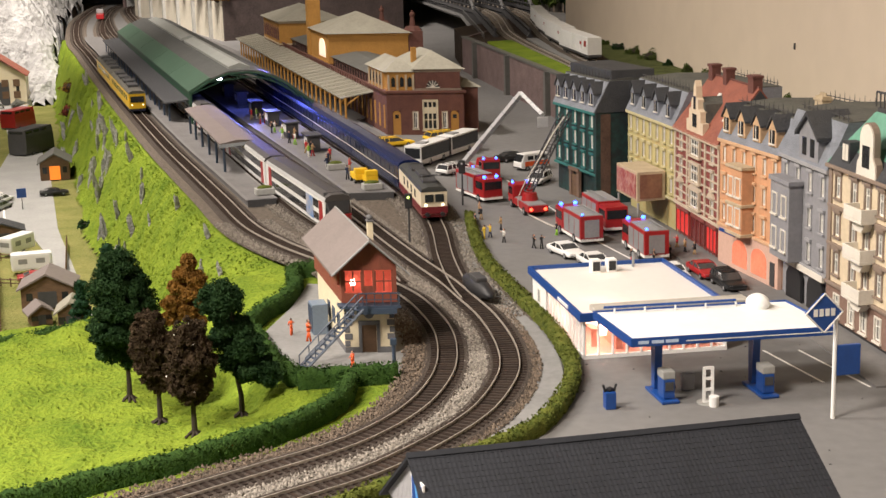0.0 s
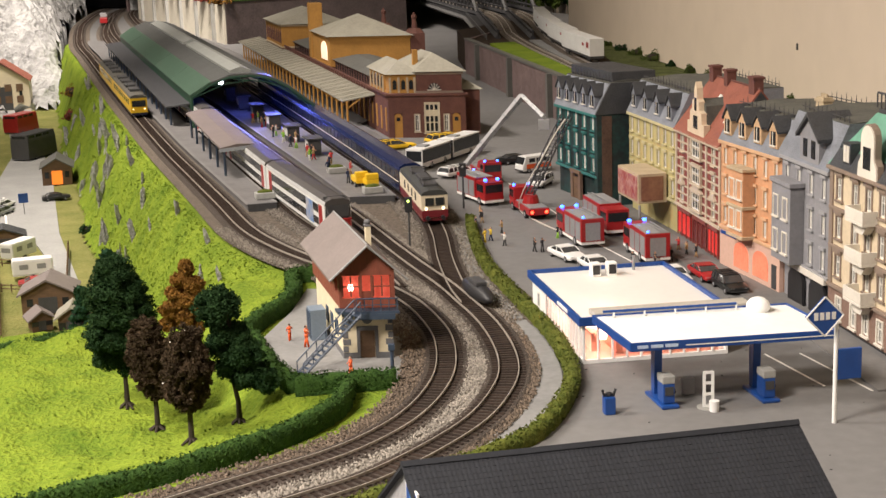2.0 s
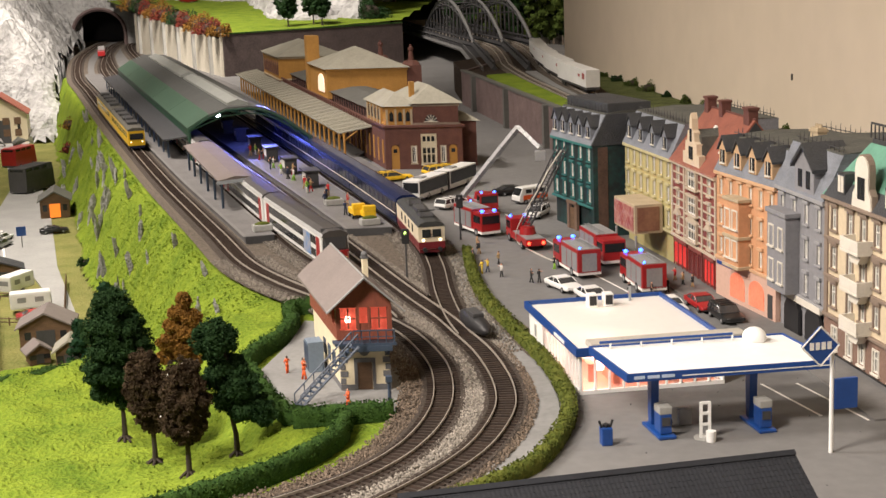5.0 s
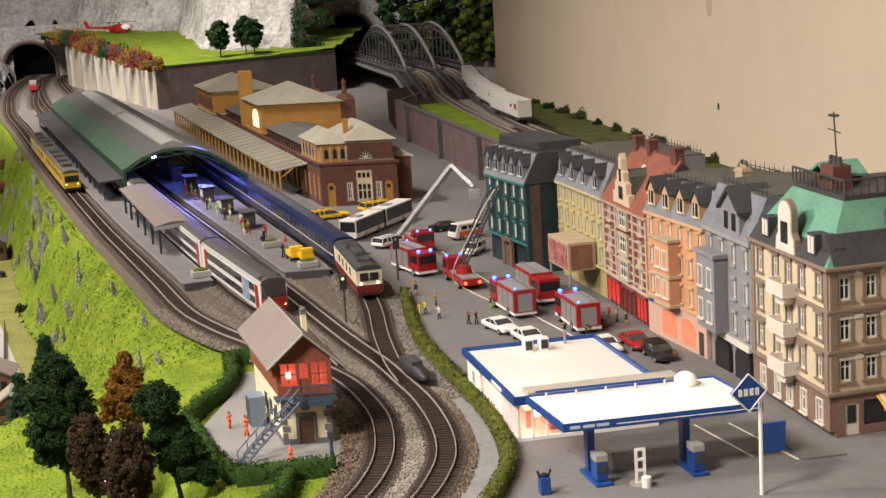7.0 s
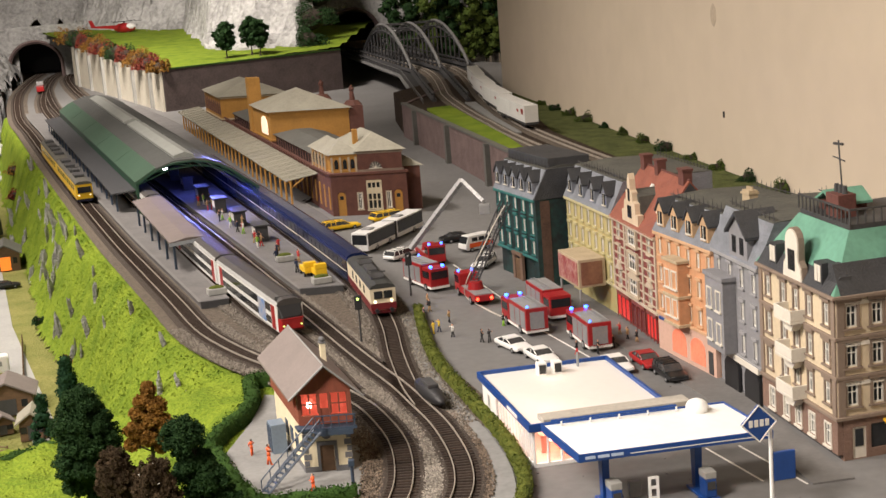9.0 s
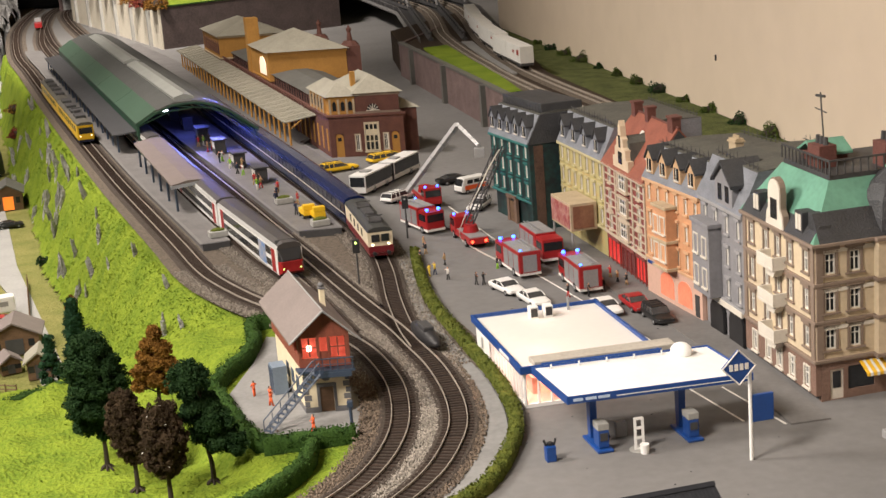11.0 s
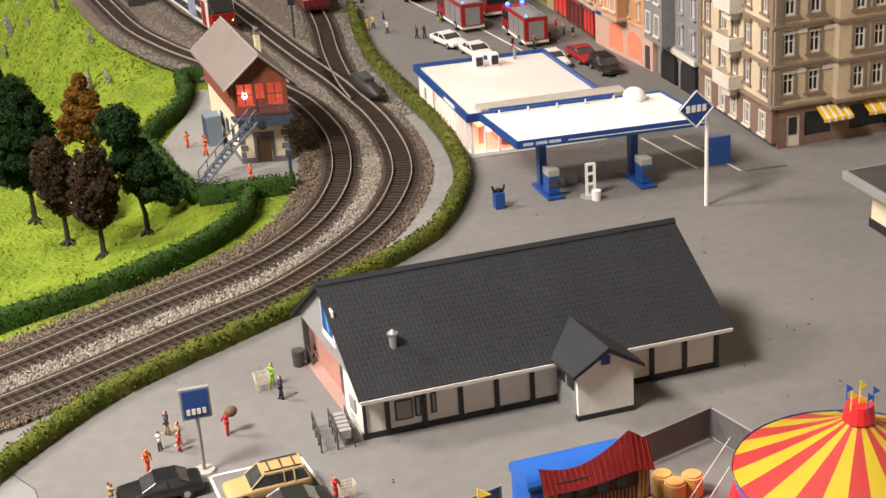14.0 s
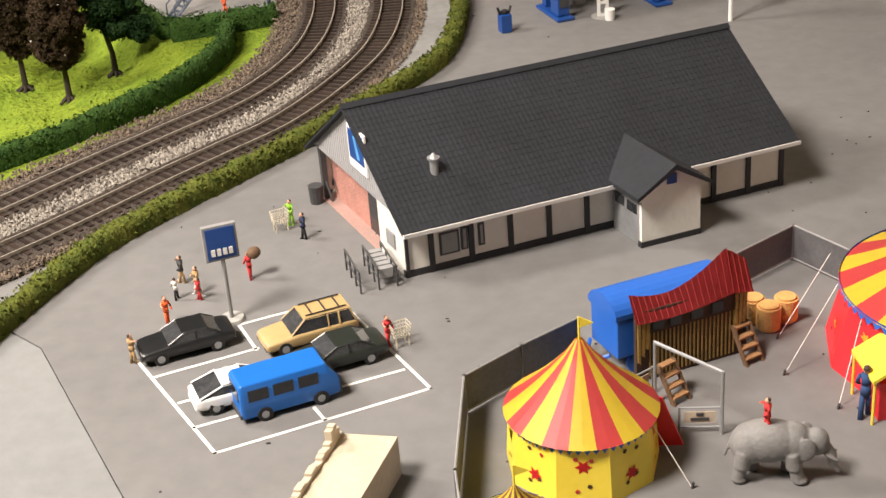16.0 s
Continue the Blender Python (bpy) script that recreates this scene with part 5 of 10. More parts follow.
BAR(bm, (0.6, CD - 0.7, 5.3), (10.6, CD - 0.7, 5.3), 0.1, 8)
part("roof_pipe", bm, BLUE, cn)
bm = M()
BALL(bm, 12.0, CD - 1.3, 5.15, 0.85, 0.85, 0.72, 3)
part("roof_dome", bm, WHITE, cn, "white round roof dome", smooth=True)


def pump_island(u, v):
    ob = thing("pump_island", u, v, 0, 14, "blue petrol pump and column on a blue island", "petrol pump", "pump islands")
    bm = M()
    B(bm, -0.65, -1.9, 0, 0.65, 1.9, 0.25, 0.1)
    part("island", bm, BLUE, ob)
    bm = M()
    PR(bm, [(-0.3, 0.3), (0.3, 0.3), (0.5, 4.6), (-0.5, 4.6)], "x", -0.28, 0.28)
    bmesh.ops.translate(bm, verts=bm.verts, vec=(0, 1.2, 0))
    part("column", bm, BLUE, ob)
    bm = M()
    B(bm, -0.42, -1.5, 0.3, 0.42, -0.2, 1.7, 0.06)
    pm = part("pump", bm, BLUE, ob)
    bm = M()
    B(bm, -0.46, -1.5, 1.7, 0.46, -0.2, 2.25, 0.08)
    part("pump_head", bm, CONCRETE, pm)
    bm = M()
    B(bm, -0.3, -1.56, 0.9, 0.3, -1.5, 1.5)
    part("pump_panel", bm, DARK, pm)
    bm = M()
    BAR(bm, (0.45, -0.8, 1.6), (0.75, -0.7, 0.8), 0.05)
    BAR(bm, (0.75, -0.7, 0.8), (0.5, -0.4, 0.5), 0.05)
    part("pump_hose", bm, BLACK, pm)


pump_island(19.75, 86.4)
pump_island(26.8, 87.4)
ws = thing("water_stand", 22.8, 84.9, 0, 10, "white air and water stand with round base", "stand")
bm = M()
for x in (-0.3, 0.3):
    B(bm, x - 0.09, -0.1, 0, x + 0.09, 0.1, 2.6)
for z in (0.0, 0.9, 1.7, 2.45):
    B(bm, -0.3, -0.09, z, 0.3, 0.09, z + 0.18)
part("frame", bm, WHITE, ws)
bm = M()
C(bm, 0, 0, 0, 0.06, 0.8, 0.8, 16)
part("base", bm, CONCRETE, ws)
for x, y, lab in ((23.1, 84.1, "white round litter bin"),):
    tb = thing("litter_bin", x, y, 0, 0, lab, "bin")
    bm = M()
    C(bm, 0, 0, 0, 0.75, 0.32, 0.36, 14)
    part("bin_body", bm, WHITE, tb)
bc = thing("notice_box", 21.7, 88.0, 0, 14, "pale grey forecourt box", "box")
bm = M()
B(bm, -0.45, -0.25, 0, 0.45, 0.25, 1.2, 0.05)
part("body", bm, GREY, bc)
bn = thing("air_pump", 15.9, 83.9, 0, 14, "blue service box with a black hose reel", "service box")
bm = M()
B(bm, -0.38, -0.38, 0, 0.38, 0.38, 1.25, 0.07)
part("body", bm, BLUE, bn)
bm = M()
for x in (-0.3, 0.3):
    BAR(bm, (x, 0, 1.2), (x * 1.6, 0, 1.75), 0.09)
BALL(bm, 0, 0, 1.4, 0.3, 0.25, 0.2, 1)
part("hose", bm, BLACK, bn)
sp = thing("fuel_sign", 30.7, 81.4, 0, 14, "white pole with blue diamond sign and price board", "sign")
bm = M()
C(bm, 0, 0, 0, 7.6, 0.15, 0.14, 12)
part("pole", bm, WHITE, sp)
bm = M()
PR(bm, [(-1.25, 7.5), (0.05, 6.15), (1.35, 7.5), (0.05, 8.8)], "y", -0.3, -0.05)
bmesh.ops.translate(bm, verts=bm.verts, vec=(-1.0, 0, 0))
dm = part("diamond", bm, BLUE, sp, "blue diamond board with white edge")
bm = M()
for a, b in (((-1.25, 7.5), (0.05, 6.15)), ((0.05, 6.15), (1.35, 7.5)), ((1.35, 7.5), (0.05, 8.8)), ((0.05, 8.8), (-1.25, 7.5))):
    BAR(bm, (a[0] - 1.0, -0.3, a[1]), (b[0] - 1.0, -0.3, b[1]), 0.06)
part("diamond_edge", bm, LINE, dm)
for k in range(4):
    bm = M()
    B(bm, -1.72 + k * 0.41, -0.34, 7.27, -1.44 + k * 0.41, -0.29, 7.77)
    part("lettering_bar", bm, LINE, dm)
bm = M()
B(bm, 0.15, -0.15, 3.0, 1.8, 0.15, 5.1, 0.05)
part("price_board", bm, BLUE, sp)
# forecourt markings
for a, b in (((31.3, 97.4), (34.7, 88.0)), ((28.6, 97.4), (31.6, 89.2)), ((14, 133), (23.0, 108.0)), ((17.6, 138.0), (28.0, 108.5)), ((8, 175), (15.5, 148)), ((10, 170), (12, 160))):
    d = Vector((b[0] - a[0], b[1] - a[1], 0)).normalized()
    n = Vector((-d.y, d.x, 0)) * 0.1
    bm = M()
    PR(bm, [(a[0] - n.x, a[1] - n.y), (b[0] - n.x, b[1] - n.y), (b[0] + n.x, b[1] + n.y), (a[0] + n.x, a[1] + n.y)], "z", 0.0, 0.015)
    part("road_line", bm, LINE, None, "white painted road line", kind="structure")

# ---- signal box ----
RB = mat("red_brown_boards", (0.22, 0.06, 0.035), 0.7, var=0.2, s=0.8, bump=0.3, stretch=(3, 3, 0.5))
CREAMW = mat("cream_plaster", (0.68, 0.60, 0.42), 0.8, var=0.1, s=0.4)
QUOIN = mat("grey_quoin", (0.12, 0.12, 0.125), 0.8, var=0.2, s=1.0)
BROOF = mat("brown_grey_roof", (0.19, 0.16, 0.15), 0.8, var=0.12, s=0.4, fine=9)
STAIRB = mat("blue_grey_metal", (0.04, 0.06, 0.095), 0.5, var=0.15, s=0.8)
LAMPLIT = mat("lit_red_room", (0.6, 0.1, 0.07), 0.4, glow=(1.0, 0.14, 0.08), power=0.45, var=0.5, s=0.8)
sb = thing("signal_box", -4.1, 98.0, 0, 0, "small signal box with cream base, red-brown upper storey and brown roof", "signal box", axes=((0.99, 0.02), (-0.3, 0.954)))
SW, SD = 3.9, 12.4
bm = M()
WALL(bm, 0, SW, 0, 4.0, 0, 0.3, [(1.3, 2.5, 0, 2.3)])
B(bm, 0, 0.3, 0, 0.3, SD, 4.0)
B(bm, SW - 0.3, 0.3, 0, SW, SD, 4.0)
B(bm, 0.3, SD - 0.3, 0, SW - 0.3, SD, 4.0)
part("base_wall", bm, CREAMW, sb)
bm = M()
B(bm, -0.06, -0.06, 0, 1.05, 0.1, 0.5)
B(bm, 2.75, -0.06, 0, SW + 0.06, 0.1, 0.5)
B(bm, -0.06, 0.1, 0, 0.1, SD, 0.5)
part("plinth", bm, QUOIN, sb)
for k in range(6):
    w = 0.55 if k % 2 else 0.35
    for x0, x1 in ((-0.05, w), (SW - w, SW + 0.05)):
        bm = M()
        B(bm, x0, -0.05, 0.55 + k * 0.57, x1, 0.15, 1.02 + k * 0.57)
        part("quoin", bm, QUOIN, sb)
bm = M()
B(bm, 1.3, 0.12, 0, 2.5, 0.2, 2.3)
part("door", bm, WOOD, sb, "brown arched door in a stone frame")
bm = M()
for q in ((1.05, 0, 1.3, 2.4), (2.5, 0, 2.75, 2.4), (1.05, 2.3, 2.75, 2.65)):
    B(bm, q[0], -0.06, q[1], q[2], 0.1, q[3])
part("door_frame", bm, QUOIN, sb)
bm = M()
bmesh.ops.create_cone(bm, cap_ends=True, segments=16, radius1=0.42, radius2=0.42, depth=0.12, matrix=Matrix.Translation((1.9, -0.03, 3.25)) @ Matrix.Rotation(math.pi / 2, 4, "X"))
part("clock", bm, QUOIN, sb, "round grey clock plate")
bm = M()
WALL(bm, -0.25, SW + 0.25, 4.2, 7.2, -0.3, -0.05, [(0.0, 1.45, 4.95, 6.8), (1.6, 2.3, 4.4, 6.8), (2.45, 3.9, 4.95, 6.8)])
WALL(bm, -0.05, SD, 4.2, 7.2, -0.25, 0.0, [(0.4, 1.6, 5.2, 6.6), (3.6, 4.8, 5.2, 6.5)], axis="y")
B(bm, SW, -0.05, 4.2, SW + 0.25, SD, 7.2)
B(bm, 0, SD - 0.25, 4.2, SW, SD, 7.2)
PR(bm, [(-0.25, 7.2), (SW + 0.25, 7.2), (SW / 2, 9.1)], "y", -0.28, 0.0)
up = part("upper_storey", bm, RB, sb, "red-brown boarded upper storey")
bm = M()
B(bm, -0.05, 0.4, 4.25, SW, 0.5, 7.1)
part("lit_room", bm, LAMPLIT, up, "red lit control room")
bm = M()
for x in (0.05, 0.72, 1.4, 2.5, 3.17, 3.85):
    B(bm, x - 0.05, -0.25, 5.1, x + 0.05, -0.12, 6.7)
for x0 in (0.05, 2.5):
    B(bm, x0, -0.25, 5.85, x0 + 1.35, -0.14, 5.93)
parts("window_bar", bm, RB, up)
bm = M()
B(bm, 1.6, -0.2, 4.4, 2.3, -0.1, 5.5)
part("upper_door", bm, RB, up)
bm = M()
BALL(bm, 0.75, 0.1, 5.75, 0.22, 0.22, 0.3, 2)
part("room_lamp", bm, mat("bulb_glow", (1, 0.9, 0.8), 0.4, glow=(1.0, 0.8, 0.6), power=9.0), up, "bright bulb")
bm = M()
PR(bm, [(-1.1, 6.5), (SW / 2, 9.2), (SW + 1.1, 6.5), (SW + 1.1, 6.7), (SW / 2, 9.45), (-1.1, 6.7)], "y", -1.2, SD + 0.8)
part("roof", bm, BROOF, sb, "plain brown-grey gable roof")
bm = M()
for s, (xa, xb) in (("l", (-1.12, SW / 2)), ("r", (SW + 1.12, SW / 2))):
    BAR(bm, (xa, -1.22, 6.6), (xb, -1.22, 9.35), 0.09)
BAR(bm, (SW / 2, -1.2, 9.43), (SW / 2, SD + 0.8, 9.43), 0.08)
parts("barge_board", bm, GREY, sb)
bm = M()
B(bm, 3.0, 4.6, 7.6, 3.45, 5.05, 9.7, 0.04)
ch = part("chimney", bm, CREAMW, sb, "cream chimney with grey cap")
bm = M()
B(bm, 2.93, 4.53, 9.7, 3.52, 5.12, 9.85, 0.03)
BALL(bm, 3.22, 4.82, 10.05, 0.28, 0.28, 0.24, 2)
part("chimney_cap", bm, QUOIN, ch)
bm = M()
B(bm, -0.6, -1.3, 3.95, SW + 0.35, 0.0, 4.15)
bal = part("balcony", bm, STAIRB, sb, "blue-grey balcony and stair of steel")
bm = M()
for k in range(6):
    BAR(bm, (0.9 + k * 0.64, -1.25, 4.15), (0.9 + k * 0.64, -1.25, 5.15), 0.045)
BAR(bm, (0.9, -1.25, 5.15), (SW + 0.3, -1.25, 5.15), 0.06)
BAR(bm, (0.9, -1.25, 4.65), (SW + 0.3, -1.25, 4.65), 0.04)
part("balcony_railing", bm, STAIRB, bal)
for x in (0.5, SW - 0.1):
    bm = M()
    BAR(bm, (x, -1.2, 4.0), (x, 0.05, 2.9), 0.09)
    part("bracket", bm, STAIRB, bal)
bm = M()
B(bm, 0.7, -1.36, 3.5, 3.9, -1.3, 3.95)
part("name_board", bm, STAIRB, bal)
foot, head = Vector((-4.2, -4.2, 0.0)), Vector((0.9, -1.7, 4.1))
run = (head - foot)
side = Vector((-run.y, run.x, 0)).normalized() * 0.42
for w in (-1, 1):
    a, b = foot + side * w, head + side * w
    bm = M()
    for k in range(2):
        BAR(bm, a + Vector((0, 0, 0.1 * k)), b + Vector((0, 0, 0.1 * k - 0.1)), 0.09, 4)
    st = part("stringer", bm, STAIRB, sb)
    bm = M()
    for k in range(7):
        p = a.lerp(b, k / 6)
        BAR(bm, p, p + Vector((0, 0, 1.0)), 0.045)
    BAR(bm, a + Vector((0, 0, 1.0)), b + Vector((0, 0, 1.0)), 0.06)
    part("stair_railing", bm, STAIRB, st)
for k in range(14):
    p = foot.lerp(head, (k + 0.5) / 14)
    bm = M()
    q = [p + side * a + run.normalized() * b for a, b in ((-0.95, -0.16), (0.95, -0.16), (0.95, 0.16), (-0.95, 0.16))]
    PR(bm, [(v.x, v.y) for v in q], "z", p.z - 0.03, p.z + 0.03)
    part("tread", bm, STAIRB, sb)
bm = M()
for k in range(3):
    B(bm, -0.07, 2.2 + k * 2.2, 1.3, 0.02, 3.2 + k * 2.2, 2.6)
parts("base_window", bm, STAIRB, sb)
cab = thing("relay_cabinet", -7.1, 104.2, 0, 18, "blue-grey steel relay cabinet beside the signal box", "cabinet")
bm = M()
B(bm, -0.65, -0.9, 0, 0.65, 0.9, 2.6, 0.05)
part("body", bm, mat("cabinet_blue_grey", (0.17, 0.22, 0.28), 0.5, var=0.1, s=0.6), cab)
bm = M()
for y in (-0.45, 0.45):
    B(bm, -0.7, y - 0.4, 0.2, -0.65, y + 0.4, 2.4)
parts("cabinet_door", bm, STAIRB, cab)
bm = M()
lp = thing("yard_post", 0.1, 93.4, 0, 0, "short blue-grey post at the yard's edge", "post")
C(bm, 0, 0, 0, 2.1, 0.14, 0.14, 8)
B(bm, -0.25, -0.2, 2.0, 0.25, 0.2, 2.5, 0.05)
part("post", bm, STAIRB, lp)

# ---- station building ----
OCH = mat("station_ochre", (0.40, 0.2, 0.04), 0.75, var=0.14, s=0.4, bump=0.15)
STB = mat("station_brick", (0.115, 0.045, 0.033), 0.8, var=0.25, s=0.8, fine=8, bump=0.3)
ZINC = mat("grey_zinc_roof", (0.30, 0.285, 0.23), 0.7, var=0.15, s=0.3, stretch=(1, 1, 1))
ZINC_D = mat("dark_zinc_roof", (0.11, 0.11, 0.10), 0.7, var=0.2, s=0.3)
SA = ((0.985, -0.10), (-0.305, 0.952))
stn = thing("station_building", -11.2, 217.8, 0, 0, "long ochre and brick railway station with grey hipped roofs", "station", axes=SA)


def pavilion(u0, v0, u1, v1, z0, z1, ridge, wall, band, over=0.7):
    bm = M()
    B(bm, u0, v0, z0, u1, v1, z1)
    p = part("pavilion_wall", bm, wall, stn)
    bm = M()
    B(bm, u0 - 0.2, v0 - 0.2, z1 - 0.5, u1 + 0.2, v1 + 0.2, z1, 0.08)
    B(bm, u0 - 0.15, v0 - 0.15, z0 - 0.05, u1 + 0.15, v1 + 0.15, z0 + 0.3, 0.05)
    part("cornice", bm, band, p)
    bm = M()
    HIP(bm, u0, v0, u1, v1, z1, ridge, min(u1 - u0, v1 - v0) / 2, over)
    part("pavilion_roof", bm, ZINC, p)
    return p


# near wing
front = [(1.6, 0.2), (10.9, 0.2)]
tall = [(7.0, 0.8)]
small = [(4.6, 1.0), (9.3, 1.0)]
bm = M()
WALL(bm, 0, 12.4, 0, 6.7, 0, 0.4, [(0.95, 2.25, 0, 3.8), (10.25, 11.55, 0, 3.8)] + holes(tall, 2.2, 4.6) + holes(small, 0.7, 2.6))
part("wall_front", bm, STB, stn)
bm = M()
B(bm, 0, 0.42, 0, 12.4, 16, 6.7)
part("wall_ground_storey", bm, STB, stn)
for x in (0.95, 10.25):
    bm = M()
    PR(bm, [(x, 0), (x + 1.3, 0), (x + 1.3, 3.3), (x + 1.0, 3.7), (x + 0.65, 3.85), (x + 0.3, 3.7), (x, 3.3)], "y", 0.1, 0.3)
    part("door", bm, OCH, stn, "tall ochre arched door")
    bm = M()
    B(bm, x + 0.35, 0.06, 2.6, x + 0.95, 0.1, 3.2)
    part("door_light", bm, GLASS, stn)
windows(stn, tall, 2.2, 4.6, CREAM, bars=2, surround=0.15, side="b")
windows(stn, small, 0.7, 2.6, TRIM_C, side="b")
bm = M()
WALL(bm, 5.9, 8.1, 0.8, 5.4, 0.06, 0.14, [(6.05 + 0.7 * k, 6.55 + 0.7 * k, z, z + e) for k in range(3) for z, e in ((1.0, 1.3), (2.45, 0.9), (4.35, 0.8))])
part("cream_mullion", bm, CREAM, stn)
bm = M()
B(bm, -0.35, -0.35, 6.55, 12.75, 16.3, 6.95, 0.06)
part("belt_course", bm, STB, stn)
pv = pavilion(4.8, 0.5, 12.0, 15, 6.95, 10.3, 12.9, STB, TRIM_B)
pv2 = pavilion(0.4, 0.9, 4.9, 14, 6.95, 9.9, 11.9, OCH, OCH)
bm = M()
B(bm, 0.1, 3.0, 6.95, 0.38, 13, 9.8)
part("ochre_bay", bm, OCH, stn)
for u in (0.45, 1.85, 3.25, 4.4):
    bm = M()
    B(bm, u, 0.72, 6.95, u + 0.32, 0.9, 9.6)
    part("pilaster", bm, TRIM_S, stn)
for u in (1.05, 2.45, 3.72):
    bm = M()
    PR(bm, [(u, 7.5), (u + 0.62, 7.5), (u + 0.62, 8.7), (u + 0.31, 9.1), (u, 8.7)], "y", 0.84, 0.9)
    part("arched_window", bm, GLASS, stn)
for v in (3.1, 5.4, 7.8, 10.2, 12.6):
    bm = M()
    B(bm, -0.08, v, 6.95, 0.1, v + 0.35, 9.6)
    part("pilaster", bm, TRIM_S, stn)
bm = M()
for v in (3.6, 6.0, 8.4, 10.8):
    PR(bm, [(v, 7.5), (v + 1.2, 7.5), (v + 1.2, 8.9), (v + 0.6, 9.4), (v, 8.9)], "x", 0.0, 0.1)
parts("arched_window", bm, GLASS, stn)
bm = M()
PR(bm, [(6.6, 7.4), (8.6, 7.4)] + [(7.6 + 1.0 * math.cos(a), 7.4 + 1.1 * math.sin(a)) for a in [math.pi * k / 8 for k in range(1, 8)]], "y", 0.4, 0.5)
lun = part("half_round_window", bm, GLASS, stn)
bm = M()
for a in (0.5, 1.05, 1.57, 2.1, 2.64):
    BAR(bm, (7.6, 0.38, 7.4), (7.6 + 1.0 * math.cos(a), 0.38, 7.4 + 1.1 * math.sin(a)), 0.06)
BAR(bm, (6.5, 0.38, 7.4), (8.7, 0.38, 7.4), 0.08)
part("window_bars", bm, TRIM, lun)
bm = M()
B(bm, 5.2, 4.0, 11.0, 6.0, 4.8, 13.4, 0.05)
part("chimney", bm, OCH, stn)
# brick bay at the far right
bm = M()
B(bm, 12.4, 3, 0, 15.5, 12, 7.2)
part("side_annexe", bm, STB, stn)
bm = M()
HIP(bm, 12.4, 3, 15.5, 12, 7.2, 8.4, 1.5, 0.5)
part("annexe_roof", bm, ZINC, stn)
# low wings and the other pavilions
for v0, v1 in ((16, 57), (76, 106)):
    bm = M()
    B(bm, 2.4, v0, 0, 12, v1, 7.6)
    part("low_wing", bm, STB, stn)
    bm = M()
    HIP(bm, 2.4, v0, 12, v1, 7.6, 8.8, 3.5, 0.5)
    part("low_wing_roof", bm, ZINC_D, stn)
    bm = M()
    n = int((v1 - v0) / 2.2)
    for k in range(n):
        v = v0 + (k + 0.5) * (v1 - v0) / n
        PR(bm, [(v - 0.5, 5.6), (v + 0.5, 5.6), (v + 0.5, 6.8), (v, 7.2), (v - 0.5, 6.8)], "x", 2.3, 2.4)
    parts("wing_window", bm, GLASS, stn)
bm = M()
B(bm, 0, 16, 0, 2.38, 106, 5.6)
part("terrace_wall", bm, STB, stn)
bm = M()
for k in range(41):
    B(bm, 0.0, 16 + k * 2.2, 5.6, 0.2, 16.4 + k * 2.2, 6.7)
B(bm, -0.05, 16, 6.6, 0.25, 106, 6.85)
part("terrace_railing", bm, STB, stn)
pavilion(1.6, 57.5, 17.5, 76, 6.2, 11.9, 15.6, OCH, OCH)
bm = M()
PR(bm, [(60, 7.2), (66, 7.2), (66, 9.0)] + [(63 + 3.0 * math.cos(a), 9.0 + 1.7 * math.sin(a)) for a in [math.pi * k / 8 for k in range(1, 8)]] + [(60, 9.0)], "x", 1.35, 1.55)
part("arch_window", bm, mat("lit_hall_glass", (0.9, 0.75, 0.6), 0.3, glow=(1.0, 0.7, 0.5), power=0.8, var=0.3, s=0.4), stn, "lit white arched hall window")
bm = M()
B(bm, 1.2, 76.3, 6, 3.8, 79.3, 17.4, 0.1)
part("tower_chimney", bm, OCH, stn, "square ochre chimney tower")
pavilion(-0.5, 106, 15, 130, 6.2, 11.4, 14.6, OCH, TRIM_S)
bm = M()
for k in range(8):
    v = 106.5 + k * 2.9
    PR(bm, [(v, 7.2), (v + 1.8, 7.2), (v + 1.8, 9.4), (v + 0.9, 10.2), (v, 9.4)], "x", -0.62, -0.5)
parts("arched_window", bm, STB, stn)
bm = M()
B(bm, -0.5, 106, 0, 15, 130, 6.2)
B(bm, 1.6, 57.5, 0, 17.5, 76, 6.2)
parts("pavilion_base", bm, STB, stn)
for uu, vv in ((19, 60), (17, 78)):
    bm = M()
    B(bm, uu - 1.4, vv - 2.5, 0, uu + 1.4, vv + 2.5, 12.2)
    C(bm, uu, vv, 12.2, 13.0, 1.9, 1.2, 8)
    C(bm, uu, vv, 13.0, 16.0, 0.6, 0.2, 8)
    BALL(bm, uu, vv, 15.2, 0.6, sub=1)
    part("turret", bm, STB, stn)
# platform canopy in bays
bays = 30
for k in range(bays):
    v0, v1 = 9.5 + k * 4.6, 9.5 + k * 4.6 + 4.45
    bm = M()
    PR(bm, [(-5.6, 4.7), (0.0, 5.75), (0.0, 5.95), (-5.6, 4.9)], "y", v0, v1 - 0.25)
    for j in range(1, 4):
        PR(bm, [(-5.6, 4.9), (0.0, 5.95), (0.0, 6.05), (-5.6, 5.0)], "y", v0 + j * 1.05 - 0.09, v0 + j * 1.05 + 0.09)
    part("canopy_bay", bm, ZINC, stn)
    bm = M()
    C(bm, -4.8, v0, 0.9, 4.85, 0.2, 0.2, 6)
    BAR(bm, (-4.8, v0, 3.6), (-2.6, v0, 5.1), 0.12)
    part("canopy_column", bm, OCH, stn)
bm = M()
for k in range(40):
    v = 1.2 + k * 3.4
    B(bm, -0.12, v, 0.9, 0.0, v + 0.7, 4.6)
parts("pilaster", bm, OCH, stn)

# ---- platforms ----
PLAT = mat("platform_grey", (0.135, 0.13, 0.128), 0.85, var=0.22, s=0.3, fine=9)


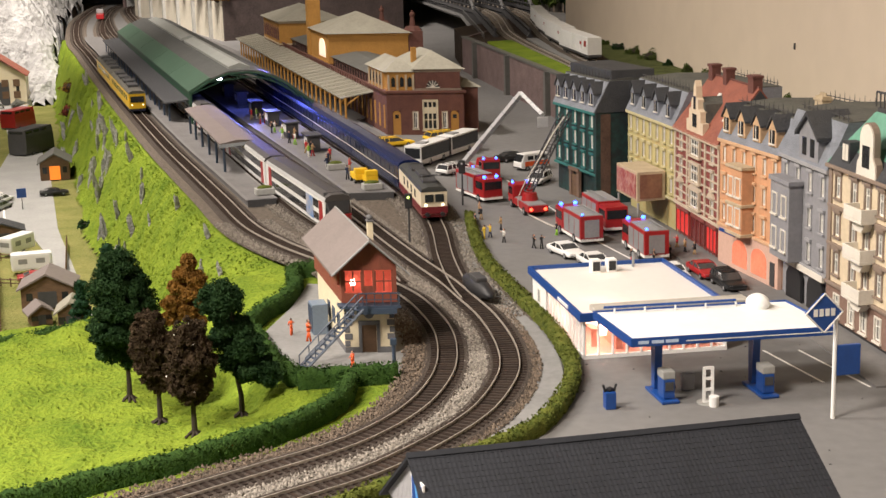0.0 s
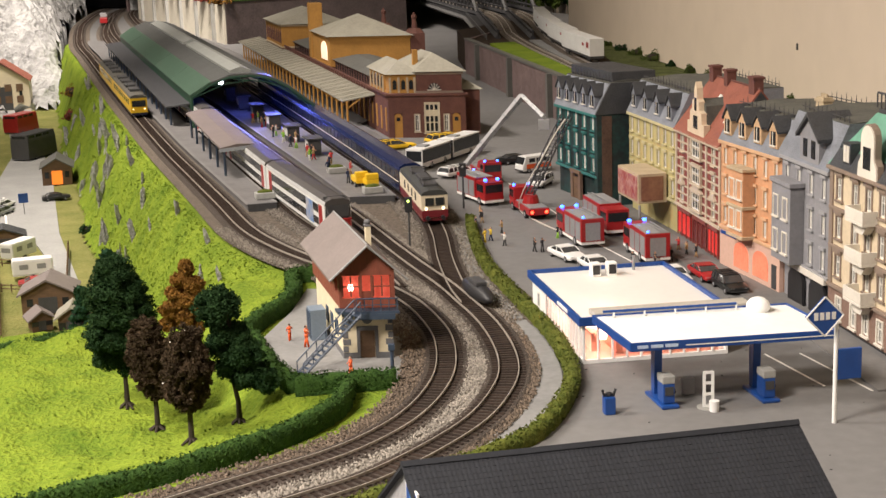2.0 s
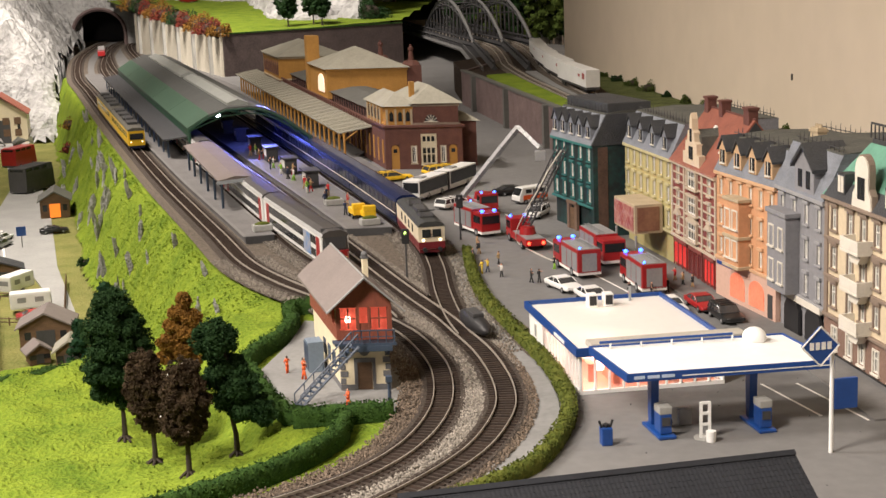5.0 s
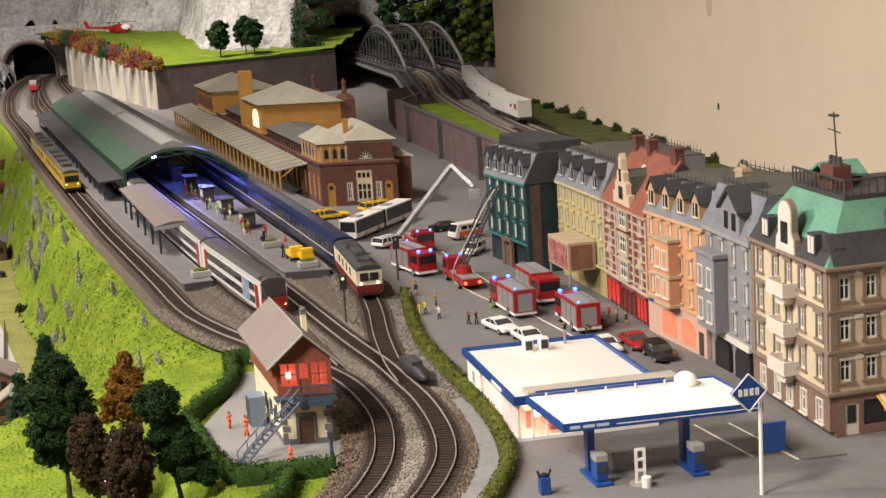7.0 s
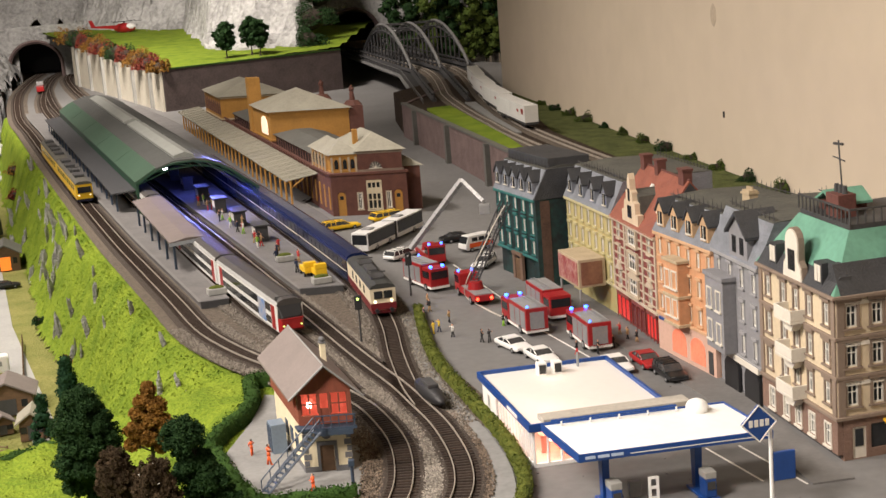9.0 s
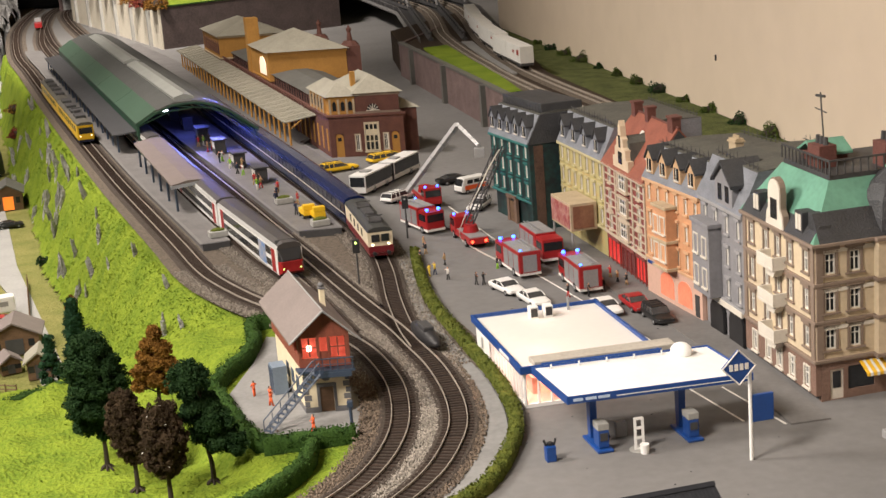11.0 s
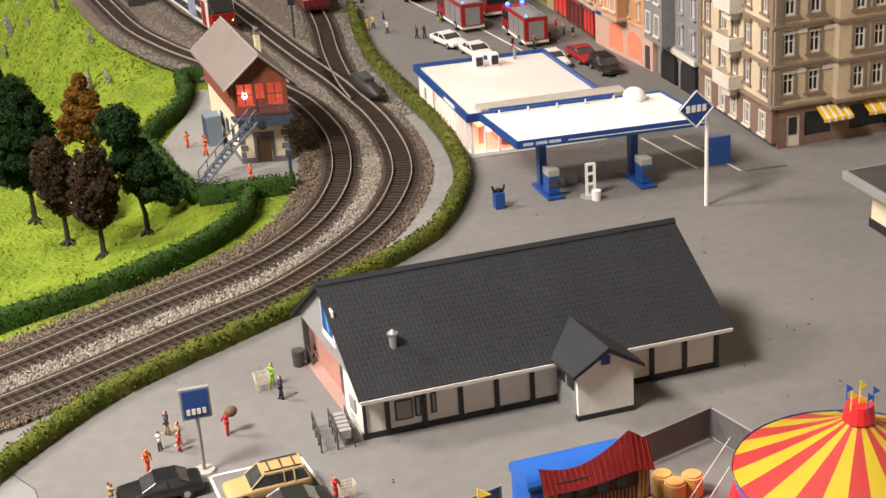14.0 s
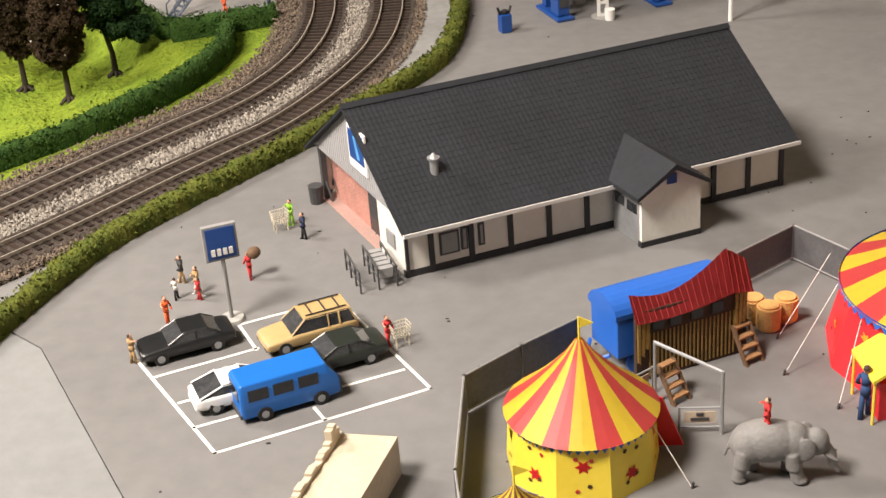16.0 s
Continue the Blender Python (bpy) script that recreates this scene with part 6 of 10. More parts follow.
def strip(path, y0, y1, off, step=4.0):
    out, last = [], -1e9
    for p, d in path:
        if y0 <= p.y <= y1 and p.y - last >= step:
            out.append((p.x + d.y * off, p.y - d.x * off))
            last = p.y
    return out


def platform(label, left, right, z=0.85):
    bm = M()
    PR(bm, left + right[::-1], "z", 0.05, z)
    ob = thing("station_platform", 0, 0, 0, 0, label, "platform", "platforms", "structure")
    part("slab", bm, PLAT, ob)
    bm = M()
    for line in (left, right):
        SWEEP(bm, curve(line, 6), [(-0.2, z), (-0.2, z + 0.05), (0.2, z + 0.05), (0.2, z)])
    parts("edge_stone", bm, PAVE, ob)
    bm = M()
    a, b = Vector((*left[0], 0)), Vector((*right[0], 0))
    d = (b - a).normalized()
    PR(bm, [(a.x, a.y), (b.x, b.y), (b.x + d.y * 0.5, b.y - d.x * 0.5), (a.x + d.y * 0.5, a.y - d.x * 0.5)], "z", 0, z + 0.12)
    part("end_wall", bm, DARK, ob)
    return ob


platform("grey island platform with waiting shelter beside the double-deck train", strip(P_IN, 158.5, 430, 2.3), strip(P_A, 161, 430, -1.8))
platform("grey island platform between the two waiting trains", strip(P_OUT, 162, 430, 2.0), strip(P_3, 163.4, 430, -2.2))
platform("grey house platform in front of the station building", strip(P_3, 205, 430, 2.2), [(x + 9 if y > 232 else x + 6, y) for x, y in strip(P_3, 205, 430, 2.2)], 0.8)

# ---- train shed ----
SHG = mat("shed_green", (0.012, 0.055, 0.03), 0.55, var=0.2, s=0.3, fine=10)
SHG_L = mat("shed_green_glazing", (0.045, 0.09, 0.06), 0.5, var=0.15, s=0.2, fine=10)
FELT = mat("dark_roof_felt", (0.055, 0.057, 0.054), 0.8, var=0.2, s=0.2, fine=12)
shed = thing("train_shed", -44.8, 229.0, 0, 0, "long green vaulted train shed with grey skylights", "train shed", axes=((0.97, -0.20), (-0.332, 0.943)))
VL = 150
arc = [(3.6, 8.4), (7.0, 9.65), (10.8, 9.9), (13.2, 9.65), (15.3, 9.0), (17.3, 8.0), (19.2, 6.7), (21.7, 4.9)]
bm = M()
PR(bm, arc + [(x, z - 0.35) for x, z in reversed(arc)], "y", 0, VL)
part("roof", bm, FELT, shed, "dark felt vault")
for k in range(5):
    bm = M()
    v0, v1 = VL * k / 5, VL * (k + 1) / 5 - 0.2
    PR(bm, [(-0.3, 6.05), (3.7, 8.35), (3.7, 8.6), (-0.3, 6.3)], "y", v0, v1)
    part("green_glazing", bm, SHG_L, shed)
bm = M()
B(bm, -0.15, 0, 3.9, 0.15, VL, 6.15)
B(bm, 21.5, 0, 3.8, 21.8, VL, 4.95)
parts("side_fascia", bm, SHG, shed)
for v0, v1 in ((3, 64), (69, 138)):
    bm = M()
    PR(bm, [(7.6, 9.4), (7.6, 10.1), (9.6, 10.75), (11.4, 10.2), (11.4, 9.5)], "y", v0, min(v1, VL))
    sk = part("skylight", bm, mat("skylight_grey", (0.24, 0.25, 0.235), 0.5, var=0.1, s=0.2), shed, "long pale grey skylight")
full = [(-0.2, 6.2), (3.6, 8.4)] + arc[1:]
for v in (0.0, 40, 80, 120):
    bm = M()
    for a, b in zip(full, full[1:]):
        BAR(bm, (a[0], v + 0.2, a[1] - 0.4), (b[0], v + 0.2, b[1] - 0.4), 0.26)
    for x, z in ((0.1, 6.2), (21.5, 4.9)):
        C(bm, x, v + 0.2, 0.85, z - 0.4, 0.28, 0.22, 8)
    for a, b in zip(full, full[2:]):
        BAR(bm, (a[0], v + 0.2, a[1] - 0.6), (b[0], v + 0.2, b[1] - 1.2), 0.1)
    parts("arch_bar", bm, SHG, shed)
bm = M()
PR(bm, [(-4.6, 3.9), (-0.1, 4.5), (-0.1, 4.75), (-4.6, 4.15)], "y", 2, VL)
part("lean_to_roof", bm, SLATE_D, shed)
for k in range(19):
    bm = M()
    C(bm, -3.6, 4 + k * 8.2, 0.85, 4.0, 0.2, 0.2, 6)
    part("lean_to_column", bm, STAIRB, shed)
sp_ = bpy.data.lights.new("shed_lamp", "SPOT")
sp_.energy, sp_.color, sp_.spot_size, sp_.spot_blend, sp_.shadow_soft_size = 2.4, (0.16, 0.2, 1.0), radians(120), 0.6, 0.02
so = new("shed_lamp", sp_)
so.matrix_world = look(Vector((-33, 232, 8.6)) * K, Vector((-24, 206, 0)) * K)
sp2 = bpy.data.lights.new("shed_lamp", "POINT")
sp2.energy, sp2.color, sp2.shadow_soft_size = 0.35, (0.16, 0.2, 1.0), 0.03
so2 = new("shed_lamp", sp2)
so2.location = Vector((-38, 245, 7.5)) * K
hl = thing("shed_floodlight", -39.9, 229.6, 8.2, 0, "bright white-blue lamp under the shed arch", "lamp")
bm = M()
BALL(bm, 0, 0, 0, 0.42, sub=2)
part("bulb", bm, mat("white_blue_bulb", (1, 1, 1), 0.4, glow=(0.75, 0.8, 1.0), power=18), hl)
bm = M()
C(bm, 0, 0.35, 0.1, 0.9, 0.5, 0.2, 10)
part("lamp_hood", bm, BLACK, hl)

# small brown platform shelter
pc = thing("platform_shelter", -30.1, 179.4, 0, 0, "brown flat platform roof on dark posts", "shelter", axes=((0.774, 0.632), (-0.325, 0.945)))
bm = M()
PR(bm, [(0, 4.55), (5.3, 4.55), (5.3, 4.8), (2.6, 5.1), (0, 4.8)], "y", 0, 41)
part("roof", bm, mat("brown_felt", (0.17, 0.14, 0.13), 0.8, var=0.1, s=0.3), pc)
bm = M()
B(bm, -0.15, -0.15, 4.25, 5.45, 0, 4.7)
part("fascia", bm, mat("pale_blue_fascia", (0.35, 0.38, 0.42), 0.6), pc)
for v in (1.0, 9, 17, 25, 33, 40):
    for u in (0.7, 4.6):
        bm = M()
        C(bm, u, v, 0.85, 4.6, 0.2, 0.2, 8)
        part("post", bm, STAIRB, pc)

# ---- railway vehicles ----
CARGLASS = mat("smoked_car_glass", (0.045, 0.047, 0.05), 0.07, var=0.5, s=0.9, bump=0.0)
TYRE = mat("black_rubber", (0.015, 0.015, 0.016), 0.8)


def along(path, y):
    k = min(range(len(path)), key=lambda i: abs(path[i][0].y - y))
    return path[k]


def rail_vehicle(name, label, path, y_front, length, body_mat, roof_mat, skirt_mat, win_rows, z0=1.0, high=3.9, wide=2.9, ends=None, arch=0.55, group="railway vehicles"):
    p, d = along(path, y_front)
    q, _ = along(path, y_front + length * d.y)
    ax = Vector((q.x - p.x, q.y - p.y)).normalized()
    rz = math.degrees(math.atan2(ax.y, ax.x))
    ob = thing(name, p.x, p.y, 0.6, rz, label, "train", group)
    h = wide / 2
    ht = high - arch
    bm = M()
    PR(bm, [(-h, z0 - 0.3), (h, z0 - 0.3), (h * 1.02, ht), (-h * 1.02, ht)], "x", 0.15, length - 0.15)
    part("body", bm, body_mat, ob)
    bm = M()
    PR(bm, [(-h * 1.03, ht), (-h * 0.9, ht + arch * 0.6), (-h * 0.45, high), (h * 0.45, high), (h * 0.9, ht + arch * 0.6), (h * 1.03, ht)], "x", 0.1, length - 0.1)
    part("roof", bm, roof_mat, ob, smooth=False)
    bm = M()
    B(bm, 0.2, -h * 0.92, 0.35, length - 0.2, h * 0.92, z0 - 0.28)
    part("underframe", bm, skirt_mat, ob)
    for x in (length * 0.16, length * 0.84):
        bm = M()
        for dx in (-1.2, 1.2):
            for s in (-0.72, 0.72):
                bmesh.ops.create_cone(bm, cap_ends=True, segments=12, radius1=0.45, radius2=0.45, depth=0.14, matrix=Matrix.Translation((x + dx, s, 0.45)) @ Matrix.Rotation(math.pi / 2, 4, "X"))
        B(bm, x - 1.8, -1.15, 0.3, x + 1.8, 1.15, 0.6)
        part("bogie", bm, BLACK, ob)
    for zlo, zhi, n, ww, gap in win_rows:
        bm = M()
        B(bm, 0, -0.02, 0, ww, 0.02, zhi - zlo)
        me = mesh_of("window", bm, GLASS)
        for k in range(n):
            x = gap + (length - 2 * gap) * (k + 0.5) / n - ww / 2
            for s in (-1, 1):
                piece("window", me, ob, (x, s * (h * 1.01 + 0.015), zlo))
    return ob, h, ht


LOCO_Y = 146.6
lo_, h, ht = rail_vehicle("electric_locomotive", "cream and dark red electric locomotive with grey roof", P_3, LOCO_Y, 17.5, CREAM,
                          mat("loco_roof_grey", (0.035, 0.037, 0.035), 0.6, var=0.2, s=0.6), mat("wine_red", (0.14, 0.012, 0.018), 0.4, var=0.1, s=0.5),
                          [(2.0, 2.9, 4, 0.9, 3.2)], high=3.8)
bm = M()
B(bm, 0.05, -h - 0.02, 0.75, 17.45, h + 0.02, 1.55)
part("red_band", bm, MATS["wine_red"], lo_)
bm = M()
for y in (-1.05, 0.1):
    B(bm, 0.02, y, 2.1, 0.16, y + 0.95, 2.95)
parts("front_window", bm, GLASS, lo_)
bm = M()
for y in (-0.95, 0.95):
    bmesh.ops.create_cone(bm, cap_ends=True, segments=12, radius1=0.16, radius2=0.16, depth=0.15, matrix=Matrix.Translation((0.1, y, 1.75)) @ Matrix.Rotation(math.pi / 2, 4, "Y"))
parts("headlight", bm, mat("headlight_glow", (1, 0.9, 0.7), 0.3, glow=(1.0, 0.85, 0.55), power=2.5), lo_)
bm = M()
for y in (-0.85, 0.85):
    bmesh.ops.create_cone(bm, cap_ends=True, segments=10, radius1=0.24, radius2=0.24, depth=0.5, matrix=Matrix.Translation((-0.2, y, 0.75)) @ Matrix.Rotation(math.pi / 2, 4, "Y"))
parts("buffer", bm, BLACK, lo_)
bm = M()
for x in (4.0, 12.5):
    B(bm, x - 1.3, -0.8, 3.8, x + 1.3, 0.8, 4.0)
    for s in (-0.7, 0.7):
        BAR(bm, (x - 1.2, s, 4.05), (x + 1.0, s, 4.35), 0.06)
        BAR(bm, (x + 1.0, s, 4.35), (x - 1.1, s * 0.8, 4.6), 0.05)
    BAR(bm, (x - 1.1, -0.9, 4.62), (x - 1.1, 0.9, 4.62), 0.07)
B(bm, 6.5, -0.6, 3.8, 10, 0.6, 4.2, 0.1)
parts("pantograph_bar", bm, DARK, lo_)
NAVY = mat("night_blue_gloss", (0.008, 0.014, 0.045), 0.25, var=0.1, s=0.3, bump=0.02)
NAVYR = mat("dark_blue_roof", (0.012, 0.02, 0.07), 0.22, var=0.15, s=0.3, bump=0.02)
y = LOCO_Y + 17.6
for k in range(4):
    c, h, ht = rail_vehicle("blue_coach", "glossy night-blue passenger coach with thin cream lines", P_3, y, 28.5, NAVY, NAVYR, BLACK, [(2.1, 3.0, 10, 1.3, 1.5)], high=4.0, arch=0.8)
    bm = M()
    for z in (1.75,):
        for s in (-1, 1):
            B(bm, 0.2, s * (h + 0.03) - 0.02, z, 28.3, s * (h + 0.03) + 0.02, z + 0.09)
    parts("cream_line", bm, CREAM, c)
    y += 28.7 * 0.945
y = 141.4
DDW = mat("train_white", (0.72, 0.72, 0.70), 0.4, var=0.05, s=0.3, bump=0.02)
TRAINEDGE = mat("pale_train_edge", (0.42, 0.42, 0.42), 0.45, var=0.1, s=0.3)
DDR = mat("train_roof_grey", (0.06, 0.055, 0.053), 0.5, var=0.15, s=0.3)
for k in range(4):
    c, h, ht = rail_vehicle("double_deck_coach", "white double-deck coach with dark windows and red door panels", P_A, y, 29.0, DDW, DDR, DARK,
                            [(0.95, 1.75, 11, 1.9, 2.9), (2.3, 3.2, 11, 2.1, 2.9)], z0=0.8, high=4.2, arch=0.7)
    for x in (1.2, 26.0):
        bm = M()
        for s in (-1, 1):
            B(bm, x, s * (h + 0.02) - 0.03, 0.6, x + 1.5, s * (h + 0.02) + 0.03, 3.3)
        parts("red_door", bm, REDP, c)
    for s in (-1, 1):
        bm = M()
        PR(bm, [(s * h * 1.03, ht + 0.0), (s * h * 0.93, ht + 0.36), (s * h * 0.8, ht + 0.47), (s * h * 0.78, ht + 0.4), (s * h * 0.95, ht)], "x", 0.12, 28.88)
        part("pale_roof_edge", bm, TRAINEDGE, c)
    if k == 0:
        bm = M()
        loft(bm, [(-0.55, [(-1.2, 0.9), (1.2, 0.9), (1.1, 2.0), (-1.1, 2.0)]), (0.16, [(-1.47, 0.5), (1.47, 0.5), (1.47, 2.1), (-1.47, 2.1)])])
        part("front_lower", bm, REDP, c)
        bm = M()
        loft(bm, [(-0.45, [(-1.15, 2.1), (1.15, 2.1), (1.0, 2.3), (-1.0, 2.3)]), (0.2, [(-1.46, 2.1), (1.46, 2.1), (1.35, 3.7), (-1.35, 3.7)]), (1.6, [(-1.46, 2.2), (1.46, 2.2), (1.2, 4.24), (-1.2, 4.24)])])
        part("front_window", bm, BLACK, c)
        bm = M()
        B(bm, -0.6, -1.3, 1.95, 0.18, 1.3, 2.12, 0.04)
        part("front_red_band", bm, REDP, c)
        bm = M()
        for s in (-1, 1):
            B(bm, 5.2, s * (h + 0.03) - 0.03, 0.8, 8.4, s * (h + 0.03) + 0.03, 3.2)
        parts("mural", bm, mat("mural_blue", (0.05, 0.2, 0.5), 0.4, s=0.8, c2=(0.5, 0.45, 0.4), fine=3), c)
        bm = M()
        for yy in (-1.0, 1.0):
            BALL(bm, -0.5, yy, 1.3, 0.13, sub=1)
        parts("headlight", bm, mat("green_marker_glow", (0.6, 0.9, 0.2), 0.4, glow=(0.7, 1.0, 0.2), power=2.5), c)
    y += 29.2 * 0.94
YR = mat("railcar_roof", (0.10, 0.095, 0.08), 0.6, var=0.2, s=0.4)
y = 247.0
for k in range(2):
    c, h, ht = rail_vehicle("yellow_railcar", "yellow suburban railcar with dark skirt and roof equipment", P_IN, y, 38.0, YELLOW, YR,
                            mat("navy_skirt", (0.012, 0.016, 0.05), 0.4), [(2.0, 3.0, 9, 2.2, 2.5)], z0=1.1, high=4.0)
    bm = M()
    B(bm, -0.02, -1.2, 1.9, 0.2, 1.2, 3.0, 0.05)
    parts("front_window", bm, GLASS, c)
    bm = M()
    for yy in (-1.0, 1.0):
        BALL(bm, 0.05, yy, 1.5, 0.14, sub=1)
    parts("headlight", bm, MATS["headlight_glow"], c)
    bm = M()
    for xx in (6, 14, 22, 30):
        B(bm, xx, -0.9, 4.0, xx + 4.5, 0.9, 4.5, 0.1)
    BAR(bm, (10, -0.8, 4.5), (12, -0.8, 5.2), 0.07)
    BAR(bm, (10, 0.8, 4.5), (12, 0.8, 5.2), 0.07)
    BAR(bm, (12, -1.0, 5.2), (12, 1.0, 5.2), 0.08)
    parts("roof_equipment", bm, DARK, c)
    y += 38.2 * 0.943


# ---- road vehicles ----
def wheels(ob, spots, r, wide=0.24):
    for x, y in spots:
        bm = M()
        bmesh.ops.create_cone(bm, cap_ends=True, segments=14, radius1=r, radius2=r, depth=wide, matrix=Matrix.Translation((x, y, r)) @ Matrix.Rotation(math.pi / 2, 4, "X"))
        w = part("wheel", bm, TYRE, ob)
        bm = M()
        bmesh.ops.create_cone(bm, cap_ends=True, segments=10, radius1=r * 0.55, radius2=r * 0.5, depth=wide + 0.05, matrix=Matrix.Translation((x, y, r)) @ Matrix.Rotation(math.pi / 2, 4, "X"))
        part("rim", bm, STEEL, w)


def ring(h, lo, hi, tuck=0.9, top=0.96):
    return [(-h * tuck, lo), (h * tuck, lo), (h, lo + (hi - lo) * 0.35), (h * 0.99, lo + (hi - lo) * 0.75), (h * top, hi), (-h * top, hi), (-h * 0.99, lo + (hi - lo) * 0.75), (-h, lo + (hi - lo) * 0.35)]


def rounded(ob, levels=2):
    soft = ob.modifiers.new("round", "SUBSURF")
    soft.levels = soft.render_levels = levels
    return ob


def car(name, label, x, y, rz, paint, length=4.6, wide=1.78, kind="sedan", z=0.0, group="parked cars"):
    ob = thing(name, x, y, z, rz, label, "car", group)
    L, h = length / 2, wide / 2
    belt = 0.88
    bm = M()
    h2 = h * 1.05
    loft(bm, [(-L - 0.06, ring(h2 * 0.84, 0.36, 0.74)), (-L - 0.02, ring(h2 * 0.9, 0.3, 0.84)), (-L + 0.2, ring(h2 * 0.96, 0.2, 0.93)), (-L * 0.6, ring(h2, 0.16, belt + 0.05)), (-L * 0.1, ring(h2, 0.16, belt + 0.05)), (L * 0.3, ring(h2, 0.16, belt + 0.05)),
              (L * 0.55, ring(h2 * 0.98, 0.16, belt - 0.03)), (L - 0.25, ring(h2 * 0.95, 0.2, 0.78)), (L - 0.02, ring(h2 * 0.9, 0.28, 0.7)), (L + 0.05, ring(h2 * 0.84, 0.34, 0.58))])
    rounded(part("body", bm, paint, ob, smooth=True))
    if kind == "sedan":
        a, b, c, d = -L * 0.72, -L * 0.42, L * 0.08, L * 0.42
    elif kind == "hatch":
        a, b, c, d = -L * 0.92, -L * 0.38, L * 0.1, L * 0.5
    else:
        a, b, c, d = -L * 0.96, -L * 0.86, L * 0.12, L * 0.44
    top = 1.48 if kind == "suv" else 1.28
    def cab(x, w, zz):
        return [(-w, belt - 0.03), (w, belt - 0.03), (w - (zz - belt) * 0.22, zz), (-w + (zz - belt) * 0.22, zz)]
    bm = M()
    loft(bm, [(a, cab(a, h * 0.9, belt + 0.02)), (b, cab(b, h * 0.93, top - 0.04)), (c, cab(c, h * 0.93, top - 0.04)), (d, cab(d, h * 0.9, belt + 0.02))])
    part("glasshouse", bm, CARGLASS, ob)
    bm = M()
    t = h * 0.93 - (top - belt) * 0.22
    loft(bm, [(b - 0.05, [(-t - 0.03, top - 0.08), (t + 0.03, top - 0.08), (t - 0.08, top), (-t + 0.08, top)]), (c + 0.05, [(-t - 0.03, top - 0.08), (t + 0.03, top - 0.08), (t - 0.08, top), (-t + 0.08, top)])])
    part("roof", bm, paint, ob)
    bm = M()
    for s in (-1, 1):
        for xx, x2 in ((a, b), (c, d)):
            z1, z2 = (belt, top - 0.05) if xx == a else (top - 0.05, belt)
            BAR(bm, (xx, s * (h * 0.91 if z1 == belt else t), z1), (x2, s * (h * 0.91 if z2 == belt else t), z2), 0.045, 5)
        m = (b + c) / 2
        BAR(bm, (m, s * h * 0.95, belt), (m, s * (t + 0.03), top - 0.05), 0.045, 5)
        if kind == "suv":
            m2 = b + (c - b) * 0.25
            BAR(bm, (m2, s * h * 0.95, belt), (m2, s * (t + 0.03), top - 0.05), 0.06, 5)
    part("pillar", bm, paint, ob)
    wheels(ob, [(-L * 0.6, -h + 0.1), (-L * 0.6, h - 0.1), (L * 0.62, -h + 0.1), (L * 0.62, h - 0.1)], 0.32)
    for s in (-1, 1):
        bm = M()
        B(bm, L - 0.1, s * h * 0.62 - 0.18, 0.52, L + 0.0, s * h * 0.62 + 0.18, 0.66)
        parts("headlight", bm, GREY, ob)
        bm = M()
        B(bm, -L - 0.01, s * h * 0.62 - 0.2, 0.58, -L + 0.12, s * h * 0.62 + 0.2, 0.72)
        part("tail_light", bm, REDP, ob)
    bm = M()
    B(bm, -L - 0.06, -h * 0.8, 0.34, -L + 0.1, h * 0.8, 0.48)
    B(bm, L - 0.14, -h * 0.8, 0.32, L + 0.04, h * 0.8, 0.46)
    part("bumpers", bm, DARK if kind != "hatch" else paint, ob)
    if kind == "hatch":
        bm = M()
        B(bm, -L - 0.05, -h * 0.8, 0.58, -L + 0.1, h * 0.8, 0.74)
        part("tail_light_band", bm, REDP, ob)
    if kind == "suv":
        bm = M()
        for s in (-1, 1):
            BAR(bm, (b + 0.1, s * t * 0.8, top + 0.06), (c - 0.1, s * t * 0.8, top + 0.06), 0.035)
        for xx in (b + 0.4, (b + c) / 2, c - 0.4):
            BAR(bm, (xx, -t * 0.8, top + 0.05), (xx, t * 0.8, top + 0.05), 0.035)
        part("roof_rack", bm, BLACK, ob)
    return ob


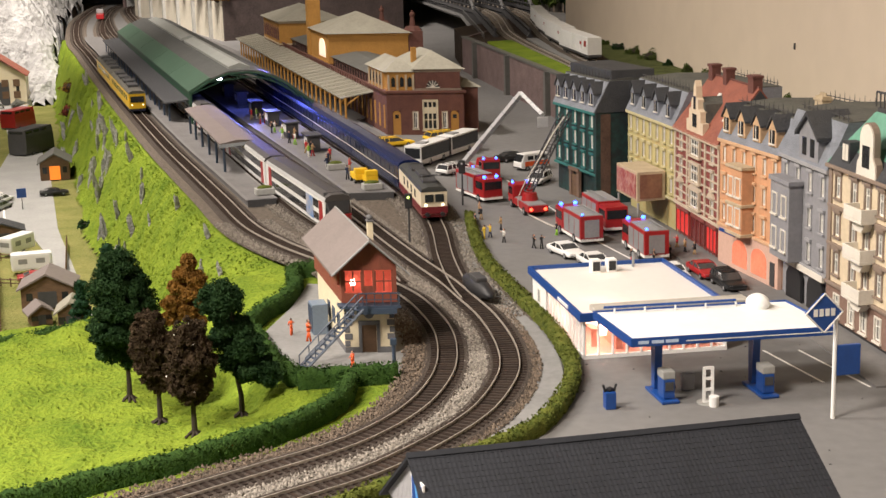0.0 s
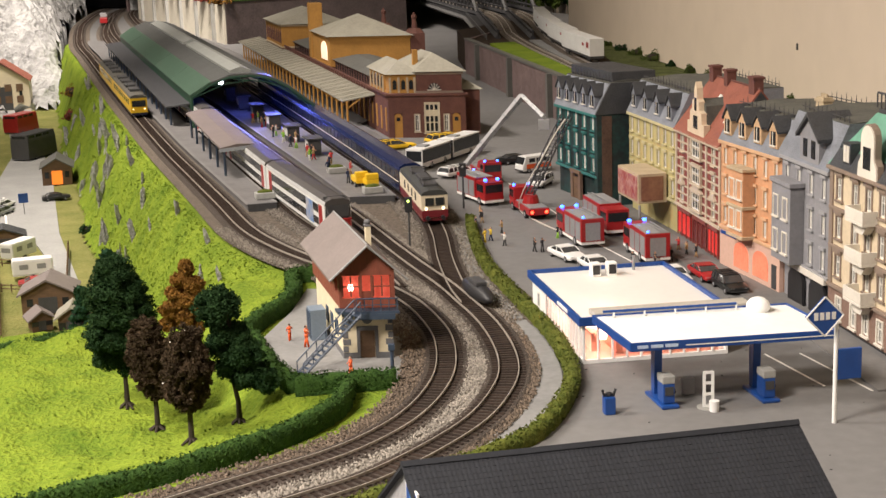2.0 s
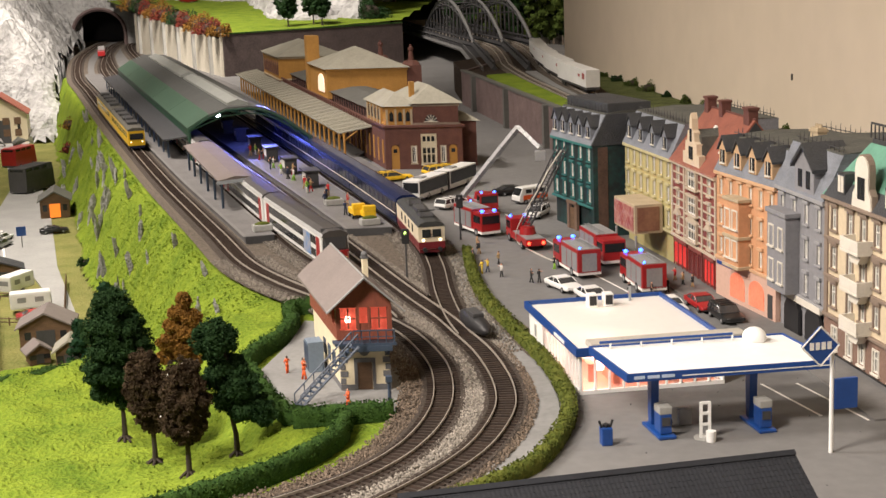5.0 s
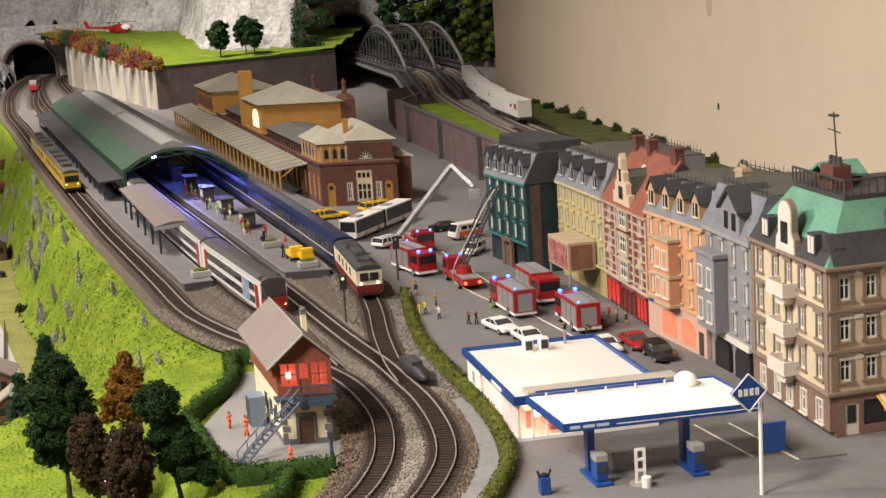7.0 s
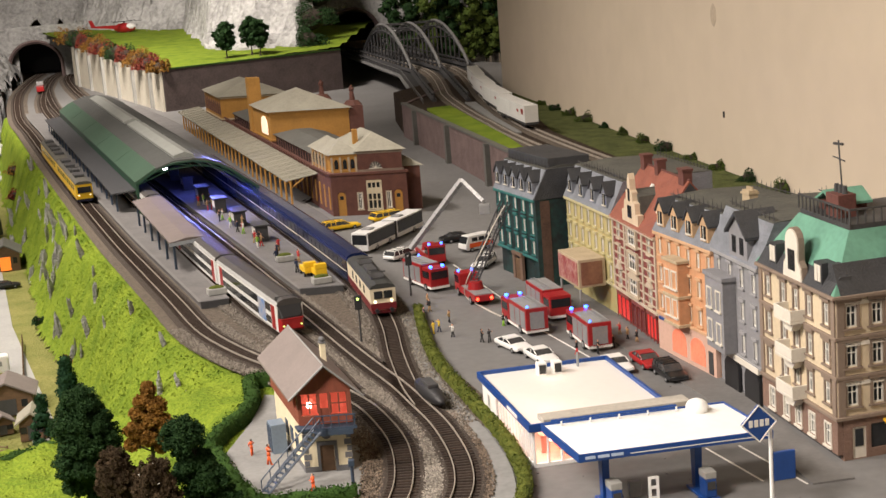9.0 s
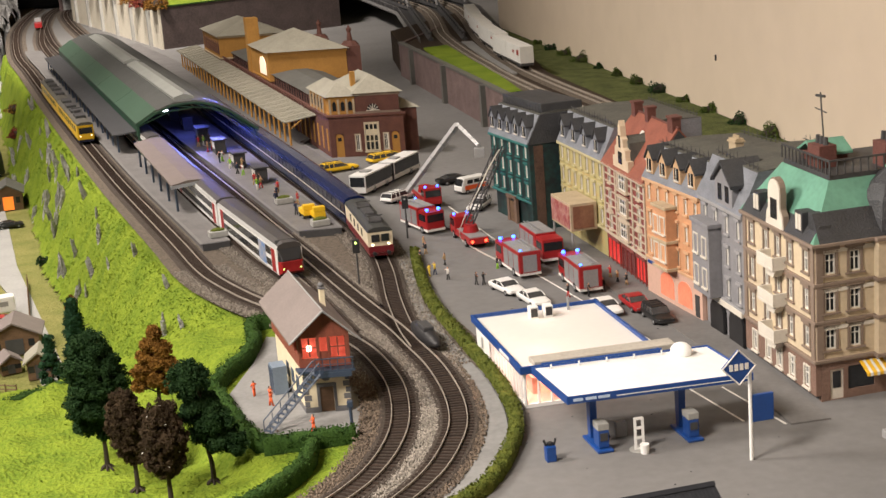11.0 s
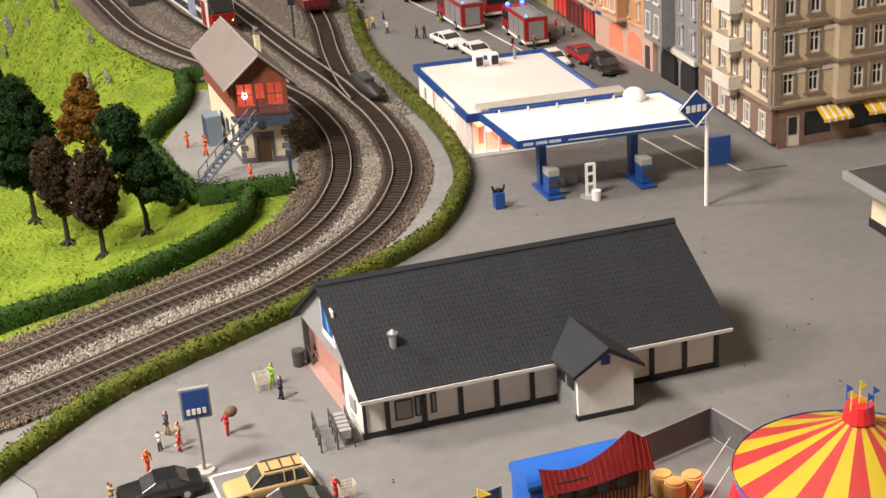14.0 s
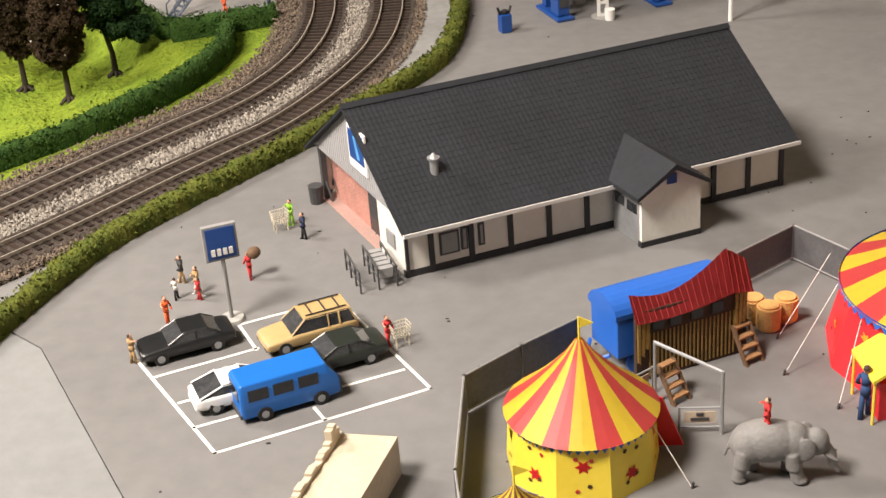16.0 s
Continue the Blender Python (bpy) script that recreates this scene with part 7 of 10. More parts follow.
def bus_van(name, label, x, y, rz, paint, length=4.6, wide=1.85, high=1.95, z=0.0, group="parked cars", category="van", glass=True):
    ob = thing(name, x, y, z, rz, label, category, group)
    L, h = length / 2, wide / 2
    bm = M()
    loft(bm, [(-L, ring(h * 0.94, 0.3, high - 0.12, 0.92, 0.88)), (-L + 0.12, ring(h, 0.26, high, 0.94, 0.88)), (L - 0.55, ring(h, 0.26, high, 0.94, 0.88)), (L - 0.08, ring(h * 0.96, 0.28, 1.15, 0.94, 0.95)), (L, ring(h * 0.92, 0.34, 1.0, 0.94, 0.95))])
    bmesh.ops.bevel(bm, geom=bm.edges[:], offset=0.07, segments=3, affect="EDGES", profile=0.6)
    part("body", bm, paint, ob)
    if glass:
        bm = M()
        B(bm, 0, -0.02, 0, length * 0.2, 0.02, 0.52)
        me = mesh_of("window", bm, GLASS)
        for k in range(3):
            for s in (-1, 1):
                piece("window", me, ob, (-L + 0.35 + k * length * 0.25, s * (h * 0.985), high - 0.78))
        bm = M()
        B(bm, -L - 0.02, -h * 0.7, high - 0.8, -L + 0.1, h * 0.7, high - 0.28)
        part("rear_window", bm, GLASS, ob)
    bm = M()
    PR(bm, [(L - 0.50, high - 0.1), (L - 0.12, 1.2), (L - 0.08, 1.2), (L - 0.46, high - 0.08)], "y", -h * 0.82, h * 0.82)
    part("windscreen", bm, GLASS, ob)
    wheels(ob, [(-L * 0.55, -h + 0.1), (-L * 0.55, h - 0.1), (L * 0.58, -h + 0.1), (L * 0.58, h - 0.1)], 0.33)
    bm = M()
    B(bm, -L - 0.07, -h * 0.9, 0.3, -L + 0.05, h * 0.9, 0.48)
    B(bm, L - 0.1, -h * 0.9, 0.3, L + 0.06, h * 0.9, 0.48)
    parts("bumper", bm, DARK, ob)
    return ob


CARBLACK = mat("car_black", (0.012, 0.013, 0.014), 0.3, var=0.1, s=0.5, bump=0.02)
CARWHITE = mat("car_white", (0.75, 0.75, 0.73), 0.35, var=0.04, s=0.5, bump=0.02)
TAN = mat("car_tan", (0.44, 0.31, 0.14), 0.4, var=0.08, s=0.5, bump=0.02)
VANBLUE = mat("van_blue", (0.012, 0.13, 0.48), 0.35, var=0.06, s=0.5, bump=0.02)
DKGREEN = mat("car_dark_green", (0.018, 0.022, 0.018), 0.35, var=0.1, s=0.5, bump=0.02)
# car park
lines = [((-2.6, 38.6), (6.35, 41.4)), ((6.35, 41.4), (2.85, 49.95)), ((2.85, 49.95), (-1.7, 48.6)), ((-2.6, 38.6), (-6.2, 46.4)), ((-5.35, 44.9), (-0.9, 46.3)), ((-4.2, 42.6), (4.5, 45.2)),
         ((-3.5, 40.6), (5.35, 43.1)), ((-0.95, 46.2), (-1.75, 48.6)), ((1.85, 40.0), (1.45, 41.0)), ((2.35, 45), (2.3, 42.2))]
lot = thing("car_park_marking", 0, 0, 0, 0, "white painted parking bay lines on grey ground", "marking", "", "structure")
for a, b in lines[:9]:
    d = Vector((b[0] - a[0], b[1] - a[1], 0)).normalized()
    n = Vector((-d.y, d.x, 0)) * 0.075
    e = d * 0.07
    bm = M()
    PR(bm, [(a[0] - n.x - e.x, a[1] - n.y - e.y), (b[0] - n.x + e.x, b[1] - n.y + e.y), (b[0] + n.x + e.x, b[1] + n.y + e.y), (a[0] + n.x - e.x, a[1] + n.y - e.y)], "z", 0.0, 0.012)
    part("line", bm, LINE, lot)
car("sedan", "black four-door saloon with an open bonnet", -4.05, 46.95, 196, CARBLACK, 4.2, 1.7)
car("estate_car", "tan off-road estate car with roof rack", 1.4, 46.6, 197, TAN, 4.25, 1.75, "suv")
car("sedan", "very dark green saloon car", 2.6, 44.3, 197, DKGREEN, 4.2, 1.7)
car("hatchback", "small white hatchback with red tail lamps", -1.65, 42.45, 16, CARWHITE, 3.9, 1.66, "hatch")
bus_van("minibus", "bright blue windowed minibus", 0.35, 41.65, 17, VANBLUE, 4.3, 1.75, 1.85)


def fire_engine(x, y, rz, label, blue=True, length=8.0):
    ob = thing("fire_engine", x, y, 0, rz, label, "fire engine", "fire engines")
    L, h = length / 2, 1.25
    bm = M()
    B(bm, L - 2.5, -h, 0.55, L, h, 2.95, 0.12)
    cabp = part("cab", bm, REDP, ob)
    bm = M()
    B(bm, L - 0.06, -h * 0.88, 1.65, L + 0.03, h * 0.88, 2.6)
    for s in (-1, 1):
        B(bm, L - 2.2, s * h - 0.03, 1.7, L - 0.35, s * h + 0.03, 2.55)
    parts("cab_window", bm, GLASS, cabp)
    bm = M()
    B(bm, -L, -h, 0.6, L - 2.6, h, 3.1, 0.06)
    bod = part("equipment_body", bm, REDP, ob)
    for s in (-1, 1):
        for k in range(3):
            bm = M()
            x0 = -L + 0.3 + k * 1.7
            B(bm, x0, s * h - 0.03, 0.85, x0 + 1.5, s * h + 0.03, 2.75)
            part("shutter", bm, STEEL, bod)
    bm = M()
    B(bm, -L - 0.03, -0.8, 0.85, -L + 0.02, 0.8, 2.7)
    part("rear_shutter", bm, STEEL, bod)
    bm = M()
    B(bm, -L + 0.1, -h * 0.9, 3.1, L - 2.7, h * 0.9, 3.18)
    part("roof_deck", bm, GREY, bod)
    bm = M()
    for s in (-0.75, -0.25):
        BAR(bm, (-L + 0.2, s, 3.35), (L - 2.9, s, 3.35), 0.05)
    for k in range(9):
        BAR(bm, (-L + 0.5 + k * 0.55, -0.75, 3.35), (-L + 0.5 + k * 0.55, -0.25, 3.35), 0.035)
    part("ladder", bm, STEEL, ob)
    bm = M()
    B(bm, -L, -h - 0.01, 0.45, L + 0.02, h + 0.01, 0.75)
    part("white_bumper", bm, LINE, ob)
    wheels(ob, [(-L * 0.5, -h + 0.12), (-L * 0.5, h - 0.12), (L * 0.62, -h + 0.12), (L * 0.62, h - 0.12)], 0.5, 0.32)
    if blue:
        for s in (-0.8, 0.8):
            bm = M()
            BALL(bm, L - 0.7, s, 3.12, 0.24, 0.24, 0.2, 2)
            part("blue_light", bm, mat("blue_beacon", (0.1, 0.2, 1), 0.3, glow=(0.03, 0.12, 1.0), power=7), ob, smooth=True)
        bm = M()
        BALL(bm, -L + 0.4, 0.9, 3.25, 0.16, sub=1)
        part("blue_light", bm, MATS["blue_beacon"], ob)
        lt = bpy.data.lights.new("beacon_lamp", "POINT")
        lt.energy, lt.color, lt.shadow_soft_size = 0.006, (0.1, 0.25, 1.0), 0.004
        lb = new("beacon_lamp", lt)
        c, s = math.cos(radians(rz)), math.sin(radians(rz))
        lb.location = Vector((x + c * (L - 0.7), y + s * (L - 0.7), 3.9)) * K
    return ob


fire_engine(4.7, 163.2, 296, "red fire engine with silver shutters and blue beacons", True, 8.2)
fire_engine(15.9, 139.5, 107, "red fire engine with silver shutters and lit blue beacons", True, 8.2)
fire_engine(18.9, 145.2, 285, "red fire engine with grey roof parked beside another engine", False, 8.6)
fire_engine(22.2, 131.5, 103, "red fire engine with silver rear shutter and lit beacons", True, 7.6)
LADDER = mat("ladder_silver", (0.42, 0.42, 0.42), 0.4, 0.3, var=0.1, s=0.6)


def ladder(name, label, foot, top, tip=None, grey=LADDER, wide=0.55):
    ob = thing(name, 0, 0, 0, 0, label, "ladder")
    a, b = Vector(foot), Vector(top)
    d = (b - a).normalized()
    side = d.cross(Vector((0, 0, 1))).normalized() * wide
    up = side.cross(d).normalized() * 0.55
    for s in (-1, 1):
        bm = M()
        BAR(bm, a + side * s, b + side * s, 0.11)
        BAR(bm, a + side * s + up, b + side * s + up, 0.09)
        n = max(4, int((b - a).length / 1.1))
        for k in range(n):
            p = a.lerp(b, k / n) + side * s
            q = a.lerp(b, (k + 1) / n) + side * s
            BAR(bm, p, q + up, 0.05, 4)
        part("ladder_side", bm, grey, ob)
    bm = M()
    n = int((b - a).length / 0.45)
    for k in range(n):
        p = a.lerp(b, k / n)
        BAR(bm, p - side, p + side, 0.05, 4)
    part("rung", bm, grey, ob)
    if tip:
        c = Vector(tip)
        bm = M()
        for s in (-1, 1):
            BAR(bm, b + side * s * 0.8, c + side * s * 0.8, 0.13)
        BAR(bm, b, c, 0.25)
        part("jib", bm, grey, ob)
        bm = M()
        B(bm, c.x - 0.7, c.y - 0.6, c.z - 1.6, c.x + 0.7, c.y + 0.6, c.z - 0.3, 0.06)
        part("basket", bm, grey, ob)
    return ob


def ladder_truck(x, y, rz, label, name="ladder_truck"):
    ob = thing(name, x, y, 0, rz, label, "fire engine", "fire engines")
    bm = M()
    B(bm, 2.0, -1.2, 0.55, 4.2, 1.2, 2.8, 0.12)
    cabp = part("cab", bm, REDP, ob)
    bm = M()
    B(bm, 4.16, -1.05, 1.6, 4.24, 1.05, 2.5)
    part("windscreen", bm, GLASS, cabp)
    for s in (-1, 1):
        bm = M()
        B(bm, 2.3, s * 1.2 - 0.03, 1.6, 3.9, s * 1.2 + 0.03, 2.45)
        part("side_window", bm, GLASS, cabp)
    bm = M()
    B(bm, -4.2, -1.2, 0.6, 1.9, 1.2, 1.35, 0.05)
    bed = part("flat_bed", bm, REDP, ob)
    bm = M()
    B(bm, -4.0, -1.05, 1.35, 1.7, 1.05, 1.45)
    part("deck_plate", bm, STEEL, bed)
    bm = M()
    C(bm, -0.8, 0, 1.4, 2.3, 1.0, 0.8, 16)
    part("turntable", bm, REDP, ob)
    for s in (-0.85, 0.85):
        bm = M()
        BALL(bm, -4.22, s, 0.95, 0.2, sub=2)
        part("rear_lamp", bm, mat("red_lamp_glow", (1, 0.1, 0.05), 0.4, glow=(1.0, 0.05, 0.02), power=7), ob)
        bm = M()
        BALL(bm, 3.4, s, 2.9, 0.18, sub=2)
        part("blue_light", bm, MATS["blue_beacon"], ob)
    wheels(ob, [(-2.4, -1.08), (-2.4, 1.08), (2.8, -1.08), (2.8, 1.08)], 0.5, 0.32)
    return ob


ladder_truck(5.0, 178.5, 284, "red aerial platform truck with a silver boom", "aerial_truck")
boom = thing("aerial_boom", 0, 0, 0, 0, "raised thick silver aerial boom with a rescue basket", "boom")
a, b, c = Vector((2.6, 174.5, 2.6)), Vector((10.0, 173.5, 11.4)), Vector((12.6, 167.0, 9.5))
for nm, p, q, r in (("lower_boom", a, b, 0.42), ("upper_boom", b, c, 0.32)):
    bm = M()
    BAR(bm, p, q, r, 4)
    ob = part(nm, bm, LADDER, boom)
    for k in range(5):
        bm = M()
        m = p.lerp(q, (k + 0.5) / 5)
        BAR(bm, m, m + (q - p).normalized() * 0.18, r * 1.18, 4)
        part("collar", bm, STEEL, ob)
bm = M()
B(bm, c.x - 0.65, c.y - 0.6, c.z - 1.5, c.x + 0.65, c.y + 0.6, c.z - 0.3, 0.06)
part("basket", bm, LADDER, boom)
ladder_truck(10.6, 154.6, 106, "dark red turntable ladder truck with lit rear lamps")
ladder("turntable_ladder", "dark grey turntable ladder raised to the burnt house", (10.7, 154.3, 2.3), (15.3, 159.1, 10.5), None, mat("ladder_grey", (0.045, 0.045, 0.05), 0.6), 0.62)
bm = M()
hose = thing("fire_hose", 0, 0, 0, 0, "thin pale fire hose running from the ladder across the street", "hose")
hp = curve([(15.0, 158.6, 10.3), (13.6, 156.6, 8.6), (12.2, 155.0, 6.4), (10.4, 154.0, 3.6), (9.5, 153.8, 1.6), (9.7, 154.0, 0.4), (11.0, 150.8, 0.16), (13.1, 145.4, 0.16), (14.6, 142.8, 0.2)], 0.5)
SWEEP(bm, hp, [(-0.07, -0.07), (-0.07, 0.07), (0.07, 0.07), (0.07, -0.07)])
part("hose", bm, mat("canvas_hose", (0.5, 0.47, 0.42), 0.8), hose)
# buses, ambulance, cars on the square
def articulated_bus(x, y, rz):
    ob = thing("articulated_bus", x, y, 0, rz, "white articulated city bus with dark windows", "bus")
    for x0, x1 in ((-9, -0.4), (0.4, 9)):
        bm = M()
        B(bm, x0, -1.3, 0.4, x1, 1.3, 3.0, 0.12)
        sec = part("bus_section", bm, CARWHITE, ob)
        bm = M()
        for s in (-1, 1):
            B(bm, x0 + 0.15, s * 1.3 - 0.03, 1.1, x1 - 0.15, s * 1.3 + 0.03, 2.8)
        parts("window_band", bm, GLASS, sec)
        bm = M()
        B(bm, x0 + 2, -0.7, 3.0, x0 + 3.5, 0.7, 3.2, 0.05)
        part("roof_hatch", bm, GREY, sec)
    bm = M()
    for k in range(5):
        B(bm, -0.45 + k * 0.18, -1.2, 0.5, -0.32 + k * 0.18, 1.2, 2.9)
    part("bellows", bm, BLACK, ob)
    bm = M()
    B(bm, -9.05, -1.15, 1.3, -8.95, 1.15, 2.7)
    part("windscreen", bm, GLASS, ob)
    wheels(ob, [(-6.3, -1.15), (-6.3, 1.15), (-2.2, -1.15), (-2.2, 1.15), (6, -1.15), (6, 1.15)], 0.5, 0.3)


articulated_bus(-1.3, 194.3, 66)
car("taxi", "yellow estate car by the station", -9.2, 206.0, 25, YELLOW, 6.0, 2.2, "suv", group="cars on the square")
car("taxi", "yellow saloon behind the bus", -1.2, 211.8, 30, YELLOW, 8.0, 2.4, "suv", group="cars on the square")
car("police_estate", "white estate car with a red stripe", 1.2, 181.5, 50, CARWHITE, 6.0, 2.2, "suv", group="cars on the square")
car("sedan", "black saloon car on the square", 9.0, 190.5, 20, CARBLACK, 5.6, 2.1, group="cars on the square")
amb = bus_van("ambulance", "white and orange ambulance van", 11.2, 183.6, 215, CARWHITE, 4.6, 2.0, 2.2, group="cars on the square", category="ambulance")
bm = M()
for s in (-1, 1):
    B(bm, -2.2, s * 1.0 - 0.03, 0.6, 1.7, s * 1.0 + 0.03, 1.2)
B(bm, -2.36, -0.9, 0.5, -2.3, 0.9, 1.3)
parts("orange_stripe", bm, ORANGE, amb)
amb2 = car("rescue_car", "white rescue car with orange stripe", 12.1, 172.6, 250, CARWHITE, 5.2, 2.0, "suv", group="cars on the square")
car("police_car", "white police saloon on the street", 14.3, 131.4, 296, CARWHITE, 5.0, 2.0, group="cars on the street")
car("police_car", "white police car with a red stripe", 16.9, 126.4, 290, CARWHITE, 5.0, 2.0, group="cars on the street")
car("convertible", "small pale car behind the filling station", 24.0, 121.6, 285, CARWHITE, 5.0, 1.9, group="cars on the street")
car("sedan", "dark red saloon car at the kerb", 27.0, 122.2, 284, REDP, 5.0, 2.0, group="cars on the street")
car("hatchback", "black hatchback with white roof at the kerb", 28.6, 117.6, 284, CARBLACK, 4.6, 2.0, "suv", group="cars on the street")
cp = thing("black_roller", 5.9, 114.8, 0.2, 108, "black rounded machine lying beside the track", "machine")
bm = M()
bmesh.ops.create_uvsphere(bm, u_segments=16, v_segments=10, radius=1, matrix=Matrix.Diagonal((4.2, 0.9, 0.8, 1)))
bmesh.ops.translate(bm, verts=bm.verts, vec=(0, 0, 0.9))
part("hull", bm, BLACK, cp, smooth=True)
bm = M()
B(bm, -1.4, -0.5, 1.55, 1.2, 0.5, 1.95, 0.1)
part("hull_top", bm, DARK, cp)

# ---- upper line, retaining wall and bridge ----
STONEW = mat("purple_grey_stone_wall", (0.15, 0.105, 0.10), 0.85, var=0.3, s=0.35, fine=6, bump=0.5)
DARKWALL = mat("dark_stone_wall", (0.075, 0.055, 0.052), 0.85, var=0.3, s=0.3, fine=6, bump=0.5)
bm = M()
PR(bm, [(-2.5, 313), (18.5, 222), (37, 160), (51, 98), (54, 105), (48, 148), (36, 205), (26.5, 250), (22.8, 309), (12, 384), (-6, 345)], "z", 0, 7.0)
part("ground_upper_line", bm, SOIL, None, "raised embankment carrying the upper railway line", kind="structure")


def wall_run(name, a, b, z0, z1, thick, material, label, piers=0, cap=None, z2=None):
    d = Vector((b[0] - a[0], b[1] - a[1]))
    w = d.length
    d.normalize()
    ob = thing(name, *a, 0, 0, label, "wall", axes=((d.x, d.y), (-d.y, d.x)), kind="structure")
    z2 = z1 if z2 is None else z2
    bm = M()
    PR(bm, [(0, z0), (w, z0), (w, z2), (0, z1)], "y", -thick / 2, thick / 2)
    part("masonry", bm, material, ob)
    if cap:
        bm = M()
        PR(bm, [(0, z1), (w, z2), (w, z2 + 0.35), (0, z1 + 0.35)], "y", -thick / 2 - 0.2, thick / 2 + 0.2)
        part("coping", bm, cap, ob)
    for k in range(piers):
        x = w * (k + 0.5) / piers
        zt = z1 + (z2 - z1) * x / w
        bm = M()
        PR(bm, [(x - 0.8, z0), (x + 0.8, z0), (x + 0.6, zt + 0.1), (x - 0.6, zt + 0.1)], "y", -thick / 2 - 0.9, thick / 2 + 0.9)
        part("pier", bm, cap or material, ob)
    return ob


wall_run("wall_retaining", (-2.5, 313.5), (18.6, 222), 0, 7.3, 0.8, STONEW, "purple-grey stone retaining wall with buttresses", 3, ZINC_D)
wall_run("wall_retaining", (-2.5, 313.5), (6, 345), 0, 7.3, 0.8, STONEW, "stone return of the retaining wall")
bm = M()
PR(bm, [(3.0, 300), (8.0, 302), (13.2, 272), (17.8, 247), (20.8, 226), (17.5, 225), (8.2, 266)], "z", 6.9, 7.45)
part("ground_verge", bm, GRASS, None, "bright grass verge on the retaining wall", kind="structure")
UP_A = curve([(60, 95, 6.6), (46, 148, 6.6), (37, 190, 6.6), (25.5, 240, 6.6), (20.3, 270, 6.6), (15.8, 312, 6.6), (9.4, 398, 6.6), (-9.5, 470, 6.6), (-21.3, 525, 6.6)], 0.9)
UP_B = [(p + Vector((-float(np.interp(p.y, [265, 330], [5.0, 8.1])), 0, 0)), d) for p, d in UP_A]
for path, lab in ((UP_A, "upper railway track carrying the freight train"), (UP_B, "upper railway track beside the grass verge")):
    ob = thing("railway_track", 0, 0, 0, 0, lab, "track", "tracks", "structure")
    for side in (-0.75, 0.75):
        bm = M()
        SWEEP(bm, path[::3], [(side - 0.06, 0.5), (side - 0.06, 0.85), (side + 0.06, 0.85), (side + 0.06, 0.5)])
        part("rail", bm, RAIL, ob)
    bm = M()
    SWEEP(bm, path[::3], [(-2.2, 0.3), (-1.6, 0.55), (1.6, 0.55), (2.2, 0.3)])
    part("bed", bm, BALLAST, ob)
bm = M()
PR(bm, [(22, 309), (25.6, 250), (35, 205), (47, 148), (53, 105), (66, 108), (45.8, 214), (36.5, 262), (25.3, 320), (20.6, 345)], "z", 0, 5.9)
part("ground_wall_verge", bm, SCRUB, None, "green verge between upper track and wall", kind="structure")

bm = M()
PR(bm, [(11.2, 308), (13.6, 307), (17.2, 275), (21.0, 250), (20.0, 250), (15.8, 275)], "z", 6.9, 7.3)
part("pavement_between_tracks", bm, PATHGREY, None, "pale grey path strip between the upper tracks", kind="structure")
BR = mat("bridge_iron", (0.055, 0.055, 0.058), 0.6, 0.3, var=0.25, s=0.5)
br = thing("railway_bridge", 0, 0, 0, 0, "long dark grey iron arch truss railway bridge", "bridge")
SKEW = Vector((-0.24, 1.0, 0))
ARCH_PROFILE = [(k / 14, math.sin(math.pi * k / 14) ** 0.85) for k in range(15)]
PALE_IRON = mat("pale_iron", (0.2, 0.2, 0.2), 0.55, 0.4, var=0.2, s=0.5)
for foot, near_end, n in ((Vector((-2.7, 398, 7.3)), Vector((4.4, 316, 7.3)), 14), (Vector((5.5, 396, 7.3)), Vector((12.0, 312, 7.3)), 14), (Vector((13.3, 400, 7.3)), Vector((20.0, 310, 7.3)), 14)):
    tip = foot + SKEW * 120
    for s, q in ((near_end, foot), (foot, tip)):
        bm = M()
        BAR(bm, s, q, 0.7, 4)
        BAR(bm, s + Vector((0, 0, 1.5)), q + Vector((0, 0, 1.5)), 0.32, 4)
        gd = part("girder", bm, BR, br)
        m = int((q - s).length / 6)
        bm = M()
        for k in range(m + 1):
            p = s.lerp(q, k / m)
            BAR(bm, p, p + Vector((0, 0, 1.5)), 0.2, 4)
        part("stiffener", bm, BR, gd, kind="stuff")
    a, b = foot, foot + SKEW * 75
    for which, rise, r, metal in (("upper_arch", 11.0, 0.5, PALE_IRON), ("lower_arch", 9.2, 0.35, BR)):
        bm = M()
        pts = [a.lerp(b, u) + Vector((0, 0, 0.6 + rise * v)) for u, v in ARCH_PROFILE]
        for p, q in zip(pts, pts[1:]):
            BAR(bm, p, q, r, 4)
        part(which, bm, metal, br)
    for k in range(1, n):
        u, v = ARCH_PROFILE[k]
        p = a.lerp(b, u)
        bm = M()
        BAR(bm, p, p + Vector((0, 0, 0.6 + 11.0 * v)), 0.26, 4)
        part("hanger", bm, BR, br)
        u2, v2 = ARCH_PROFILE[k + 1]
        bm = M()
        BAR(bm, p + Vector((0, 0, 0.6 + 9.2 * v)), a.lerp(b, u2) + Vector((0, 0, 0.6 + 11.0 * v2)), 0.16, 4)
        part("lattice", bm, BR, br)
for k in (3, 5, 7, 9, 11):
    u, v = ARCH_PROFILE[k]
    p = Vector((-2.7, 398, 7.9 + 11.0 * v)) + SKEW * 75 * u
    bm = M()
    BAR(bm, p, p + Vector((16.0, 2, 0)), 0.2, 4)
    part("cross_brace", bm, BR, br)
bm = M()
PR(bm, [(1.6, 314), (22.5, 309), (17.0, 400), (-12.5, 523), (-34.5, 523), (-6.2, 398)], "z", 6.2, 6.75)
part("deck", bm, BR, br)
# Lit deck edge: its brightness is put into a paler iron colour.
bm = M()
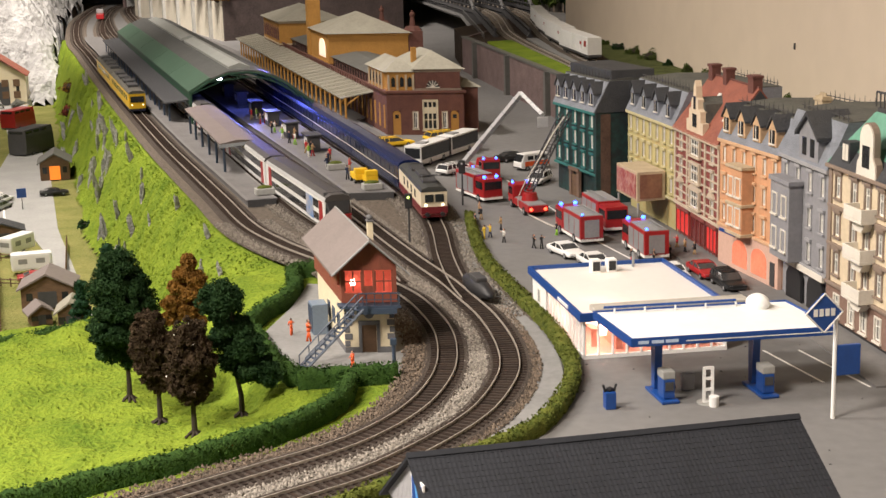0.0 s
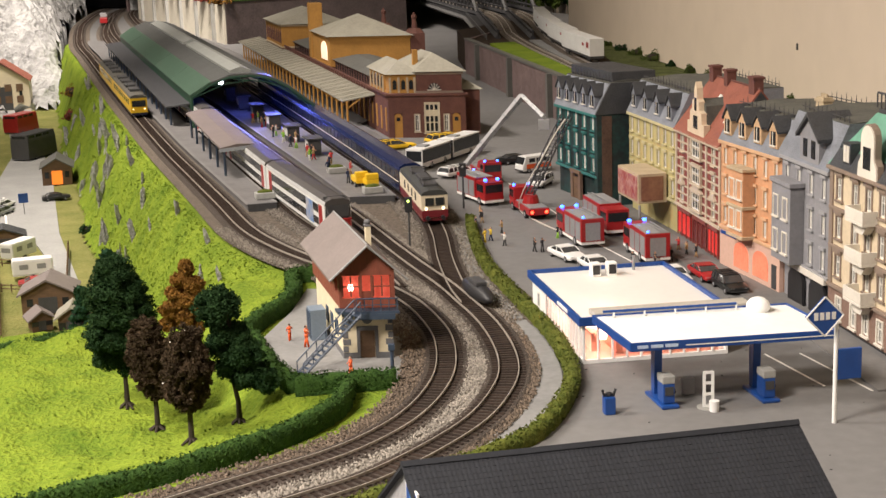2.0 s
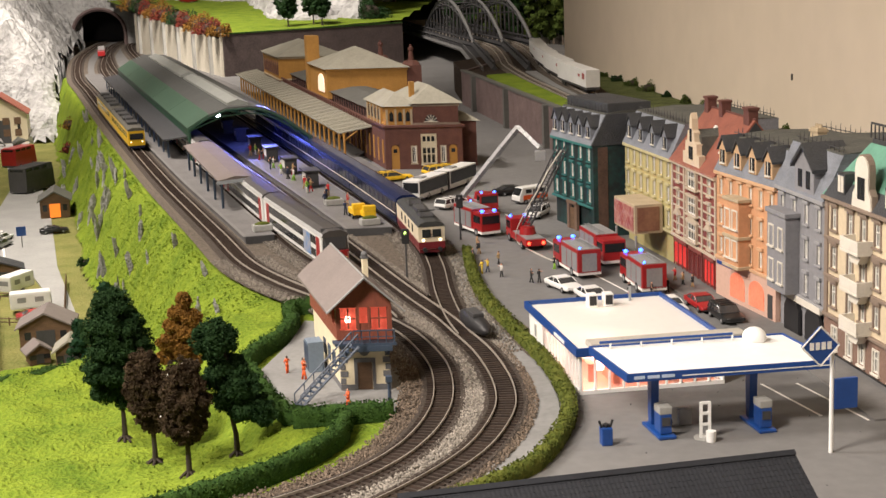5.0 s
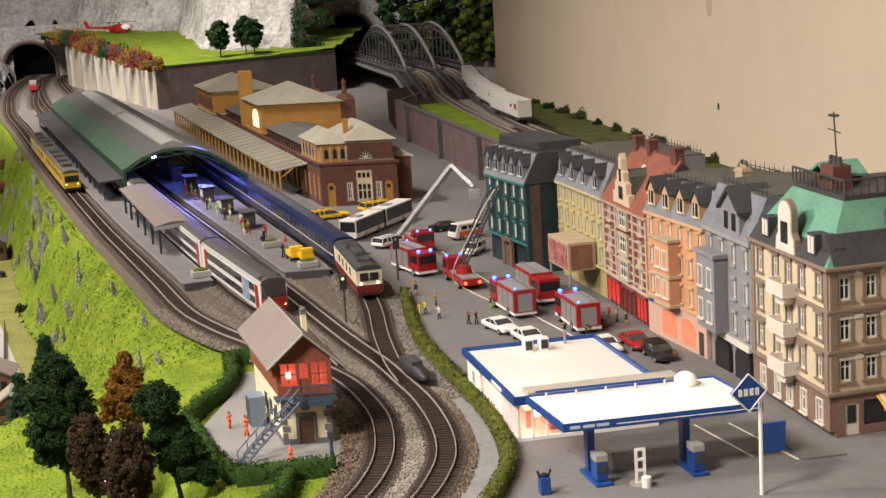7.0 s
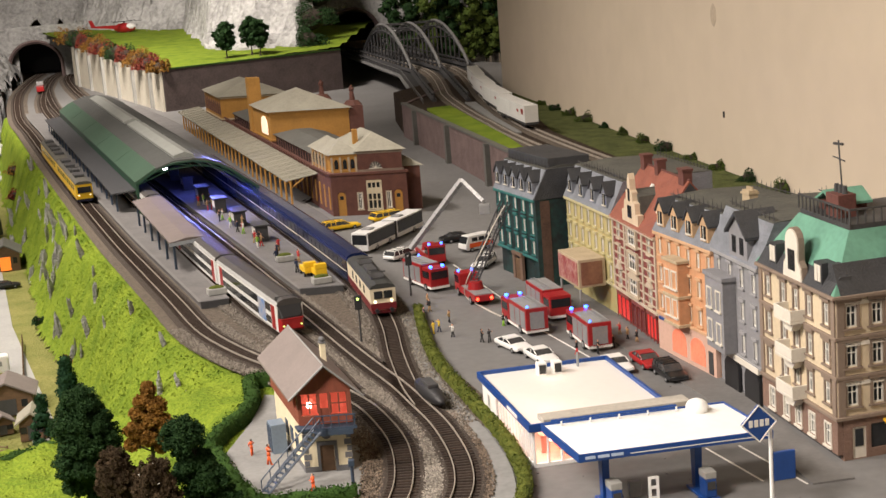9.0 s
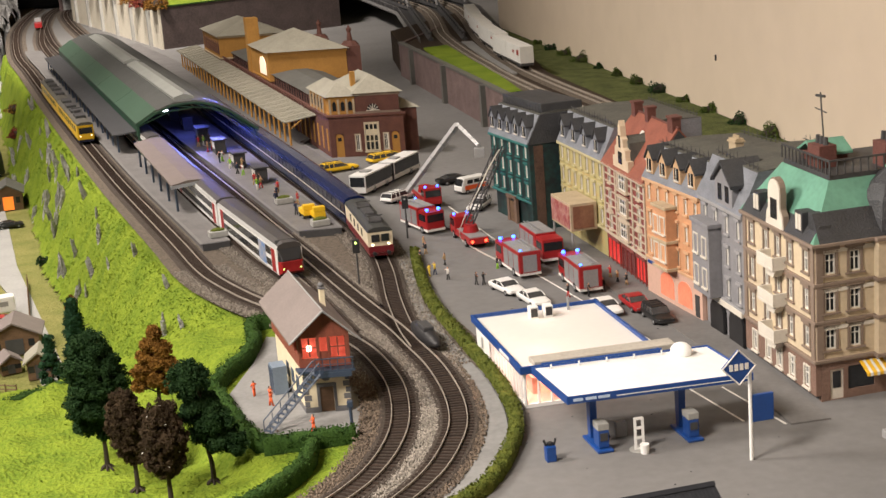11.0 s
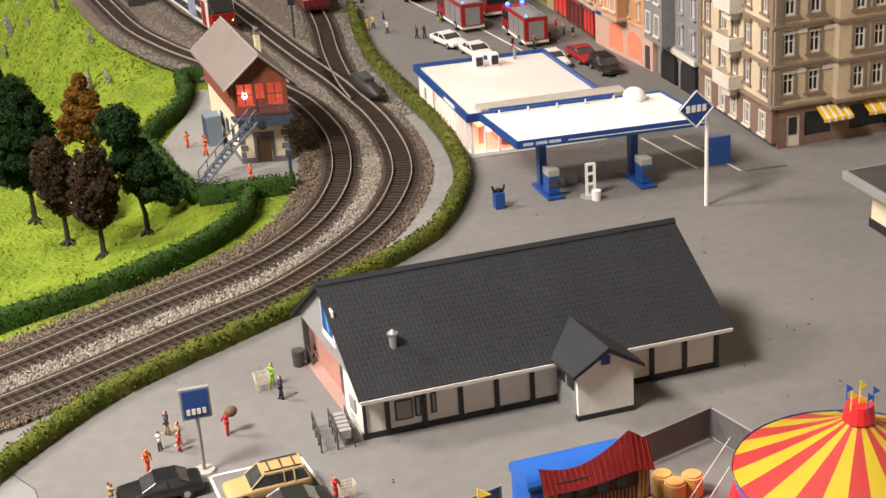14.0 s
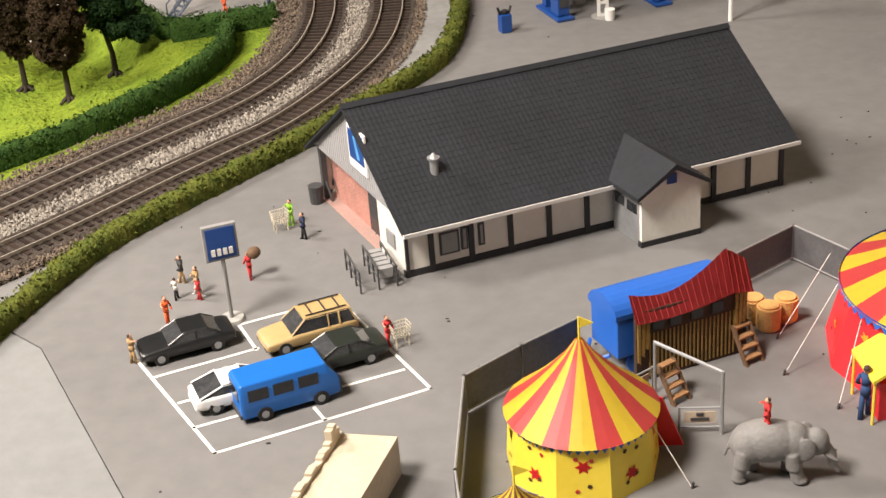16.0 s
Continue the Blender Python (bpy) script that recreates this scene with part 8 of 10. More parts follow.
for s, q in ((Vector((1.6, 314, 6.3)), Vector((-6.2, 398, 6.3))), (Vector((-6.2, 398, 6.3)), Vector((-34.5, 523, 6.3)))):
    BAR(bm, s, q, 0.6, 4)
part("walkway_edge", bm, PALE_IRON, br, "walkway edge, the light on it put into a paler iron colour")
bm = M()
for s, q in ((Vector((1.9, 314, 6.7)), Vector((-5.9, 398, 6.7))), (Vector((-5.9, 398, 6.7)), Vector((-34.2, 523, 6.7)))):
    for k in range(20):
        p = s.lerp(q, k / 19)
        BAR(bm, p, p + Vector((0, 0, 1.3)), 0.08, 4)
    BAR(bm, s + Vector((0, 0, 1.3)), q + Vector((0, 0, 1.3)), 0.1, 4)
part("walkway_railing", bm, PALE_IRON, br)

# freight wagons
y = 252.0
WAG = mat("container_white", (0.72, 0.72, 0.70), 0.5, var=0.07, s=0.25, bump=0.03)
for k in range(4):
    p, d = min(UP_A, key=lambda q: abs(q[0].y - y))
    ax = d
    ob = thing("container_wagon", p.x, p.y, 7.4, math.degrees(math.atan2(ax.y, ax.x)), "white container on a flat freight wagon", "wagon", "freight wagons")
    bm = M()
    B(bm, 0.4, -1.3, 1.2, 12.2, 1.3, 4.3, 0.06)
    c1 = part("container", bm, WAG, ob)
    bm = M()
    B(bm, 12.6, -1.3, 1.2, 24.4, 1.3, 4.3, 0.06)
    c2 = part("container", bm, WAG, ob)
    for c, x0 in ((c1, 0.4), (c2, 12.6)):
        bm = M()
        for j in range(9):
            B(bm, x0 + 0.8 + j * 1.25, -1.34, 1.4, x0 + 0.9 + j * 1.25, -1.3, 4.1)
            B(bm, x0 + 0.8 + j * 1.25, 1.3, 1.4, x0 + 0.9 + j * 1.25, 1.34, 4.1)
        parts("rib", bm, WAG, c)
    bm = M()
    B(bm, 1.4, 1.34, 2.6, 3.0, 1.38, 3.6)
    B(bm, 5.0, 1.34, 2.8, 6.4, 1.38, 3.3)
    parts("red_mark", bm, REDP, c1)
    bm = M()
    B(bm, 0.2, -1.2, 0.8, 24.6, 1.2, 1.18)
    part("flat_frame", bm, DARK, ob)
    for x in (3.5, 21):
        bm = M()
        for dx in (-0.9, 0.9):
            for s in (-0.75, 0.75):
                bmesh.ops.create_cone(bm, cap_ends=True, segments=10, radius1=0.42, radius2=0.42, depth=0.16, matrix=Matrix.Translation((x + dx, s, 0.45)) @ Matrix.Rotation(math.pi / 2, 4, "X"))
        B(bm, x - 1.4, -0.95, 0.35, x + 1.4, 0.95, 0.75)
        part("bogie", bm, BLACK, ob)
    y += 24.9 * 0.975

# ---- plateau, tunnels and mountain ----
PALE = mat("pale_wall_panels", (0.60, 0.56, 0.46), 0.8, var=0.12, s=0.15, bump=0.1)
wall_run("wall_plateau", (-26, 442), (-75, 411), 0, 12.0, 1.2, DARKWALL, "dark stone wall below the green plateau", 0, HEDGE)
wall_run("wall_plateau", (-75, 411), (-133, 540), 0, 12.0, 1.2, PALE, "pale panelled wall with grey piers below autumn bushes", 6, CONCRETE, 16.0)


def inside(poly, x, y):
    res = np.zeros(np.shape(x), bool)
    n = len(poly)
    for i in range(n):
        (xa, ya), (xb, yb) = poly[i], poly[(i + 1) % n]
        c = ((ya > y) != (yb > y)) & (x < (xb - xa) * (y - ya) / (yb - ya + 1e-12) + xa)
        res ^= c
    return res


PLATEAU = [(-75, 411), (-26, 442), (-20, 540), (-50, 640), (-180, 640), (-133, 540)]
sheet("ground_plateau", np.arange(-182, -18, 1.5), np.arange(409, 642, 1.5), lambda x, y: 12.0 + (y - 411) * 0.031 + 0.3 * ripple(x, y), GRASS,
      lambda x, y, z: inside(PLATEAU, x, y), label="bright green meadow on the plateau")


def crag(x, y):
    """Rough rock heights."""
    d = beside(x, y)
    left = -14 + np.minimum((d - 5.5) * 1.5, 58) * smooth((y - 392 - np.maximum(d - 10, 0) * 1.1) / 26) + 14 * smooth((y - 380) / 60)
    left = np.where(d > 5.5, left, -30)
    yb = np.interp(x, [-200, -150, -120, -95, -72, -60, -40, -15, 40], [598, 600, 566, 556, 472, 456, 452, 505, 520])
    back = 13 + 62 * smooth((y - yb) / 60) - 45 * (y < yb - 2)
    z = np.maximum(left, back)
    z = z + 2.6 * ripple(x * 3, y * 3) + 1.7 * np.abs(ripple(x * 9 + 5, y * 9)) + 0.9 * ripple(y * 21, x * 21)
    return z


def crag_keep(x, y, z):
    tunnel = (np.abs(beside(x, y) + 6) < 12) & (y < 612)
    second = (x > -37) & (x < -12) & (y < 548)
    return (z > -13) & ~tunnel & ~second


mt = sheet("ground_mountain", np.arange(-330, 44, 1.8), np.arange(376, 639, 1.8), crag, mat("mountain_rock", (0.2, 0.198, 0.195), 0.9, s=0.10, bump=0.9, c2=(0.54, 0.54, 0.53), fine=7, dist=0.12),
           crag_keep, label="rough pale grey plaster rock mountain face", jig=0.6)
for p in mt.data.polygons:
    p.use_smooth = False


def portal(x, y, rz, wide, high, body_w, body_h, label, z=0.0):
    ob = thing("tunnel_portal", x, y, z, rz, label, "tunnel portal", "tunnel portals", "structure")
    arch = [(-wide / 2, 0), (-wide / 2, high - wide * 0.45)]
    arch += [(-wide / 2 * math.cos(a), high - wide * 0.45 + wide * 0.45 * math.sin(a)) for a in [math.pi * k / 12 for k in range(1, 12)]]
    arch += [(wide / 2, high - wide * 0.45), (wide / 2, 0)]
    bm = M()
    outer = [(-body_w / 2, 0), (-body_w / 2, body_h), (body_w / 2, body_h), (body_w / 2, 0)]
    PR(bm, outer[:2] + outer[2:] + arch[::-1], "y", 0, 1.5)
    part("portal_wall", bm, MATS["mountain_rock"], ob)
    for k in range(len(arch) - 1):
        a, b = Vector((arch[k][0], 0, arch[k][1])), Vector((arch[k + 1][0], 0, arch[k + 1][1]))
        m = (a + b) / 2
        bm = M()
        BAR(bm, a * 1.05, b * 1.05, 0.75, 4)
        part("arch_stone", bm, STONEW, ob)
    # Black tube closed at the back: the tunnel's darkness put into its colour.
    bm = M()
    lo = [bm.verts.new((p[0], 1.0, p[1])) for p in arch]
    hi = [bm.verts.new((p[0], 40, p[1])) for p in arch]
    for k in range(len(arch) - 1):
        bm.faces.new((lo[k], lo[k + 1], hi[k + 1], hi[k]))
    bm.faces.new(hi)
    part("tunnel_lining", bm, BLACK, ob)
    return ob


portal(-162, 592, 14, 20, 14, 40, 21, "rough stone tunnel portal with dark opening")
portal(-27, 526, 6, 17, 13, 34, 24, "grey tunnel portal above the bridge", 7.0)
bm = M()
hb = thing("buffer_wagon", -139, 512, 0.5, 105, "red shunting vehicle near the tunnel", "railway vehicle")
B(bm, -6, -1.3, 0.6, 6, 1.3, 2.4, 0.2)
part("body", bm, REDP, hb)
bm = M()
B(bm, -2, -1.2, 2.4, 2, 1.2, 3.8, 0.2)
part("cab", bm, GREY, hb)


# ---- trees and bushes ----
def leafmat(name, a, b):
    return mat(name, a, 0.9, s=0.8, c2=b, bump=0.3, fine=5, spec=0.15)


L_GREEN = leafmat("leaf_dark_green", (0.009, 0.029, 0.01), (0.03, 0.065, 0.02))
L_BROWN = leafmat("leaf_dark_brown", (0.028, 0.02, 0.012), (0.075, 0.05, 0.028))
L_AUTUMN = leafmat("leaf_autumn", (0.12, 0.06, 0.015), (0.30, 0.15, 0.03))
L_RED = leafmat("leaf_red", (0.11, 0.02, 0.018), (0.22, 0.05, 0.03))
L_FIR = leafmat("leaf_fir", (0.008, 0.03, 0.014), (0.02, 0.055, 0.025))
BARK = mat("bark", (0.035, 0.025, 0.018), 0.9, var=0.3, s=1.0, bump=0.5)


def tree(x, y, z, high, wide, leaf, label, trunk=0.28, seed=1, shape="round", leaves=3600, clumps=46, size=0.19, base=True):
    ob = thing("tree", x, y, z, 0, label, "tree", "trees")
    rs = np.random.RandomState(seed)
    t0 = high * trunk
    bm = M()
    pts = [Vector((0, 0, -0.3)), Vector((rs.uniform(-.1, .1), rs.uniform(-.1, .1), t0 * 0.6)), Vector((rs.uniform(-.2, .2), rs.uniform(-.2, .2), t0 * 1.3)), Vector((rs.uniform(-.2, .2), 0, high * 0.9))]
    rad = [0.26, 0.19, 0.15, 0.03]
    for (a, b), (ra, rb) in zip(zip(pts, pts[1:]), zip(rad, rad[1:])):
        d = b - a
        m = Matrix.Translation((a + b) / 2) @ d.to_track_quat("Z", "Y").to_matrix().to_4x4()
        bmesh.ops.create_cone(bm, cap_ends=False, segments=9, radius1=ra, radius2=rb, depth=d.length * 1.04, matrix=m)
    for k in range(12):
        h = t0 + (high - t0) * rs.uniform(0.0, 0.7)
        a = rs.uniform(0, 6.28)
        r = wide / 2 * rs.uniform(0.4, 0.85)
        BAR(bm, (0, 0, h), (r * math.cos(a), r * math.sin(a), h + rs.uniform(0.1, 0.9)), 0.05, 5)
    if base:
        for k in range(6):
            a = k * 1.05 + rs.uniform(0, 0.5)
            BAR(bm, (0, 0, 0.35), (0.55 * math.cos(a), 0.55 * math.sin(a), -0.12), 0.1, 5)
    part("trunk", bm, BARK, ob)
    c = []
    for k in range(clumps):
        u = (k + 0.5) / clumps
        h = t0 + (high - t0) * u
        if shape == "cone":
            r = wide / 2 * (1.02 - u) * rs.uniform(0.6, 1.0)
        elif shape == "oval":
            r = wide / 2 * (1 - abs(2 * u - 0.85) ** 2.4) * rs.uniform(0.35, 0.95)
        else:
            r = wide / 2 * math.sqrt(max(0.05, 1 - (2 * u - 1) ** 2)) * rs.uniform(0.3, 0.95)
        a = k * 2.4 + rs.uniform(-0.6, 0.6)
        c.append((r * math.cos(a), r * math.sin(a), h + rs.uniform(-0.2, 0.2), wide * rs.uniform(0.10, 0.19)))
    c = np.array(c)
    bm = M()
    for x_, y_, z_, r_ in c:
        BALL(bm, x_, y_, z_, r_ * 0.82, r_ * 0.82, r_ * 0.68, 1)
    part("crown_core", bm, leaf, ob, kind="stuff")
    i = rs.randint(0, len(c), leaves)
    v = rs.normal(size=(leaves, 3))
    v /= np.linalg.norm(v, axis=1, keepdims=True)
    v *= c[i, 3:4] * rs.uniform(0.5, 1.05, (leaves, 1))
    v[:, 2] *= 0.8
    leaf_mesh("crown", c[i, :3] + v, size, leaf, ob, seed + 7, kind="")
    return ob


def gz(x, y):
    return float(land(np.array([float(x)]), np.array([float(y)]))[0])


def foam_tree(x, y, lobes, leaf, label, seed, clump=0.42, per=120, leaf_size=0.085, lean=0.0, fleck=None):
    """A model tree: a tapered trunk with limbs into lobes (dx, dy, height, radius, half height) of fine foam clumps."""
    ob = thing("tree", x, y, gz(x, y), 0, label, "tree", "trees")
    rs = np.random.RandomState(seed)
    lobes = [(dx * 1.15, dy * 1.15, h, r * 1.2, rz * 1.08) for dx, dy, h, r, rz in lobes]
    low = min(h - rz for _, _, h, _, rz in lobes)
    top = max(h + rz * 0.6 for _, _, h, _, rz in lobes)
    bm = M()
    pts = [Vector((0, 0, -0.25)), Vector((rs.uniform(-.08, .08), 0, low * 0.7)), Vector((lean * 0.5, 0, low * 1.4)), Vector((lean, 0, top))]
    for (a, b), (ra, rb) in zip(zip(pts, pts[1:]), ((0.24, 0.19), (0.19, 0.15), (0.15, 0.03))):
        d = b - a
        m = Matrix.Translation((a + b) / 2) @ d.to_track_quat("Z", "Y").to_matrix().to_4x4()
        bmesh.ops.create_cone(bm, cap_ends=False, segments=9, radius1=ra, radius2=rb, depth=d.length * 1.04, matrix=m)
    for k in range(7):
        a = k * 0.9 + rs.uniform(0, 0.4)
        r = rs.uniform(0.5, 0.85)
        BAR(bm, (0, 0, 0.4), (r * math.cos(a), r * math.sin(a), -0.1), 0.11, 5)
    for dx, dy, h, r, rz in lobes:
        for k in range(4):
            a = rs.uniform(0, 6.28)
            BAR(bm, (lean * 0.5, 0, max(low, h - rz * 1.2)), (dx + r * 0.6 * math.cos(a), dy + r * 0.6 * math.sin(a), h + rs.uniform(-0.3, 0.4) * rz), 0.05, 5)
    part("trunk", bm, BARK, ob)
    c = []
    for dx, dy, h, r, rz in lobes:
        n = int(9 * (r * rz) / (clump * clump)) + 6
        for k in range(n):
            v = rs.normal(size=3)
            v /= np.linalg.norm(v)
            f = rs.uniform(0.55, 1.0)
            s = clump * rs.uniform(0.55, 1.15)
            c.append((dx + v[0] * (r - s * 0.6) * f, dy + v[1] * (r - s * 0.6) * f, h + v[2] * (rz - s * 0.5) * f, s))
    c = np.array(c)
    bm = M()
    for dx, dy, h, r, rz in lobes:
        BALL(bm, dx, dy, h, r * 0.6, r * 0.6, rz * 0.62, 2)
    part("crown_core", bm, leaf, ob)
    n = per * len(c)
    i = np.repeat(np.arange(len(c)), per)
    v = rs.normal(size=(n, 3))
    v /= np.linalg.norm(v, axis=1, keepdims=True)
    v *= c[i, 3:4] * rs.uniform(0.35, 1.05, (n, 1)) ** 0.7
    leaf_mesh("crown", c[i, :3] + v, leaf_size, leaf, ob, seed + 7, kind="")
    # Pale leaves stand in for white glints and dried leaves on the crown.
    if fleck:
        j = rs.randint(0, len(c), fleck)
        w = rs.normal(size=(fleck, 3))
        w /= np.linalg.norm(w, axis=1, keepdims=True)
        leaf_mesh("pale_flakes", c[j, :3] + w * c[j, 3:4] * 1.02, 0.12, TRIM, ob, seed + 9, "pale leaves put in for white glints and dried leaves", kind="")
    return ob


foam_tree(-14.01, 86.65, [(0, 0, 7.3, 1.25, 1.5), (0.1, 0, 5.8, 1.75, 1.6), (-0.1, 0.1, 4.2, 1.6, 1.5), (0, 0, 3.2, 1.0, 0.9)], L_BROWN, "dark brown tree with an egg-shaped crown and pale glint leaves", 100, 0.34, 110, 0.08, 0.0, 150)
foam_tree(-17.92, 92.22, [(-0.35, 0, 7.3, 1.2, 1.5), (-0.2, 0, 5.9, 1.65, 1.6), (0, 0.1, 4.4, 1.5, 1.5), (0.1, 0, 3.3, 0.9, 0.9)], L_BROWN, "dark brown tree with a dense egg-shaped crown", 101, 0.32, 110, 0.08)
foam_tree(-21.66, 97.53, [(-0.2, 0, 10.9, 1.5, 1.5), (-0.3, 0, 9.3, 2.15, 1.8), (0.2, 0.2, 7.6, 2.4, 1.7), (-0.4, -0.2, 6.0, 2.1, 1.7), (0.9, 0, 5.2, 1.4, 1.2), (-0.9, 0, 4.2, 1.1, 1.1), (0.2, 0, 3.4, 0.6, 0.9), (-1.6, 0.2, 3.8, 0.7, 0.6)], L_GREEN, "tall dark green tree with a broad ragged crown", 102, 0.5, 120, 0.095)
foam_tree(-11.05, 89.7, [(-1.0, 0, 8.9, 1.55, 1.5), (-0.4, 0.3, 6.6, 1.5, 1.1), (-1.2, 0, 6.0, 0.9, 0.9), (0.5, 0, 5.3, 1.45, 1.1), (0.9, 0.2, 3.7, 1.55, 1.0), (1.9, -0.2, 3.2, 0.85, 0.8), (-0.6, 0, 4.3, 0.9, 0.8)], L_GREEN, "dark green tree with separate rounded foliage clumps", 103, 0.45, 120, 0.09, -0.6)
foam_tree(-18.36, 105.88, [(0.2, 0, 9.0, 0.6, 0.8), (-0.3, 0, 8.1, 0.8, 0.7), (0.7, 0, 7.6, 0.8, 0.8), (-0.8, 0.1, 6.9, 0.75, 0.6), (0.2, 0, 6.4, 1.0, 0.8), (1.1, 0, 6.0, 0.8, 0.7), (-1.2, 0, 5.5, 0.9, 0.7), (-0.1, 0, 4.8, 1.0, 0.8), (-1.5, 0.1, 4.2, 0.7, 0.6), (0.7, 0, 3.9, 0.6, 0.6)], L_AUTUMN, "autumn brown tree with sparse ragged foliage", 104, 0.3, 70, 0.1)
tree(-37.0, 147, -12.5, 10.5, 4.8, L_FIR, "dark green conifer beside the village lane", 0.05, 120, "cone", 7000, 80, 0.16)
tree(-39.8, 145, -12.8, 7.2, 3.8, L_FIR, "small dark green conifer beside the village lane", 0.05, 121, "cone", 2200, 50, 0.2)
tree(-59, 432, 12.7, 10, 7, L_GREEN, "grey-green tree on the plateau meadow", 0.3, 130, "round", 1500, 30, 0.6)
tree(-52, 436, 12.8, 11, 7, L_GREEN, "dark green tree on the plateau meadow", 0.3, 131, "round", 1500, 30, 0.6)
tree(-49, 433, 12.7, 10, 6, L_GREEN, "dark tree beside another on the plateau", 0.3, 132, "round", 1500, 30, 0.6)
L_OLIVE = leafmat("leaf_olive_green", (0.035, 0.06, 0.012), (0.10, 0.14, 0.03))
for k, (x, high, wide, leaf) in enumerate(((-9, 24, 15, L_GREEN), (-1, 26, 14, L_OLIVE), (6, 24, 15, L_GREEN), (13, 27, 15, L_OLIVE), (20, 26, 15, L_OLIVE), (26, 28, 14, L_GREEN))):
    y = float(np.interp(x, [-15, 40], [498, 513]))
    tree(x, y, 0.1, high + 14, wide, leaf, "leafy tree behind the bridge", 0.06, 140 + k, "round", 4200, 60, 0.6, False)


def bush(x, y, z, r, leaf, label, seed, n=500, size=0.25):
    ob = thing("bush", x, y, z, 0, label, "bush", "bushes")
    rs = np.random.RandomState(seed)
    v = rs.normal(size=(n, 3))
    v /= np.linalg.norm(v, axis=1, keepdims=True)
    v *= r * rs.uniform(0.55, 1.05, (n, 1)) * (1 + 0.25 * np.sin(v[:, :1] * 5 + seed))
    v[:, 2] = np.abs(v[:, 2]) * 0.9
    leaf_mesh("foliage", v, size, leaf, ob, seed + 1, kind="")
    bm = M()
    BALL(bm, 0, 0, r * 0.25, r * 0.62, r * 0.62, r * 0.5, 2)
    part("bush_core", bm, BARK, ob)


for k in range(13):
    f = k / 12
    leaf, lab = [(L_AUTUMN, "ochre autumn bush on the wall's edge"), (L_RED, "red autumn bush on the wall's edge"), (L_GREEN, "green bush on the wall's edge")][(0, 1, 0, 0, 1, 2)[k % 6]]
    bush(-76 - 56 * f, 413 + 126 * f, 11.5 + 4 * f, 3.6 + (k * 7 % 3) * 0.9 + (3 if k == 12 else 0), leaf, lab, 200 + k, 1500, 0.3)
for k, (x, y, z, r) in enumerate([(-37, 456, 13, 6), (-36, 468, 19, 7), (-40, 478, 26, 7), (-35, 485, 26, 8), (-36, 500, 32, 9)]):
    bush(x, y, z, r, L_GREEN, "dark green bush beside the upper tunnel", 260 + k, 2200, 0.36)
for k in range(16):
    y = 304 - k * 11.5
    bush(28.5 + (300 - y) * 0.195, y, 5.8, 1.1 + (k * 5 % 4) * 0.3, (L_OLIVE, L_GREEN)[k % 3 == 1], "low green moss bush along the room wall", 230 + k, 900, 0.15)

# ---- rocks on the bank ----
rs = np.random.RandomState(9)


def rock(x, y, r, seed, tilt):
    z = gz(x, y)
    ob = thing("rock", x, y, z, rs.uniform(0, 360), "rough grey rock outcrop in the green bank", "rock", "rock outcrops")
    bm = M()
    bmesh.ops.create_icosphere(bm, subdivisions=3, radius=1)
    for v in bm.verts:
        k = 1 + 0.5 * noise.noise(v.co * 1.7 + Vector((seed, 0, 0))) + 0.25 * noise.noise(v.co * 4.2 + Vector((0, seed, 0)))
        v.co = Vector((v.co.x * 0.36 * k + v.co.z * 0.5, v.co.y * 0.27 * k, v.co.z * 1.9 * k)) * r
    part("rock", bm, ROCK, ob)


n = 0
for k in range(400):
    y = rs.uniform(132, 330)
    p, d = along(P_IN, y)
    off = rs.uniform(4.2, 12.0)
    x, yy = p.x - d.y * off, p.y + d.x * off
    if n < 46 and rs.rand() < 0.5:
        rock(x, yy, rs.uniform(0.5, 1.35) * (1 + (y - 130) / 400), 10 + k, 0)
        n += 1
for x, y, r, leaf, lab in ((-47, 183, 1.6, L_AUTUMN, "brown bush on the bank"), (-97, 330, 2.2, L_RED, "red bush on the bank"), (-101, 345, 2.5, L_AUTUMN, "brown bush at the bank's top"), (-60, 215, 1.2, L_GREEN, "green bush on the bank")):
    bush(x, y, gz(x, y), r, leaf, lab, int(abs(x) * 3), 400, 0.25)
# grass tufts over lawn and bank
tuft = []
for k in range(44000):
    x, y = rs.uniform(-60, 2), rs.uniform(62, 190)
    if k > 7000:
        y = rs.uniform(130, 330)
        x = -13 - (y - 130) * 0.37 - rs.uniform(2, 22)
    tuft.append((x, y))
tuft = np.array(tuft)
tz = land(tuft[:, 0], tuft[:, 1])
td = beside(tuft[:, 0], tuft[:, 1])
ok = (tz > -13) & (td > 3.6) & ~((tuft[:, 1] > 90) & (tuft[:, 1] < 126) & (td < 14) & (tuft[:, 0] > -12.6))
ok &= ~((td < 6.3) & (tuft[:, 1] < 92))
gt = thing("grass_tufts", 0, 0, 0, 0, "short bright green grass fibres", "grass", "", "stuff")
leaf_mesh("tufts", np.stack([tuft[ok, 0], tuft[ok, 1], tz[ok] + 0.03], 1), 0.14, GRASS, gt, 77)

# ---- village below the bank ----
bm = M()
PR(bm, [(-150, 420), (-118.5, 347.4), (-101.6, 302), (-92.7, 265.8), (-75.5, 216.9), (-69, 214.2), (-59.9, 195.6), (-44.2, 154), (-36, 134), (-34, 136), (-42.3, 158.5), (-64.8, 216), (-81.1, 264.5), (-104.3, 327.9), (-138, 420)], "z", VILLAGE - 1.0, VILLAGE + 0.12)
part("road_village", bm, LANE, None, "pale grey village lane below the bank", kind="structure")
bm = M()
PR(bm, [(-86, 250), (-72, 212), (-71.7, 212.1), (-85.6, 250.1)], "z", VILLAGE + 0.1, VILLAGE + 0.15)
